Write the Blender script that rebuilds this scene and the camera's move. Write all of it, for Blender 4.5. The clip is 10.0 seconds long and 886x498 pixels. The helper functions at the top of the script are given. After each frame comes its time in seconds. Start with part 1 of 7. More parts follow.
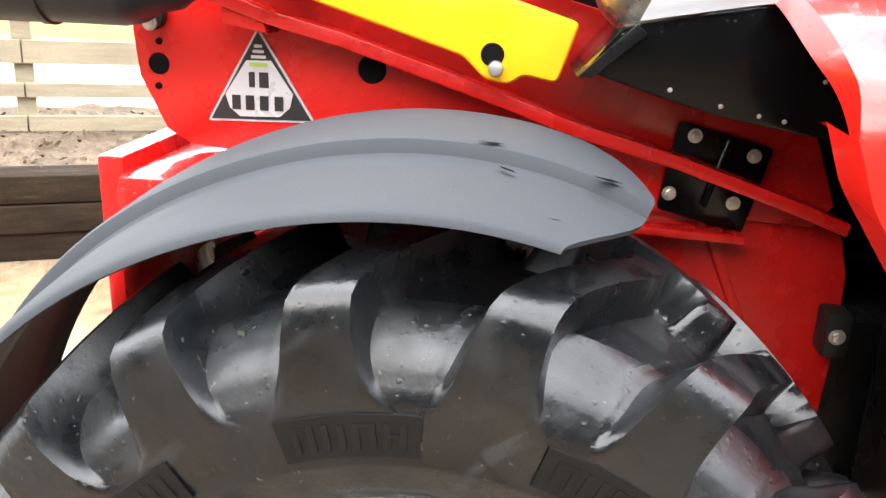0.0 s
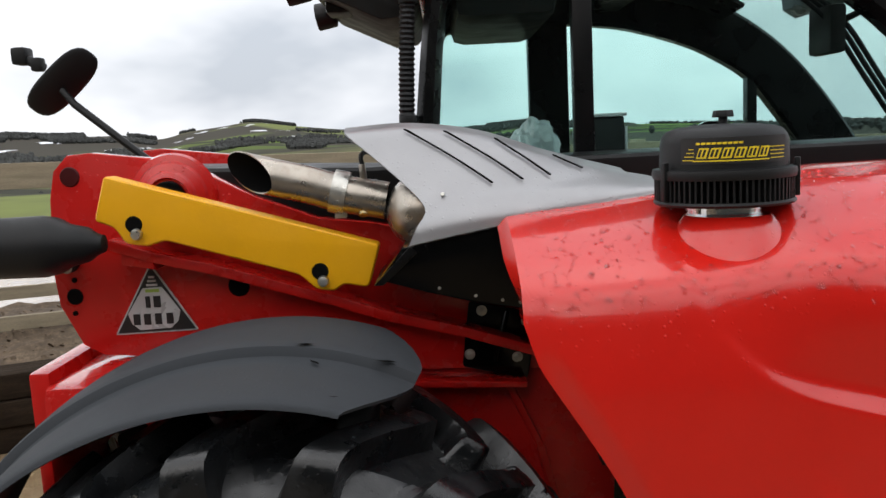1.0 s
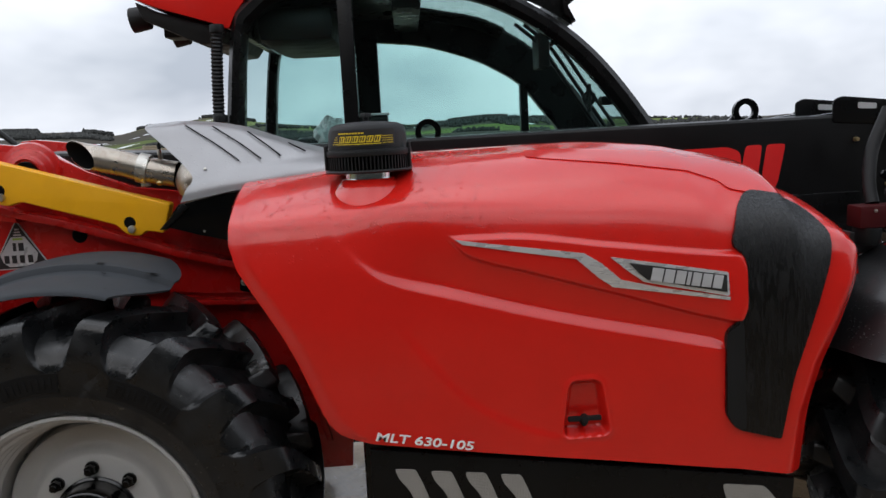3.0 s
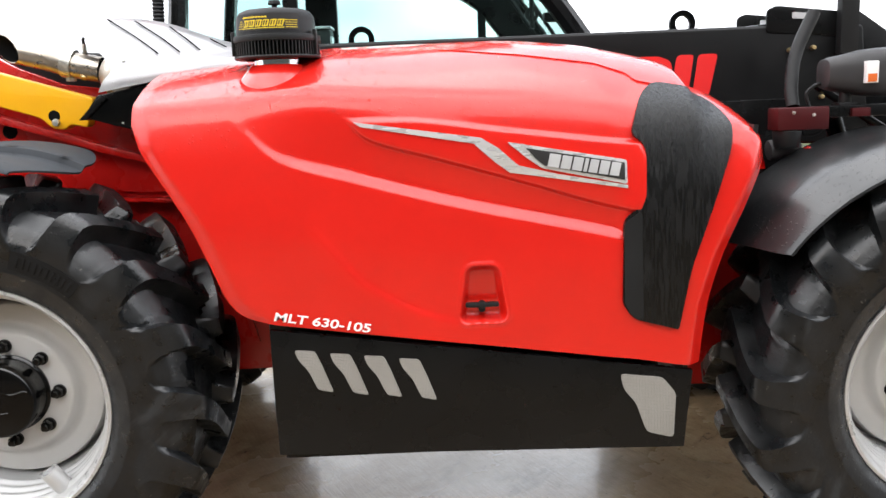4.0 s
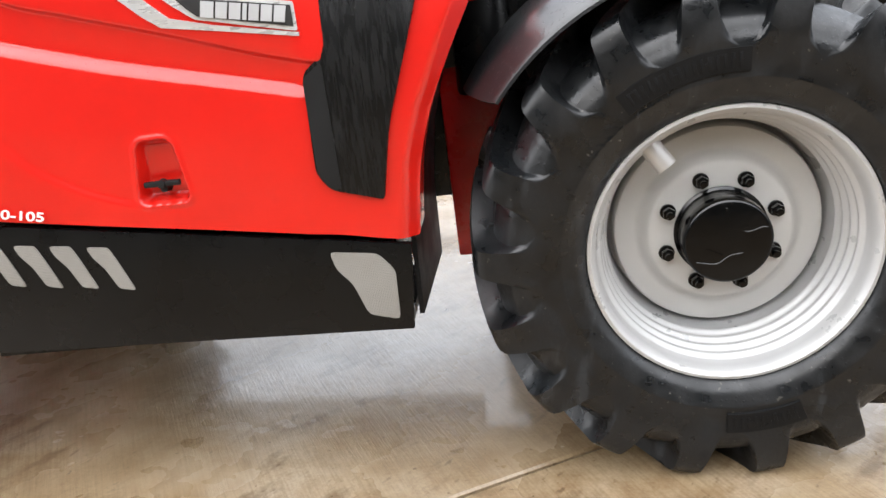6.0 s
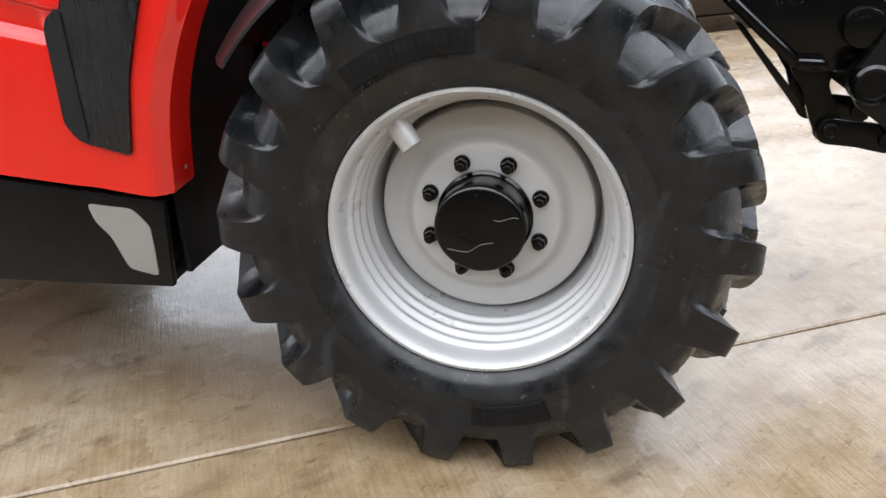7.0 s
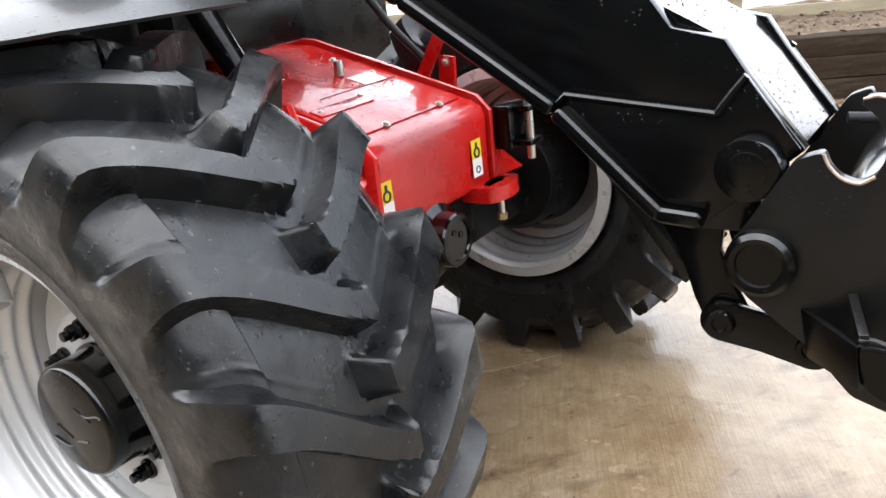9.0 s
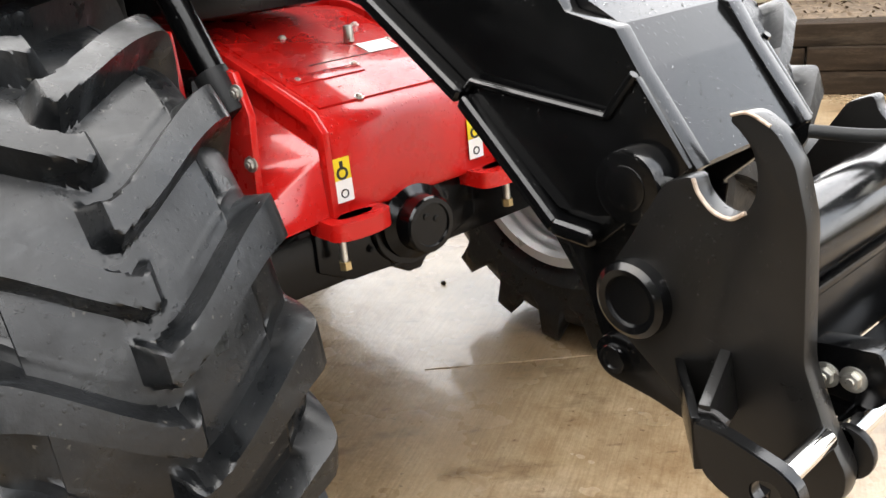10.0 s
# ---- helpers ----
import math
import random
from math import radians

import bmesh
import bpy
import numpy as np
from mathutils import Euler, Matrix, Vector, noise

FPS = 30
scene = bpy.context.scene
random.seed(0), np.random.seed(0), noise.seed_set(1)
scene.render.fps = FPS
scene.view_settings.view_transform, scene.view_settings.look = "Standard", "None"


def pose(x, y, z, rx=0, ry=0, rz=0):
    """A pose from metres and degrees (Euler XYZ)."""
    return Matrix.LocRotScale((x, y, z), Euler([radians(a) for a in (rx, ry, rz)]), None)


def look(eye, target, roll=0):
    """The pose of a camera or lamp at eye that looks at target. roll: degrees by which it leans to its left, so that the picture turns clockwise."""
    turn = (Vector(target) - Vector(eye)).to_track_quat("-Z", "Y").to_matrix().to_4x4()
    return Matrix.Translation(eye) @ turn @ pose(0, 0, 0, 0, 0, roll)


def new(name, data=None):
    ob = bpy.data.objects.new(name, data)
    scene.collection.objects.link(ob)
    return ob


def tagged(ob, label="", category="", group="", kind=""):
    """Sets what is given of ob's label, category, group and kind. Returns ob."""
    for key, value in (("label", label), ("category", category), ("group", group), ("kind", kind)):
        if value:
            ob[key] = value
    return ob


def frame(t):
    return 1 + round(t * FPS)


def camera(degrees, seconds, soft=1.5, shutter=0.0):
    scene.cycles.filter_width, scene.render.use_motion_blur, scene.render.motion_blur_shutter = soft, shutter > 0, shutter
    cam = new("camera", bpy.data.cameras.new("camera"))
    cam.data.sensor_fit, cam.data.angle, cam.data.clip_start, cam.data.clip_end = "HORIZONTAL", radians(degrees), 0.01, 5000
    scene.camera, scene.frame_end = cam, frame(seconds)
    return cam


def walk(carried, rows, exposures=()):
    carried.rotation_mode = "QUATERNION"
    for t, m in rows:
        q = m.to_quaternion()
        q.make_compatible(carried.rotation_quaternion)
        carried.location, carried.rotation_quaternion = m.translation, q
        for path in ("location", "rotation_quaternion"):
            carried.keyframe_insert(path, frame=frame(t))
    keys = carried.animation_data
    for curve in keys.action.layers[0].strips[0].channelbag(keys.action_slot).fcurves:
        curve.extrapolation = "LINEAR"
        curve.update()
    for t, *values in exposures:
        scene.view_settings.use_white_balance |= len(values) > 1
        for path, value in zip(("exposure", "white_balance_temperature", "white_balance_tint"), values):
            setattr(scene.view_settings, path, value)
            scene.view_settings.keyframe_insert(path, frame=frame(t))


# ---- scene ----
cam = camera(56.3, 10.0)
PATH = [
    (0, (0.146, -1.759, 1.5), (-0.01, 0.136, 0.88), 2.2),
    (0.5, (0.319, -1.944, 1.605), (0.207, 0.01, 1.198), -1.4),
    (1, (0.377, -2.192, 1.672), (0.362, -0.212, 1.391), -2.9),
    (1.5, (0.478, -2.413, 1.755), (0.604, -0.424, 1.588), -3.1),
    (2, (0.675, -2.597, 1.744), (0.783, -0.602, 1.667), -2.6),
    (2.5, (0.84, -2.835, 1.697), (0.898, -0.84, 1.567), -2.4),
    (3, (0.967, -3.048, 1.641), (1.04, -1.072, 1.345), -3.0),
    (3.2, (1.036, -3.079, 1.618), (1.121, -1.115, 1.251), -3.1),
    (4.3, (1.308, -3.116, 1.343), (1.300, -1.146, 0.998), -2.4),
    (4.5, (1.315, -3.052, 1.34), (1.298, -1.086, 0.973), -3.1),
    (5, (1.514, -2.968, 1.325), (1.451, -1.016, 0.897), -6.0),
    (5.5, (1.91, -2.904, 1.288), (1.768, -0.977, 0.772), -7.8),
    (5.7, (2.035, -2.857, 1.271), (1.87, -0.949, 0.693), -7.9),
    (6.8, (2.879, -2.676, 1.295), (2.496, -0.878, 0.506), -5.0),
    (7, (3.0, -2.611, 1.275), (2.591, -0.825, 0.474), -4.6),
    (7.5, (3.28, -2.382, 1.297), (2.748, -0.627, 0.499), -4.7),
    (8, (3.513, -2.126, 1.283), (2.757, -0.42, 0.565), -5.8),
    (8.5, (3.726, -1.804, 1.251), (2.802, -0.158, 0.59), -6.2),
    (9, (3.952, -1.562, 1.242), (2.854, -0.033, 0.565), -7.1),
    (9.5, (4.181, -1.348, 1.234), (2.881, 0.004, 0.54), -7.0),
    (10, (4.278, -1.112, 1.203), (2.822, 0.057, 0.486), -6.3),
]
EXPOSURES = [(0.0, 3.0, 6800, 10), (0.5, 1.85, 6800, 10), (1.0, 0.6, 6850, 10), (1.5, 0.25, 6800, 10), (2.0, -0.35, 6500, 10), (2.5, -0.4, 6400, 10), (3.0, 0.35, 6500, 10), (3.2, 0.75, 6550, 10),
             (4.5, 2.0, 6950, 10), (5.0, 2.0, 7000, 10), (5.5, 2.1, 6900, 10), (7.0, 1.72, 6450, 10), (8.0, 1.68, 6450, 10), (8.5, 1.95, 6450, 10), (9.0, 2.1, 6600, 10), (9.5, 2.2, 6900, 10), (10.0, 2.25, 7150, 10)]
walk(cam, [(t, look(eye, target, roll)) for t, eye, target, roll in PATH], EXPOSURES)

# ---------------------------------------------------------------- world: overcast winter sky
world = bpy.data.worlds.new("overcast_sky")
scene.world = world
world.use_nodes = True
wn, wl = world.node_tree.nodes, world.node_tree.links
wn.clear()


def wnode(kind, **values):
    n = wn.new(kind)
    for key, value in values.items():
        n.inputs[key].default_value = value
    return n


out = wn.new("ShaderNodeOutputWorld")
bg = wnode("ShaderNodeBackground", Strength=1.0)
sky = wn.new("ShaderNodeTexSky")
sky.sky_type, sky.sun_disc = "NISHITA", False
sky.sun_elevation, sky.sun_rotation = radians(35), radians(200)
sky.air_density, sky.dust_density = 1.0, 4.0
coord = wn.new("ShaderNodeTexCoord")
stretch = wn.new("ShaderNodeMapping")
stretch.inputs["Scale"].default_value = (1.0, 1.0, 2.0)
stretch.inputs["Location"].default_value = (0.3, 0.1, 0.0)
clouds = wnode("ShaderNodeTexNoise", Scale=1.9, Detail=5.0, Roughness=0.52, Distortion=0.1)
ramp = wn.new("ShaderNodeValToRGB")
ramp.color_ramp.elements[0].position, ramp.color_ramp.elements[0].color = 0.36, (0.41, 0.455, 0.53, 1)
ramp.color_ramp.elements[1].position, ramp.color_ramp.elements[1].color = 0.64, (0.97, 1.0, 1.07, 1)
sep = wn.new("ShaderNodeSeparateXYZ")
rise = wn.new("ShaderNodeMapRange")
rise.inputs["From Min"].default_value, rise.inputs["From Max"].default_value = 0.0, 1.0
rise.inputs["To Min"].default_value, rise.inputs["To Max"].default_value = 1.0, 1.35
lift = wn.new("ShaderNodeMix")
lift.data_type, lift.blend_type = "RGBA", "MULTIPLY"
lift.inputs[0].default_value = 1.0
haze = wn.new("ShaderNodeMix")
haze.data_type = "RGBA"
haze.inputs[0].default_value = 0.93
nish = wn.new("ShaderNodeMix")
nish.data_type, nish.blend_type = "RGBA", "MULTIPLY"
nish.inputs[0].default_value = 1.0
nish.inputs[7].default_value = (0.1, 0.1, 0.1, 1)
wl.new(coord.outputs["Generated"], stretch.inputs["Vector"])
wl.new(stretch.outputs["Vector"], clouds.inputs["Vector"])
wl.new(clouds.outputs["Fac"], ramp.inputs["Fac"])
wl.new(coord.outputs["Generated"], sep.inputs["Vector"])
wl.new(sep.outputs["Z"], rise.inputs["Value"])
wl.new(ramp.outputs["Color"], lift.inputs[6])
wl.new(rise.outputs["Result"], lift.inputs[7])
wl.new(sky.outputs["Color"], nish.inputs[6])
wl.new(nish.outputs[2], haze.inputs[6])
wl.new(lift.outputs[2], haze.inputs[7])
wl.new(haze.outputs[2], bg.inputs["Color"])
wl.new(bg.outputs["Background"], out.inputs["Surface"])

sun = new("sun", bpy.data.lights.new("sun", "SUN"))
sun.data.energy, sun.data.angle, sun.data.color = 0.6, radians(120), (1.0, 0.98, 0.95)
sun.matrix_world = look((-2, -4, 8), (0.6, 0, 0))


# ---------------------------------------------------------------- materials
def material(name, base, rough=0.5, metal=0.0, vary=0.12, scale=6.0, grain=0.0, grain_scale=250.0,
             bump=0.0, bump_scale=60.0, coat=0.0, drops=0.0, dirt=None, dirt_amount=0.0, spec=0.5, rough_vary=0.1, stretch=(1, 1, 1), film=0.0, film_rough=0.09):
    m = bpy.data.materials.new(name)
    m.use_nodes = True
    n, l = m.node_tree.nodes, m.node_tree.links
    b = n["Principled BSDF"]
    b.inputs["Metallic"].default_value = metal
    b.inputs["Coat Weight"].default_value = coat
    b.inputs["Coat Roughness"].default_value = 0.06
    b.inputs["Specular IOR Level"].default_value = spec
    tc = n.new("ShaderNodeTexCoord")
    mp = n.new("ShaderNodeMapping")
    mp.inputs["Scale"].default_value = stretch
    l.new(tc.outputs["Object"], mp.inputs["Vector"])

    def tex(sc, detail=5.0, rg=0.55):
        t = n.new("ShaderNodeTexNoise")
        t.inputs["Scale"].default_value, t.inputs["Detail"].default_value, t.inputs["Roughness"].default_value = sc, detail, rg
        l.new(mp.outputs["Vector"], t.inputs["Vector"])
        return t.outputs["Fac"]

    def ranged(value, a0, a1, b0, b1):
        r = n.new("ShaderNodeMapRange")
        for i, v in zip((1, 2, 3, 4), (a0, a1, b0, b1)):
            r.inputs[i].default_value = v
        l.new(value, r.inputs[0])
        return r.outputs[0]

    def mixed(fac, one, two, blend="MIX"):
        x = n.new("ShaderNodeMix")
        x.data_type, x.blend_type = "RGBA", blend
        for sock, v in ((x.inputs[0], fac), (x.inputs[6], one), (x.inputs[7], two)):
            if isinstance(v, (int, float)):
                sock.default_value = v
            elif isinstance(v, tuple):
                sock.default_value = (*v[:3], 1)
            else:
                l.new(v, sock)
        return x.outputs[2]

    large, small = tex(scale), tex(grain_scale, 3.0)
    dark = tuple(c * (1 - vary) for c in base)
    light = tuple(min(1, c * (1 + vary)) for c in base)
    col = mixed(ranged(large, 0.3, 0.7, 0, 1), dark, light)
    if grain:
        col = mixed(ranged(small, 0.35, 0.65, 0, grain), col, tuple(c * 0.55 for c in base))
    if dirt:
        col = mixed(ranged(tex(scale * 0.45, 8.0, 0.68), 0.62 - 0.2 * dirt_amount, 0.74, 0, min(1, 0.35 + dirt_amount)), col, dirt)
    l.new(col, b.inputs["Base Color"])
    r = ranged(tex(scale * 1.7), 0.3, 0.7, max(0.02, rough - rough_vary), min(1, rough + rough_vary))
    l.new(r, b.inputs["Roughness"])
    heights = []
    if bump:
        heights.append((tex(bump_scale, 4.0), bump))
    if drops:
        vo = n.new("ShaderNodeTexVoronoi")
        vo.inputs["Scale"].default_value = 95.0
        l.new(tc.outputs["Object"], vo.inputs["Vector"])
        bead = ranged(vo.outputs["Distance"], 0.14, 0.30, 1, 0)
        keep = n.new("ShaderNodeMath")
        keep.operation = "MULTIPLY"
        sepc = n.new("ShaderNodeSeparateColor")
        l.new(vo.outputs["Color"], sepc.inputs[0])
        l.new(bead, keep.inputs[0])
        geo = n.new("ShaderNodeNewGeometry")
        up = n.new("ShaderNodeSeparateXYZ")
        l.new(geo.outputs["Normal"], up.inputs[0])
        some = ranged(sepc.outputs[0], 0.80 - 0.3 * drops, 0.82 - 0.3 * drops, 0, 1)
        flat = n.new("ShaderNodeMath")
        flat.operation = "MULTIPLY"
        l.new(some, flat.inputs[0])
        l.new(ranged(up.outputs[2], 0.02, 0.35, 0, 1), flat.inputs[1])
        l.new(flat.outputs[0], keep.inputs[1])
        heights.append((keep.outputs[0], 0.5 * drops))
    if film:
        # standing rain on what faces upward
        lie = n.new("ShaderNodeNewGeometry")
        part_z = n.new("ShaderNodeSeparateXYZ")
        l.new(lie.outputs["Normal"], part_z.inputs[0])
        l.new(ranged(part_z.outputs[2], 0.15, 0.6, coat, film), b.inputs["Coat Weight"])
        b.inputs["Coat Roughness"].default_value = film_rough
    last = None
    for value, strength in heights:
        bp = n.new("ShaderNodeBump")
        bp.inputs["Strength"].default_value, bp.inputs["Distance"].default_value = min(1, strength), 0.004
        l.new(value, bp.inputs["Height"])
        if last:
            l.new(last, bp.inputs["Normal"])
        last = bp.outputs["Normal"]
    if last:
        l.new(last, b.inputs["Normal"])
    return m


def rubber_material():
    """Wet black rubber, with dried scuffs, thin scratches and specks of mud."""
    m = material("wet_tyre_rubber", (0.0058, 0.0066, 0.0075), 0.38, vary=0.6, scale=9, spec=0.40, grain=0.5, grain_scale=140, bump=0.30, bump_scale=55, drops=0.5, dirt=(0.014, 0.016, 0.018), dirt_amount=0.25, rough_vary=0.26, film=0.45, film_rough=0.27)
    n, l = m.node_tree.nodes, m.node_tree.links
    b = n["Principled BSDF"]
    tc = n.new("ShaderNodeTexCoord")

    def layer(size, stretch, a0, a1, color, amount, turn):
        mp = n.new("ShaderNodeMapping")
        mp.inputs["Scale"].default_value, mp.inputs["Rotation"].default_value = stretch, turn
        l.new(tc.outputs["Object"], mp.inputs["Vector"])
        t = n.new("ShaderNodeTexNoise")
        t.inputs["Scale"].default_value, t.inputs["Detail"].default_value = size, 3.0
        l.new(mp.outputs["Vector"], t.inputs["Vector"])
        r = n.new("ShaderNodeMapRange")
        for i, v in zip((1, 2, 3, 4), (a0, a1, 0.0, amount)):
            r.inputs[i].default_value = v
        l.new(t.outputs["Fac"], r.inputs[0])
        x = n.new("ShaderNodeMix")
        x.data_type = "RGBA"
        x.inputs[7].default_value = (*color, 1)
        l.new(r.outputs[0], x.inputs[0])
        l.new(b.inputs["Base Color"].links[0].from_socket, x.inputs[6])
        l.new(x.outputs[2], b.inputs["Base Color"])

    layer(26.0, (1.0, 0.25, 0.25), 0.60, 0.70, (0.020, 0.0225, 0.025), 0.8, (0, 0, 0))
    layer(30.0, (0.2, 1.0, 1.0), 0.64, 0.72, (0.0015, 0.0016, 0.0018), 0.8, (0, 0, 0))
    layer(75.0, (1, 1, 1), 0.69, 0.73, (0.075, 0.070, 0.060), 0.8, (0, 0, 0))
    return m


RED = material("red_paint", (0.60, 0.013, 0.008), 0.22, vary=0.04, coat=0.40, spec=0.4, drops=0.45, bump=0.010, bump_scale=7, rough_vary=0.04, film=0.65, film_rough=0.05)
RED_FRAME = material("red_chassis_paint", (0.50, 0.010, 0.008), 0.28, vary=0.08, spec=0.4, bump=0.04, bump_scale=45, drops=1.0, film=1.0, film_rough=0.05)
# maroon of bracket and seam; also paints shade in a hole and eye slots
RED_DARK = material("dull_red_bracket_and_hole_shade", (0.055, 0.005, 0.006), 0.45, vary=0.25, bump=0.06, spec=0.25)
YELLOW = material("yellow_paint", (0.80, 0.385, 0.004), 0.38, vary=0.06, bump=0.10, bump_scale=160, drops=0.8)
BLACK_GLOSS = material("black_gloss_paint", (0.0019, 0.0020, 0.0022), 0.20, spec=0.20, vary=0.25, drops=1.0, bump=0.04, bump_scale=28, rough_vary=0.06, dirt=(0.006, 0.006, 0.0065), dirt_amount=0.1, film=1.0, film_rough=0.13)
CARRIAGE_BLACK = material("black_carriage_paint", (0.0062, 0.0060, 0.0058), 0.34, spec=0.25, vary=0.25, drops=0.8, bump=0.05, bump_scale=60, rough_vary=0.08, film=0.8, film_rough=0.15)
BOOM_BLACK = material("black_boom_paint", (0.0032, 0.0033, 0.0035), 0.42, spec=0.22, vary=0.25, bump=0.04, bump_scale=28, rough_vary=0.08, drops=0.6)
BLACK_SATIN = material("black_satin_paint", (0.0042, 0.0044, 0.0046), 0.30, spec=0.22, vary=0.2, bump=0.05, bump_scale=80, drops=0.5)
BLACK_PLASTIC = material("black_plastic", (0.0085, 0.009, 0.0095), 0.48, spec=0.28, vary=0.15, bump=0.12, bump_scale=400)
LAMP_GREY = material("sooty_grey_plastic", (0.030, 0.029, 0.030), 0.45, vary=0.15, bump=0.06, bump_scale=200, drops=0.5, spec=0.35)
# near-black that paints the shade inside hollows; also colours the fender scuffs
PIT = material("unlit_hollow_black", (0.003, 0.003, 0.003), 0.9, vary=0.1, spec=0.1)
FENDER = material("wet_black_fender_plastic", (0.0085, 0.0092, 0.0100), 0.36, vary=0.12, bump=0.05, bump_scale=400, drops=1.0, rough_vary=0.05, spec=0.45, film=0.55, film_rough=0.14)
FENDER_DULL = material("dull_grey_fender_plastic", (0.037, 0.041, 0.046), 0.62, spec=0.14, vary=0.07, scale=3, bump=0.05, bump_scale=500, drops=0.3, rough_vary=0.05, grain=0.1)
RUBBER = rubber_material()
PANEL_RUBBER = material("dull_black_panel_rubber", (0.0045, 0.0048, 0.0052), 0.52, vary=0.3, scale=20, spec=0.2, grain=0.3, bump=0.1, bump_scale=90)
SILVER = material("silver_rim_paint", (0.48, 0.48, 0.475), 0.34, 0.25, vary=0.05, bump=0.03, bump_scale=25)
RIM_DISC = material("grey_wheel_disc_paint", (0.49, 0.485, 0.47), 0.42, vary=0.05, bump=0.04, bump_scale=40)
SHEET = material("brushed_sheet_metal", (0.34, 0.34, 0.35), 0.38, 0.5, vary=0.06, bump=0.05, bump_scale=300, drops=0.5)
STEEL = material("heat_stained_steel", (0.42, 0.38, 0.33), 0.30, 0.9, vary=0.18, scale=14, bump=0.04, dirt=(0.20, 0.12, 0.06), dirt_amount=0.25)
BOLT = material("zinc_bolt", (0.55, 0.54, 0.50), 0.35, 0.9, vary=0.15, scale=40)
BRASS = material("passivated_brass_fitting", (0.50, 0.38, 0.20), 0.38, 0.9, vary=0.2, scale=40)
TRIM = material("brushed_silver_trim", (0.62, 0.62, 0.61), 0.30, 0.45, vary=0.10, scale=9, stretch=(1, 1, 4), bump=0.02, bump_scale=30)
CHROME = material("chromed_rod", (0.75, 0.75, 0.75), 0.08, 1.0, vary=0.03)
WHITE = material("white_print", (0.80, 0.80, 0.78), 0.5, vary=0.03)
PLATE = material("aluminium_plate_print", (0.55, 0.56, 0.57), 0.35, 0.3, vary=0.08)
INK = material("black_print", (0.012, 0.012, 0.012), 0.5, vary=0.1)
LIME = material("green_print", (0.30, 0.45, 0.08), 0.5, vary=0.1)
YELLOW_INK = material("yellow_print", (0.80, 0.60, 0.02), 0.5, vary=0.05)
RED_INK = material("red_print", (0.60, 0.015, 0.015), 0.4, vary=0.06)
LENS = material("clear_lamp_lens", (0.72, 0.72, 0.70), 0.12, vary=0.1, bump=0.3, bump_scale=120)
ORANGE = material("amber_lens", (0.6, 0.13, 0.03), 0.2, vary=0.1)
GRILLE = material("black_grille_gauze", (0.0026, 0.0029, 0.0033), 0.27, vary=0.4, scale=17, stretch=(5, 5, 0.45), spec=0.35, bump=0.3, bump_scale=700, dirt=(0.020, 0.0215, 0.023), dirt_amount=0.2, rough_vary=0.18, drops=0.9)
TIMBER = material("old_sleeper_timber", (0.030, 0.020, 0.0125), 0.85, vary=0.6, scale=4, stretch=(0.8, 6, 6), grain=0.8, grain_scale=70, bump=1.0, bump_scale=45, spec=0.12, dirt=(0.085, 0.065, 0.045), dirt_amount=0.3)
RAIL_WOOD = material("weathered_rail_wood", (0.30, 0.25, 0.17), 0.8, vary=0.25, scale=3, stretch=(1, 8, 8), grain=0.5, grain_scale=50, bump=0.4, bump_scale=40, dirt=(0.16, 0.20, 0.08), dirt_amount=0.25)
SOIL = material("bark_mulch", (0.125, 0.088, 0.056), 0.95, vary=0.5, scale=18, grain=0.7, grain_scale=70, bump=1.0, bump_scale=45)
CLING = material("crumpled_clear_plastic", (0.45, 0.50, 0.50), 0.15, vary=0.3, bump=0.8, bump_scale=30)


def pane_material(name, tint, gloss):
    m = bpy.data.materials.new(name)
    m.use_nodes = True
    n, l = m.node_tree.nodes, m.node_tree.links
    n.clear()
    o = n.new("ShaderNodeOutputMaterial")
    clear = n.new("ShaderNodeBsdfTransparent")
    clear.inputs["Color"].default_value = (*tint, 1)
    shine = n.new("ShaderNodeBsdfGlossy")
    shine.inputs["Roughness"].default_value = 0.02
    face = n.new("ShaderNodeLayerWeight")
    face.inputs["Blend"].default_value = 0.5
    power = n.new("ShaderNodeMath")
    power.operation, power.inputs[1].default_value = "POWER", 4.0
    l.new(face.outputs["Facing"], power.inputs[0])
    fres = n.new("ShaderNodeMapRange")
    fres.inputs["To Min"].default_value, fres.inputs["To Max"].default_value = gloss, 0.7
    l.new(power.outputs[0], fres.inputs["Value"])
    mix = n.new("ShaderNodeMixShader")
    l.new(fres.outputs[0], mix.inputs[0])
    l.new(clear.outputs[0], mix.inputs[1])
    l.new(shine.outputs[0], mix.inputs[2])
    l.new(mix.outputs[0], o.inputs["Surface"])
    return m


GLASS = pane_material("green_tinted_glass", (0.84, 0.945, 0.93), 0.02)
CLADDING = material("dark_unseen_wall_cladding", (0.035, 0.042, 0.038), 0.7, vary=0.2, scale=0.8, bump=0.1)
GLASS_THIN = pane_material("clear_roof_glass", (0.88, 0.965, 0.955), 0.015)


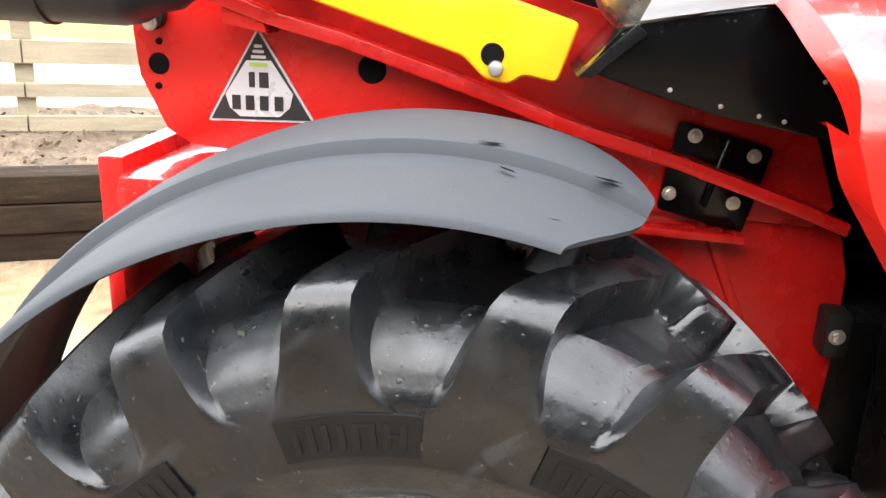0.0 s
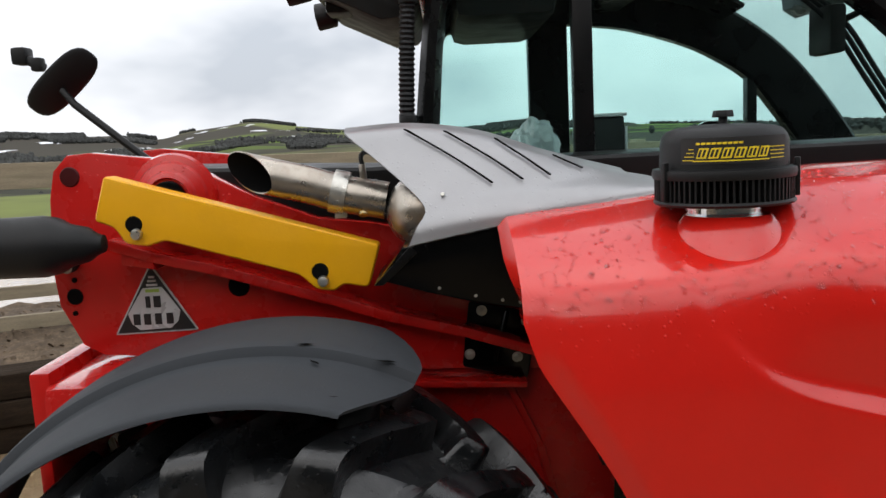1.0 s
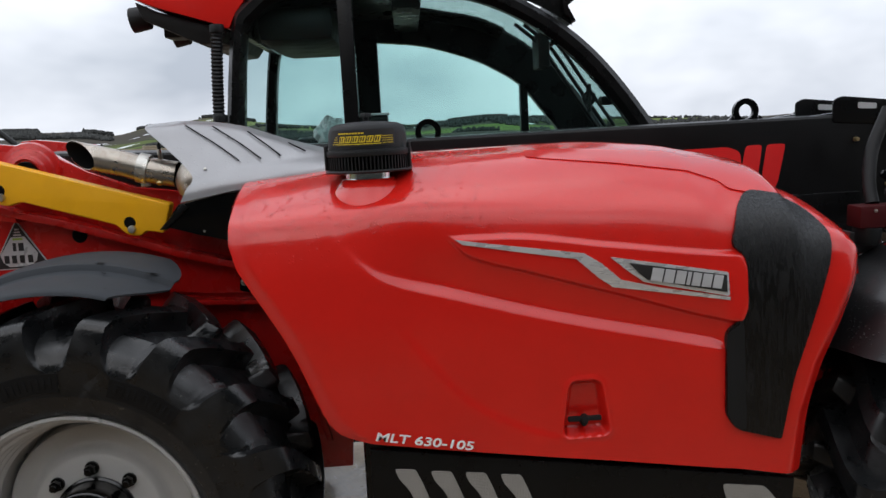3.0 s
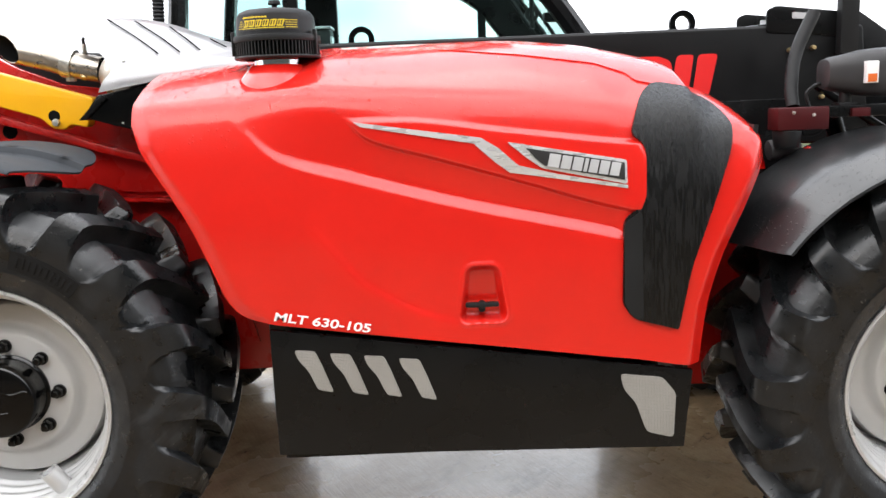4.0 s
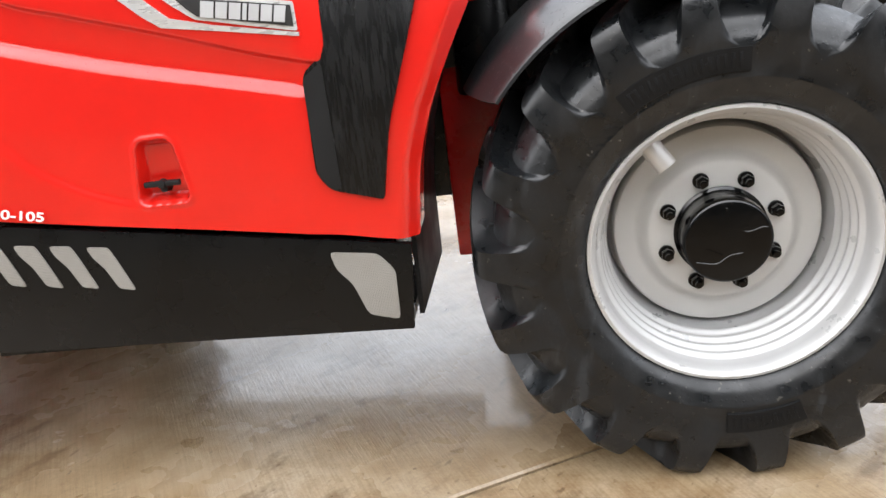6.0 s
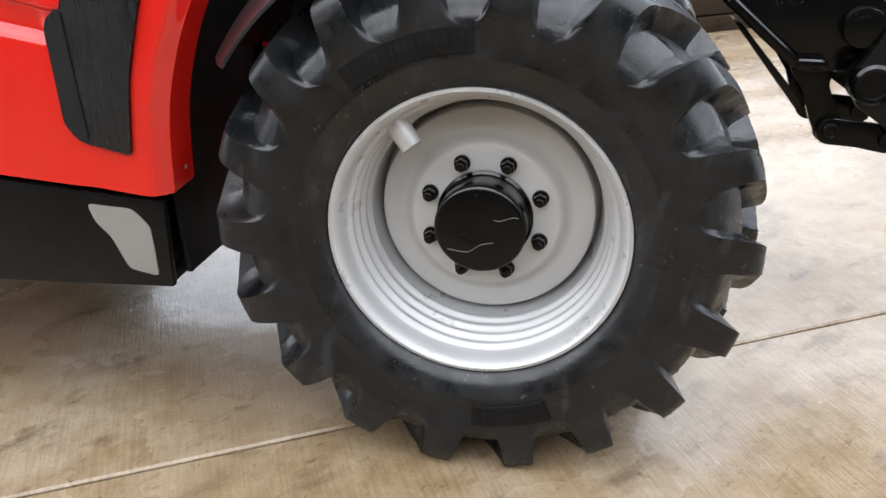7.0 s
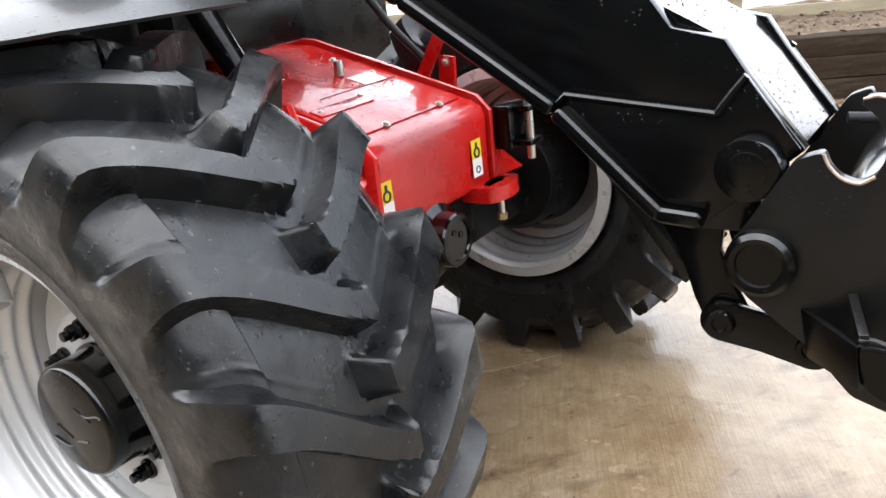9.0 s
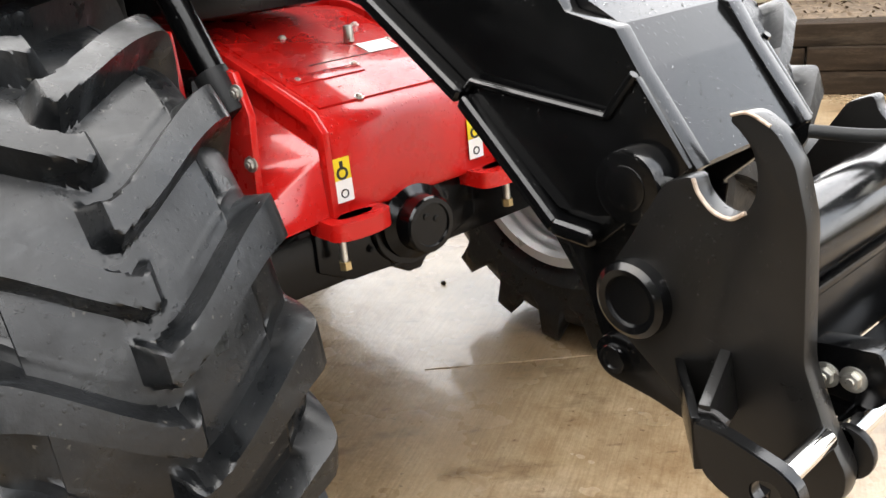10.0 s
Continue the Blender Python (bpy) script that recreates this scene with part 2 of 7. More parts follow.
def gauze_material():
    """Grey sheet with rows of small round holes."""
    m = material("perforated_grey_sheet", (0.30, 0.29, 0.27), 0.5, 0.2, vary=0.1)
    n, l = m.node_tree.nodes, m.node_tree.links
    tc = n.new("ShaderNodeTexCoord")
    vo = n.new("ShaderNodeTexVoronoi")
    vo.inputs["Scale"].default_value, vo.inputs["Randomness"].default_value = 240.0, 0.0
    l.new(tc.outputs["Object"], vo.inputs["Vector"])
    r = n.new("ShaderNodeMapRange")
    for i, v in zip((1, 2, 3, 4), (0.36, 0.46, 0.6, 0.0)):
        r.inputs[i].default_value = v
    l.new(vo.outputs["Distance"], r.inputs[0])
    b = n["Principled BSDF"]
    old = b.inputs["Base Color"].links[0].from_socket
    x = n.new("ShaderNodeMix")
    x.data_type = "RGBA"
    x.inputs[7].default_value = (0.02, 0.02, 0.02, 1)
    l.new(r.outputs[0], x.inputs[0]), l.new(old, x.inputs[6]), l.new(x.outputs[2], b.inputs["Base Color"])
    return m


MESH_GREY = gauze_material()


# ---------------------------------------------------------------- mesh helpers
def finish(bm, smooth=None):
    bmesh.ops.recalc_face_normals(bm, faces=bm.faces)
    if smooth is not None:
        for f in bm.faces:
            f.smooth = True
        for e in bm.edges:
            if len(e.link_faces) == 2 and e.calc_face_angle(0) > radians(smooth):
                e.smooth = False
    return bm


def part(name, bm, mat, parent=None, label="", smooth=35):
    finish(bm, smooth)
    me = bpy.data.meshes.new(name)
    bm.to_mesh(me)
    bm.free()
    for m in (mat if isinstance(mat, (list, tuple)) else [mat]):
        me.materials.append(m)
    ob = new(name, me)
    if parent:
        ob.parent = parent
    if label:
        tagged(ob, label)
    return ob


def again(ob, m, parent=None):
    """Another piece on the same mesh, at the pose m."""
    o = new(ob.name.split(".")[0], ob.data)
    o.parent = parent or ob.parent
    o.matrix_basis = m
    return o


def bevel(bm, width, segments=2, angle=25):
    if width:
        edges = [e for e in bm.edges if len(e.link_faces) == 2 and e.calc_face_angle(0) > radians(angle)]
        bmesh.ops.bevel(bm, geom=edges, offset=width, segments=segments, profile=0.6, affect="EDGES", clamp_overlap=True)
    return bm


def box(x0, x1, y0, y1, z0, z1, r=0.0, bm=None, m=None):
    b = bmesh.new()
    bmesh.ops.create_cube(b, size=1, matrix=Matrix.Translation(((x0 + x1) / 2, (y0 + y1) / 2, (z0 + z1) / 2)) @ Matrix.Diagonal((abs(x1 - x0), abs(y1 - y0), abs(z1 - z0), 1)))
    bevel(b, r)
    return joined(bm, b, m)


def joined(bm, b, m=None):
    if m is not None:
        bmesh.ops.transform(b, matrix=m, verts=b.verts)
    if bm is None:
        return b
    me = bpy.data.meshes.new("joint")
    b.to_mesh(me)
    b.free()
    bm.from_mesh(me)
    bpy.data.meshes.remove(me)
    return bm


def prism(outline, y0, y1, r=0.0, bm=None, m=None, segments=2):
    """A plate: an outline in x and z, thick from y0 to y1."""
    b = bmesh.new()
    front = [b.verts.new((x, y0, z)) for x, z in outline]
    back = [b.verts.new((x, y1, z)) for x, z in outline]
    b.faces.new(front), b.faces.new(back[::-1])
    k = len(outline)
    for i in range(k):
        b.faces.new((front[i], back[i], back[(i + 1) % k], front[(i + 1) % k]))
    bmesh.ops.recalc_face_normals(b, faces=b.faces)
    bevel(b, r, segments, 40)
    return joined(bm, b, m)


def rounded(outline, r, n=4):
    """The outline with its corners cut to arcs."""
    res, k = [], len(outline)
    for i in range(k):
        p, a, c = Vector(outline[i]), Vector(outline[i - 1]), Vector(outline[(i + 1) % k])
        d1, d2 = a - p, c - p
        rr = min(r[i] if isinstance(r, (list, tuple)) else r, d1.length * 0.45, d2.length * 0.45)
        s, e = p + d1.normalized() * rr, p + d2.normalized() * rr
        for j in range(n + 1):
            t = j / n
            q = s * (1 - t) ** 2 + p * 2 * t * (1 - t) + e * t * t
            res.append((q.x, q.y))
    return res


def rod(p0, p1, r0, r1=None, seg=20, r=0.0, bm=None):
    p0, p1 = Vector(p0), Vector(p1)
    d = p1 - p0
    b = bmesh.new()
    bmesh.ops.create_cone(b, cap_ends=True, segments=seg, radius1=r0, radius2=r0 if r1 is None else r1, depth=d.length)
    bevel(b, r, 2, 50)
    m = Matrix.Translation((p0 + p1) / 2) @ d.to_track_quat("Z", "Y").to_matrix().to_4x4()
    return joined(bm, b, m)


def lathe(profile, origin, axis, seg=48, bm=None, closed=False):
    """Turns a profile of (radius, height along the axis)."""
    b = bmesh.new()
    rings = []
    for rad, h in profile:
        rings.append([b.verts.new((rad * math.cos(2 * math.pi * i / seg), rad * math.sin(2 * math.pi * i / seg), h)) for i in range(seg)])
    for a, c in zip(rings, rings[1:] + ([rings[0]] if closed else [])):
        for i in range(seg):
            b.faces.new((a[i], a[(i + 1) % seg], c[(i + 1) % seg], c[i]))
    if not closed:
        for ring in (rings[0], rings[-1]):
            b.faces.new(ring)
    return joined(bm, b, Matrix.Translation(origin) @ Vector(axis).to_track_quat("Z", "Y").to_matrix().to_4x4())


def spline(points, n=8):
    """A smooth line of points through those given."""
    p = [Vector(q) for q in points]
    p = [2 * p[0] - p[1]] + p + [2 * p[-1] - p[-2]]
    res = []
    for i in range(1, len(p) - 2):
        for j in range(n):
            t = j / n
            res.append(0.5 * (2 * p[i] + (p[i + 1] - p[i - 1]) * t + (2 * p[i - 1] - 5 * p[i] + 4 * p[i + 1] - p[i + 2]) * t * t
                              + (3 * p[i] - p[i - 1] - 3 * p[i + 1] + p[i + 2]) * t ** 3))
    return res + [p[-2]]


def tube(points, radius, seg=12, bm=None, ribs=0.0):
    """A bent pipe; ribs: how far every other ring stands out."""
    b = bmesh.new()
    rings, up = [], Vector((0.13, 0.2, 0.97))
    for i, p in enumerate(points):
        d = (points[min(i + 1, len(points) - 1)] - points[max(i - 1, 0)]).normalized()
        side = d.cross(up).normalized()
        top = side.cross(d)
        rr = (radius[i] if isinstance(radius, (list, tuple)) else radius) + (ribs if i % 2 else 0)
        rings.append([b.verts.new(p + (side * math.cos(2 * math.pi * k / seg) + top * math.sin(2 * math.pi * k / seg)) * rr) for k in range(seg)])
    for a, c in zip(rings, rings[1:]):
        for k in range(seg):
            b.faces.new((a[k], a[(k + 1) % seg], c[(k + 1) % seg], c[k]))
    b.faces.new(rings[0]), b.faces.new(rings[-1][::-1])
    return joined(bm, b)


def sheet(rows, thick=0.0, bm=None):
    """A surface through rows of points, as a shell of some thickness."""
    b = bmesh.new()
    grid = [[b.verts.new(p) for p in row] for row in rows]
    for a, c in zip(grid, grid[1:]):
        for k in range(len(a) - 1):
            b.faces.new((a[k], a[k + 1], c[k + 1], c[k]))
    bmesh.ops.recalc_face_normals(b, faces=b.faces)
    if thick:
        bmesh.ops.solidify(b, geom=b.faces[:], thickness=thick)
    return joined(bm, b)


def hexbolt(p, axis, r=0.012, h=0.010, washer=True):
    """A bolt head on its washer."""
    p, axis = Vector(p), Vector(axis).normalized()
    bm = rod(p, p + axis * h, r, r * 0.96, 6, r * 0.12)
    if washer:
        rod(p - axis * 0.001, p + axis * h * 0.25, r * 1.45, r * 1.4, 18, 0, bm)
    return rod(p + axis * h * 0.98, p + axis * h * 1.25, r * 0.5, r * 0.45, 10, 0, bm)


def writing(name, text, size, m, mat, parent, depth=0.0006, shear=0.0, width=0.0):
    """Raised letters in the plane of m's x and y, set as a mesh."""
    cu = bpy.data.curves.new(name, "FONT")
    cu.body, cu.size, cu.extrude, cu.shear, cu.offset = text, size, depth, shear, width
    tmp = bpy.data.objects.new("letters", cu)
    scene.collection.objects.link(tmp)
    bpy.context.view_layer.update()
    me = bpy.data.meshes.new_from_object(tmp.evaluated_get(bpy.context.evaluated_depsgraph_get()))
    bpy.data.objects.remove(tmp)
    me.name = name
    me.materials.clear()
    me.materials.append(mat)
    ob = new(name, me)
    ob.parent, ob.matrix_basis = parent, m
    return ob


def thing(name, at, label, category, group="", kind=""):
    ob = new(name)
    ob.location = at
    ob.empty_display_size = 0.2
    return tagged(ob, label, category, group, kind)


def table(xs, ys):
    """A smooth function through points, by monotone steps."""
    xs, ys = np.array(xs, float), np.array(ys, float)

    def f(x):
        i = int(np.clip(np.searchsorted(xs, x) - 1, 0, len(xs) - 2))
        t = min(1, max(0, (x - xs[i]) / (xs[i + 1] - xs[i])))
        d = np.diff(ys) / np.diff(xs)
        s = [d[0]] + [0 if d[k - 1] * d[k] <= 0 else 2 * d[k - 1] * d[k] / (d[k - 1] + d[k]) for k in range(1, len(d))] + [d[-1]]
        h = xs[i + 1] - xs[i]
        return float((1 + 2 * t) * (1 - t) ** 2 * ys[i] + t * (1 - t) ** 2 * h * s[i] + t * t * (3 - 2 * t) * ys[i + 1] + t * t * (t - 1) * h * s[i + 1])
    return f


def step(a, b, x):
    t = min(1, max(0, (x - a) / (b - a)))
    return t * t * (3 - 2 * t)


# ---------------------------------------------------------------- yard, wall of sleepers, fence, hills
def concrete_material():
    m = bpy.data.materials.new("wet_brushed_concrete")
    m.use_nodes = True
    n, l = m.node_tree.nodes, m.node_tree.links
    b = n["Principled BSDF"]
    tc = n.new("ShaderNodeTexCoord")

    def tex(sc, detail=6.0, stretch=(1, 1, 1), rg=0.6, rot=0.0):
        mp = n.new("ShaderNodeMapping")
        mp.vector_type = "TEXTURE"
        mp.inputs["Scale"].default_value = tuple(1 / k for k in stretch)
        mp.inputs["Rotation"].default_value = (0, 0, rot)
        l.new(tc.outputs["Object"], mp.inputs["Vector"])
        t = n.new("ShaderNodeTexNoise")
        t.inputs["Scale"].default_value, t.inputs["Detail"].default_value, t.inputs["Roughness"].default_value = sc, detail, rg
        l.new(mp.outputs["Vector"], t.inputs["Vector"])
        return t.outputs["Fac"]

    def ramped(v, stops):
        r = n.new("ShaderNodeValToRGB")
        while len(r.color_ramp.elements) < len(stops):
            r.color_ramp.elements.new(0.5)
        for e, (p, c) in zip(r.color_ramp.elements, stops):
            e.position, e.color = p, (*c, 1)
        l.new(v, r.inputs["Fac"])
        return r.outputs["Color"]

    def mixed(fac, one, two, blend="MIX"):
        x = n.new("ShaderNodeMix")
        x.data_type, x.blend_type = "RGBA", blend
        for s, v in ((x.inputs[0], fac), (x.inputs[6], one), (x.inputs[7], two)):
            if isinstance(v, float):
                s.default_value = v
            else:
                l.new(v, s)
        return x.outputs[2]

    base = ramped(tex(0.9, 5), [(0.3, (0.20, 0.132, 0.070)), (0.52, (0.345, 0.258, 0.160)), (0.72, (0.46, 0.392, 0.308))])
    spots = ramped(tex(9.0, 8, rg=0.7), [(0.36, (0.76, 0.70, 0.63)), (0.6, (1, 1, 1))])
    marks = ramped(tex(3.4, 5, (1, 2.2, 1), 0.6, 0.9), [(0.56, (1, 1, 1)), (0.68, (0.42, 0.37, 0.32))])
    fine = ramped(tex(120.0, 3), [(0.3, (0.8, 0.78, 0.75)), (0.7, (1, 1, 1))])
    broom = ramped(tex(60.0, 4, (0.10, 1.6, 1), 0.65, -1.09), [(0.36, (0.66, 0.62, 0.58)), (0.58, (1, 1, 1))])
    specks = ramped(tex(38.0, 2), [(0.25, (0.35, 0.30, 0.26)), (0.32, (1, 1, 1))])
    smears = ramped(tex(9.0, 4, (1, 2.6, 1), 0.55, 0.95), [(0.64, (1, 1, 1)), (0.72, (0.45, 0.40, 0.36))])
    spots = mixed(0.75, spots, smears, "MULTIPLY")
    spots = mixed(0.8, mixed(0.5, spots, broom, "MULTIPLY"), specks, "MULTIPLY")
    col = mixed(0.8, mixed(0.75, mixed(1.0, base, spots, "MULTIPLY"), marks, "MULTIPLY"), fine, "MULTIPLY")
    l.new(col, b.inputs["Base Color"])
    wet = ramped(tex(1.3, 5), [(0.36, (0.10, 0.10, 0.10)), (0.62, (0.36, 0.36, 0.36))])
    l.new(wet, b.inputs["Roughness"])
    b.inputs["Specular IOR Level"].default_value = 0.5
    b.inputs["Coat Weight"].default_value, b.inputs["Coat Roughness"].default_value = 0.45, 0.07
    bp = n.new("ShaderNodeBump")
    bp.inputs["Strength"].default_value, bp.inputs["Distance"].default_value = 0.34, 0.003
    l.new(tex(70.0, 4, (0.12, 2.2, 1), 0.6, -1.09), bp.inputs["Height"])
    bp2 = n.new("ShaderNodeBump")
    bp2.inputs["Strength"].default_value, bp2.inputs["Distance"].default_value = 0.20, 0.01
    l.new(tex(14.0, 3), bp2.inputs["Height"])
    l.new(bp.outputs["Normal"], bp2.inputs["Normal"])
    l.new(bp2.outputs["Normal"], b.inputs["Normal"])
    return m


CONCRETE = concrete_material()


def fields_material():
    m = bpy.data.materials.new("winter_pasture_and_woods")
    m.use_nodes = True
    n, l = m.node_tree.nodes, m.node_tree.links
    b = n["Principled BSDF"]
    b.inputs["Roughness"].default_value = 0.95
    b.inputs["Specular IOR Level"].default_value = 0.1
    tc = n.new("ShaderNodeTexCoord")
    vo = n.new("ShaderNodeTexVoronoi")
    vo.inputs["Scale"].default_value = 0.012
    l.new(tc.outputs["Object"], vo.inputs["Vector"])
    edge = n.new("ShaderNodeTexVoronoi")
    edge.feature = "DISTANCE_TO_EDGE"
    edge.inputs["Scale"].default_value = 0.012
    l.new(tc.outputs["Object"], edge.inputs["Vector"])

    def noise_of(sc, detail=6.0, stretch=(1, 1, 1)):
        mp = n.new("ShaderNodeMapping")
        mp.inputs["Scale"].default_value = stretch
        l.new(tc.outputs["Object"], mp.inputs["Vector"])
        t = n.new("ShaderNodeTexNoise")
        t.inputs["Scale"].default_value, t.inputs["Detail"].default_value = sc, detail
        l.new(mp.outputs["Vector"], t.inputs["Vector"])
        return t.outputs["Fac"]

    def ramped(v, stops):
        r = n.new("ShaderNodeValToRGB")
        while len(r.color_ramp.elements) < len(stops):
            r.color_ramp.elements.new(0.5)
        for e, (p, c) in zip(r.color_ramp.elements, stops):
            e.position, e.color = p, (*c, 1)
        l.new(v, r.inputs["Fac"])
        return r.outputs["Color"]

    def mixed(fac, one, two):
        x = n.new("ShaderNodeMix")
        x.data_type = "RGBA"
        for s, v in ((x.inputs[0], fac), (x.inputs[6], one), (x.inputs[7], two)):
            if isinstance(v, float):
                s.default_value = v
            elif isinstance(v, tuple):
                s.default_value = (*v, 1)
            else:
                l.new(v, s)
        return x.outputs[2]

    sc = n.new("ShaderNodeSeparateColor")
    l.new(vo.outputs["Color"], sc.inputs[0])
    grass = ramped(sc.outputs[0], [(0.0, (0.075, 0.105, 0.022)), (0.4, (0.105, 0.165, 0.032)), (0.7, (0.17, 0.205, 0.060)), (1.0, (0.10, 0.085, 0.045))])
    grass = mixed(ramped(noise_of(0.2), [(0.4, (0, 0, 0)), (0.7, (0.5, 0.5, 0.5))]), grass, (0.07, 0.07, 0.035))
    hedge = ramped(edge.outputs["Distance"], [(0.03, (1, 1, 1)), (0.07, (0, 0, 0))])
    col = mixed(hedge, grass, (0.035, 0.035, 0.025))
    woods = ramped(noise_of(0.006, 4.0), [(0.47, (0, 0, 0)), (0.52, (1, 1, 1))])
    col = mixed(woods, col, (0.050, 0.045, 0.035))
    snow = ramped(noise_of(0.045, 5.0, (1, 0.4, 1)), [(0.645, (0, 0, 0)), (0.66, (1, 1, 1))])
    col = mixed(snow, col, (0.78, 0.80, 0.84))
    l.new(col, b.inputs["Base Color"])
    return m


FIELDS = fields_material()
DARK_WOOD = material("bare_winter_woodland", (0.060, 0.062, 0.060), 0.95, vary=0.55, scale=0.05, spec=0.05, grain=0.4, grain_scale=1.2)

# skyline: degrees right of straight ahead, degrees above the level
SKYLINE = table([-180, -60, -28, -25, -21, -18.9, -17, -15, -12.9, -10, -6, -2.4, 2, 5.8, 9.7, 13, 18, 24, 26, 29, 33, 45, 180],
                [0.4, 0.6, 0.9, 0.7, 0.65, 0.34, 0.75, 1.0, 1.25, 0.85, 0.4, 0.2, 0.15, 0.3, 0.0, -0.4, -0.6, -0.7, -0.55, -0.85, -0.9, -0.6, 0.4])


def land(ang, rad):
    """Height of the land at a bearing and a distance."""
    far = step(120, 620, rad)
    x, y = rad * math.sin(radians(ang)), rad * math.cos(radians(ang))
    near = (-0.0265 * x - 0.25) * (1 - step(60, 160, rad))
    crest = rad * math.tan(radians(SKYLINE(ang))) * far + 1.7 * far
    dip = -5.0 * step(25, 110, rad) * (1 - far)
    roll = 6.0 * noise.noise((x * 0.006, y * 0.006, 0.3)) * step(60, 250, rad) * (1 - 0.85 * step(500, 620, rad))
    return near + crest + dip + roll - (0 if rad < 640 else (rad - 640) * 0.05)


rings = [14, 16, 19, 24, 32, 45, 60, 80, 105, 140, 180, 230, 290, 350, 410, 470, 530, 580, 620, 650, 800, 1200, 3500]
bearings = [-180 + 5 * i for i in range(26)] + [-50 + 0.5 * i for i in range(200)] + [50 + 5 * i for i in range(26)]
bm = bmesh.new()
grid = []
for rad in rings:
    grid.append([bm.verts.new((rad * math.sin(radians(a)), rad * math.cos(radians(a)), land(a, rad) - 0.02)) for a in bearings])
for a, c in zip(grid, grid[1:]):
    for k in range(len(bearings)):
        q = (k + 1) % len(bearings)
        bm.faces.new((a[k], a[q], c[q], c[k]))
bm.faces.new(grid[0])
ground = part("ground", bm, FIELDS, smooth=60)
tagged(ground, "rolling winter pasture with hedges, woods and snow patches", "ground", kind="structure")


def woodland(name, label, bands):
    """Bare woods, hedges and copses far away, as many small ragged crowns."""
    verts, faces = [], []
    for lo, hi, r0, r1, count, w, h in bands:
        for i in range(count * 3):
            ang, rad = random.uniform(lo, hi), random.uniform(r0, r1)
            if noise.noise((ang * 0.30, rad * 0.010, 3.0)) < random.uniform(-0.06, 0.14):
                continue
            x, y, z = rad * math.sin(radians(ang)), rad * math.cos(radians(ang)), land(ang, rad)
            ww, hh = w * random.uniform(0.5, 1.0), h * random.uniform(0.5, 1.0)
            k0 = len(verts)
            for level, share in ((-0.3, 0.55), (0.45, 1.0), (0.8, 0.6)):
                for k in range(5):
                    q = 1.2566 * k + level + random.uniform(-0.3, 0.3)
                    verts.append((x + ww * share * random.uniform(0.6, 1.1) * math.cos(q), y + ww * share * math.sin(q), z + hh * level * random.uniform(0.85, 1.15)))
            verts.append((x + random.uniform(-0.3, 0.3) * ww, y, z + hh))
            for ring in (0, 5):
                for k in range(5):
                    q = (k + 1) % 5
                    faces.append((k0 + ring + k, k0 + ring + q, k0 + ring + 5 + q, k0 + ring + 5 + k))
            for k in range(5):
                faces.append((k0 + 10 + k, k0 + 10 + (k + 1) % 5, k0 + 15))
    me = bpy.data.meshes.new(name)
    me.from_pydata(verts, [], faces)
    me.materials.append(DARK_WOOD)
    return tagged(new(name, me), label, "woodland", kind="stuff")


woodland("distant_woods", "bare dark winter woods and hedges on far hills",
         ((-36, -19, 470, 615, 2600, 1.5, 2.8), (-17.5, -10, 600, 640, 900, 1.3, 2.6), (-42, -8, 230, 380, 2600, 1.2, 2.0), (-10, 10, 300, 520, 1500, 1.3, 2.2),
          (3, 13, 590, 640, 900, 1.4, 3.2), (8, 48, 520, 630, 1400, 1.2, 2.0), (14, 44, 130, 240, 500, 1.1, 2.0), (-44, 44, 90, 125, 500, 0.7, 1.1)))

# the concrete yard, in slabs with a sawn joint between
JOINT_DIR = Vector((0.886, 0.463, 0)).normalized()
SCORE = ((2.514, 0.185), (2.843, 0.583))
PEBBLE = (2.094, 0.627)
JOINT_AT = Vector((2.293, -0.905, 0))
SLOPE = Matrix.Translation((0, 0, 0.05)) @ Matrix.Rotation(math.atan(0.0265), 4, "Y")
yard_base = part("pavement", box(-13, 13, -13, 13, -0.16, -0.012), SOIL, smooth=None)
yard_base.matrix_world = SLOPE
tagged(yard_base, "joint filler under the concrete yard", "pavement", kind="structure")


def slab(u0, u1, v0, v1):
    side = Vector((-JOINT_DIR.y, JOINT_DIR.x, 0))
    b = bmesh.new()
    g = 0.006
    low = [b.verts.new(JOINT_AT + JOINT_DIR * u + side * v + Vector((0, 0, -0.15))) for u, v in ((u0 + g, v0 + g), (u1 - g, v0 + g), (u1 - g, v1 - g), (u0 + g, v1 - g))]
    high = [b.verts.new(v.co + Vector((0, 0, 0.15))) for v in low]
    b.faces.new(high), b.faces.new(low[::-1])
    for k in range(4):
        b.faces.new((low[k], low[(k + 1) % 4], high[(k + 1) % 4], high[k]))
    bmesh.ops.recalc_face_normals(b, faces=b.faces)
    bevel(b, 0.006, 1)
    return part("slab", b, CONCRETE, yard_base, smooth=None)


for u0, u1 in ((-14, 9), (9, 15)):
    for v0, v1 in ((-9, -4.5), (-4.5, 0), (0, 5.3)):
        slab(u0, u1, v0, v1)

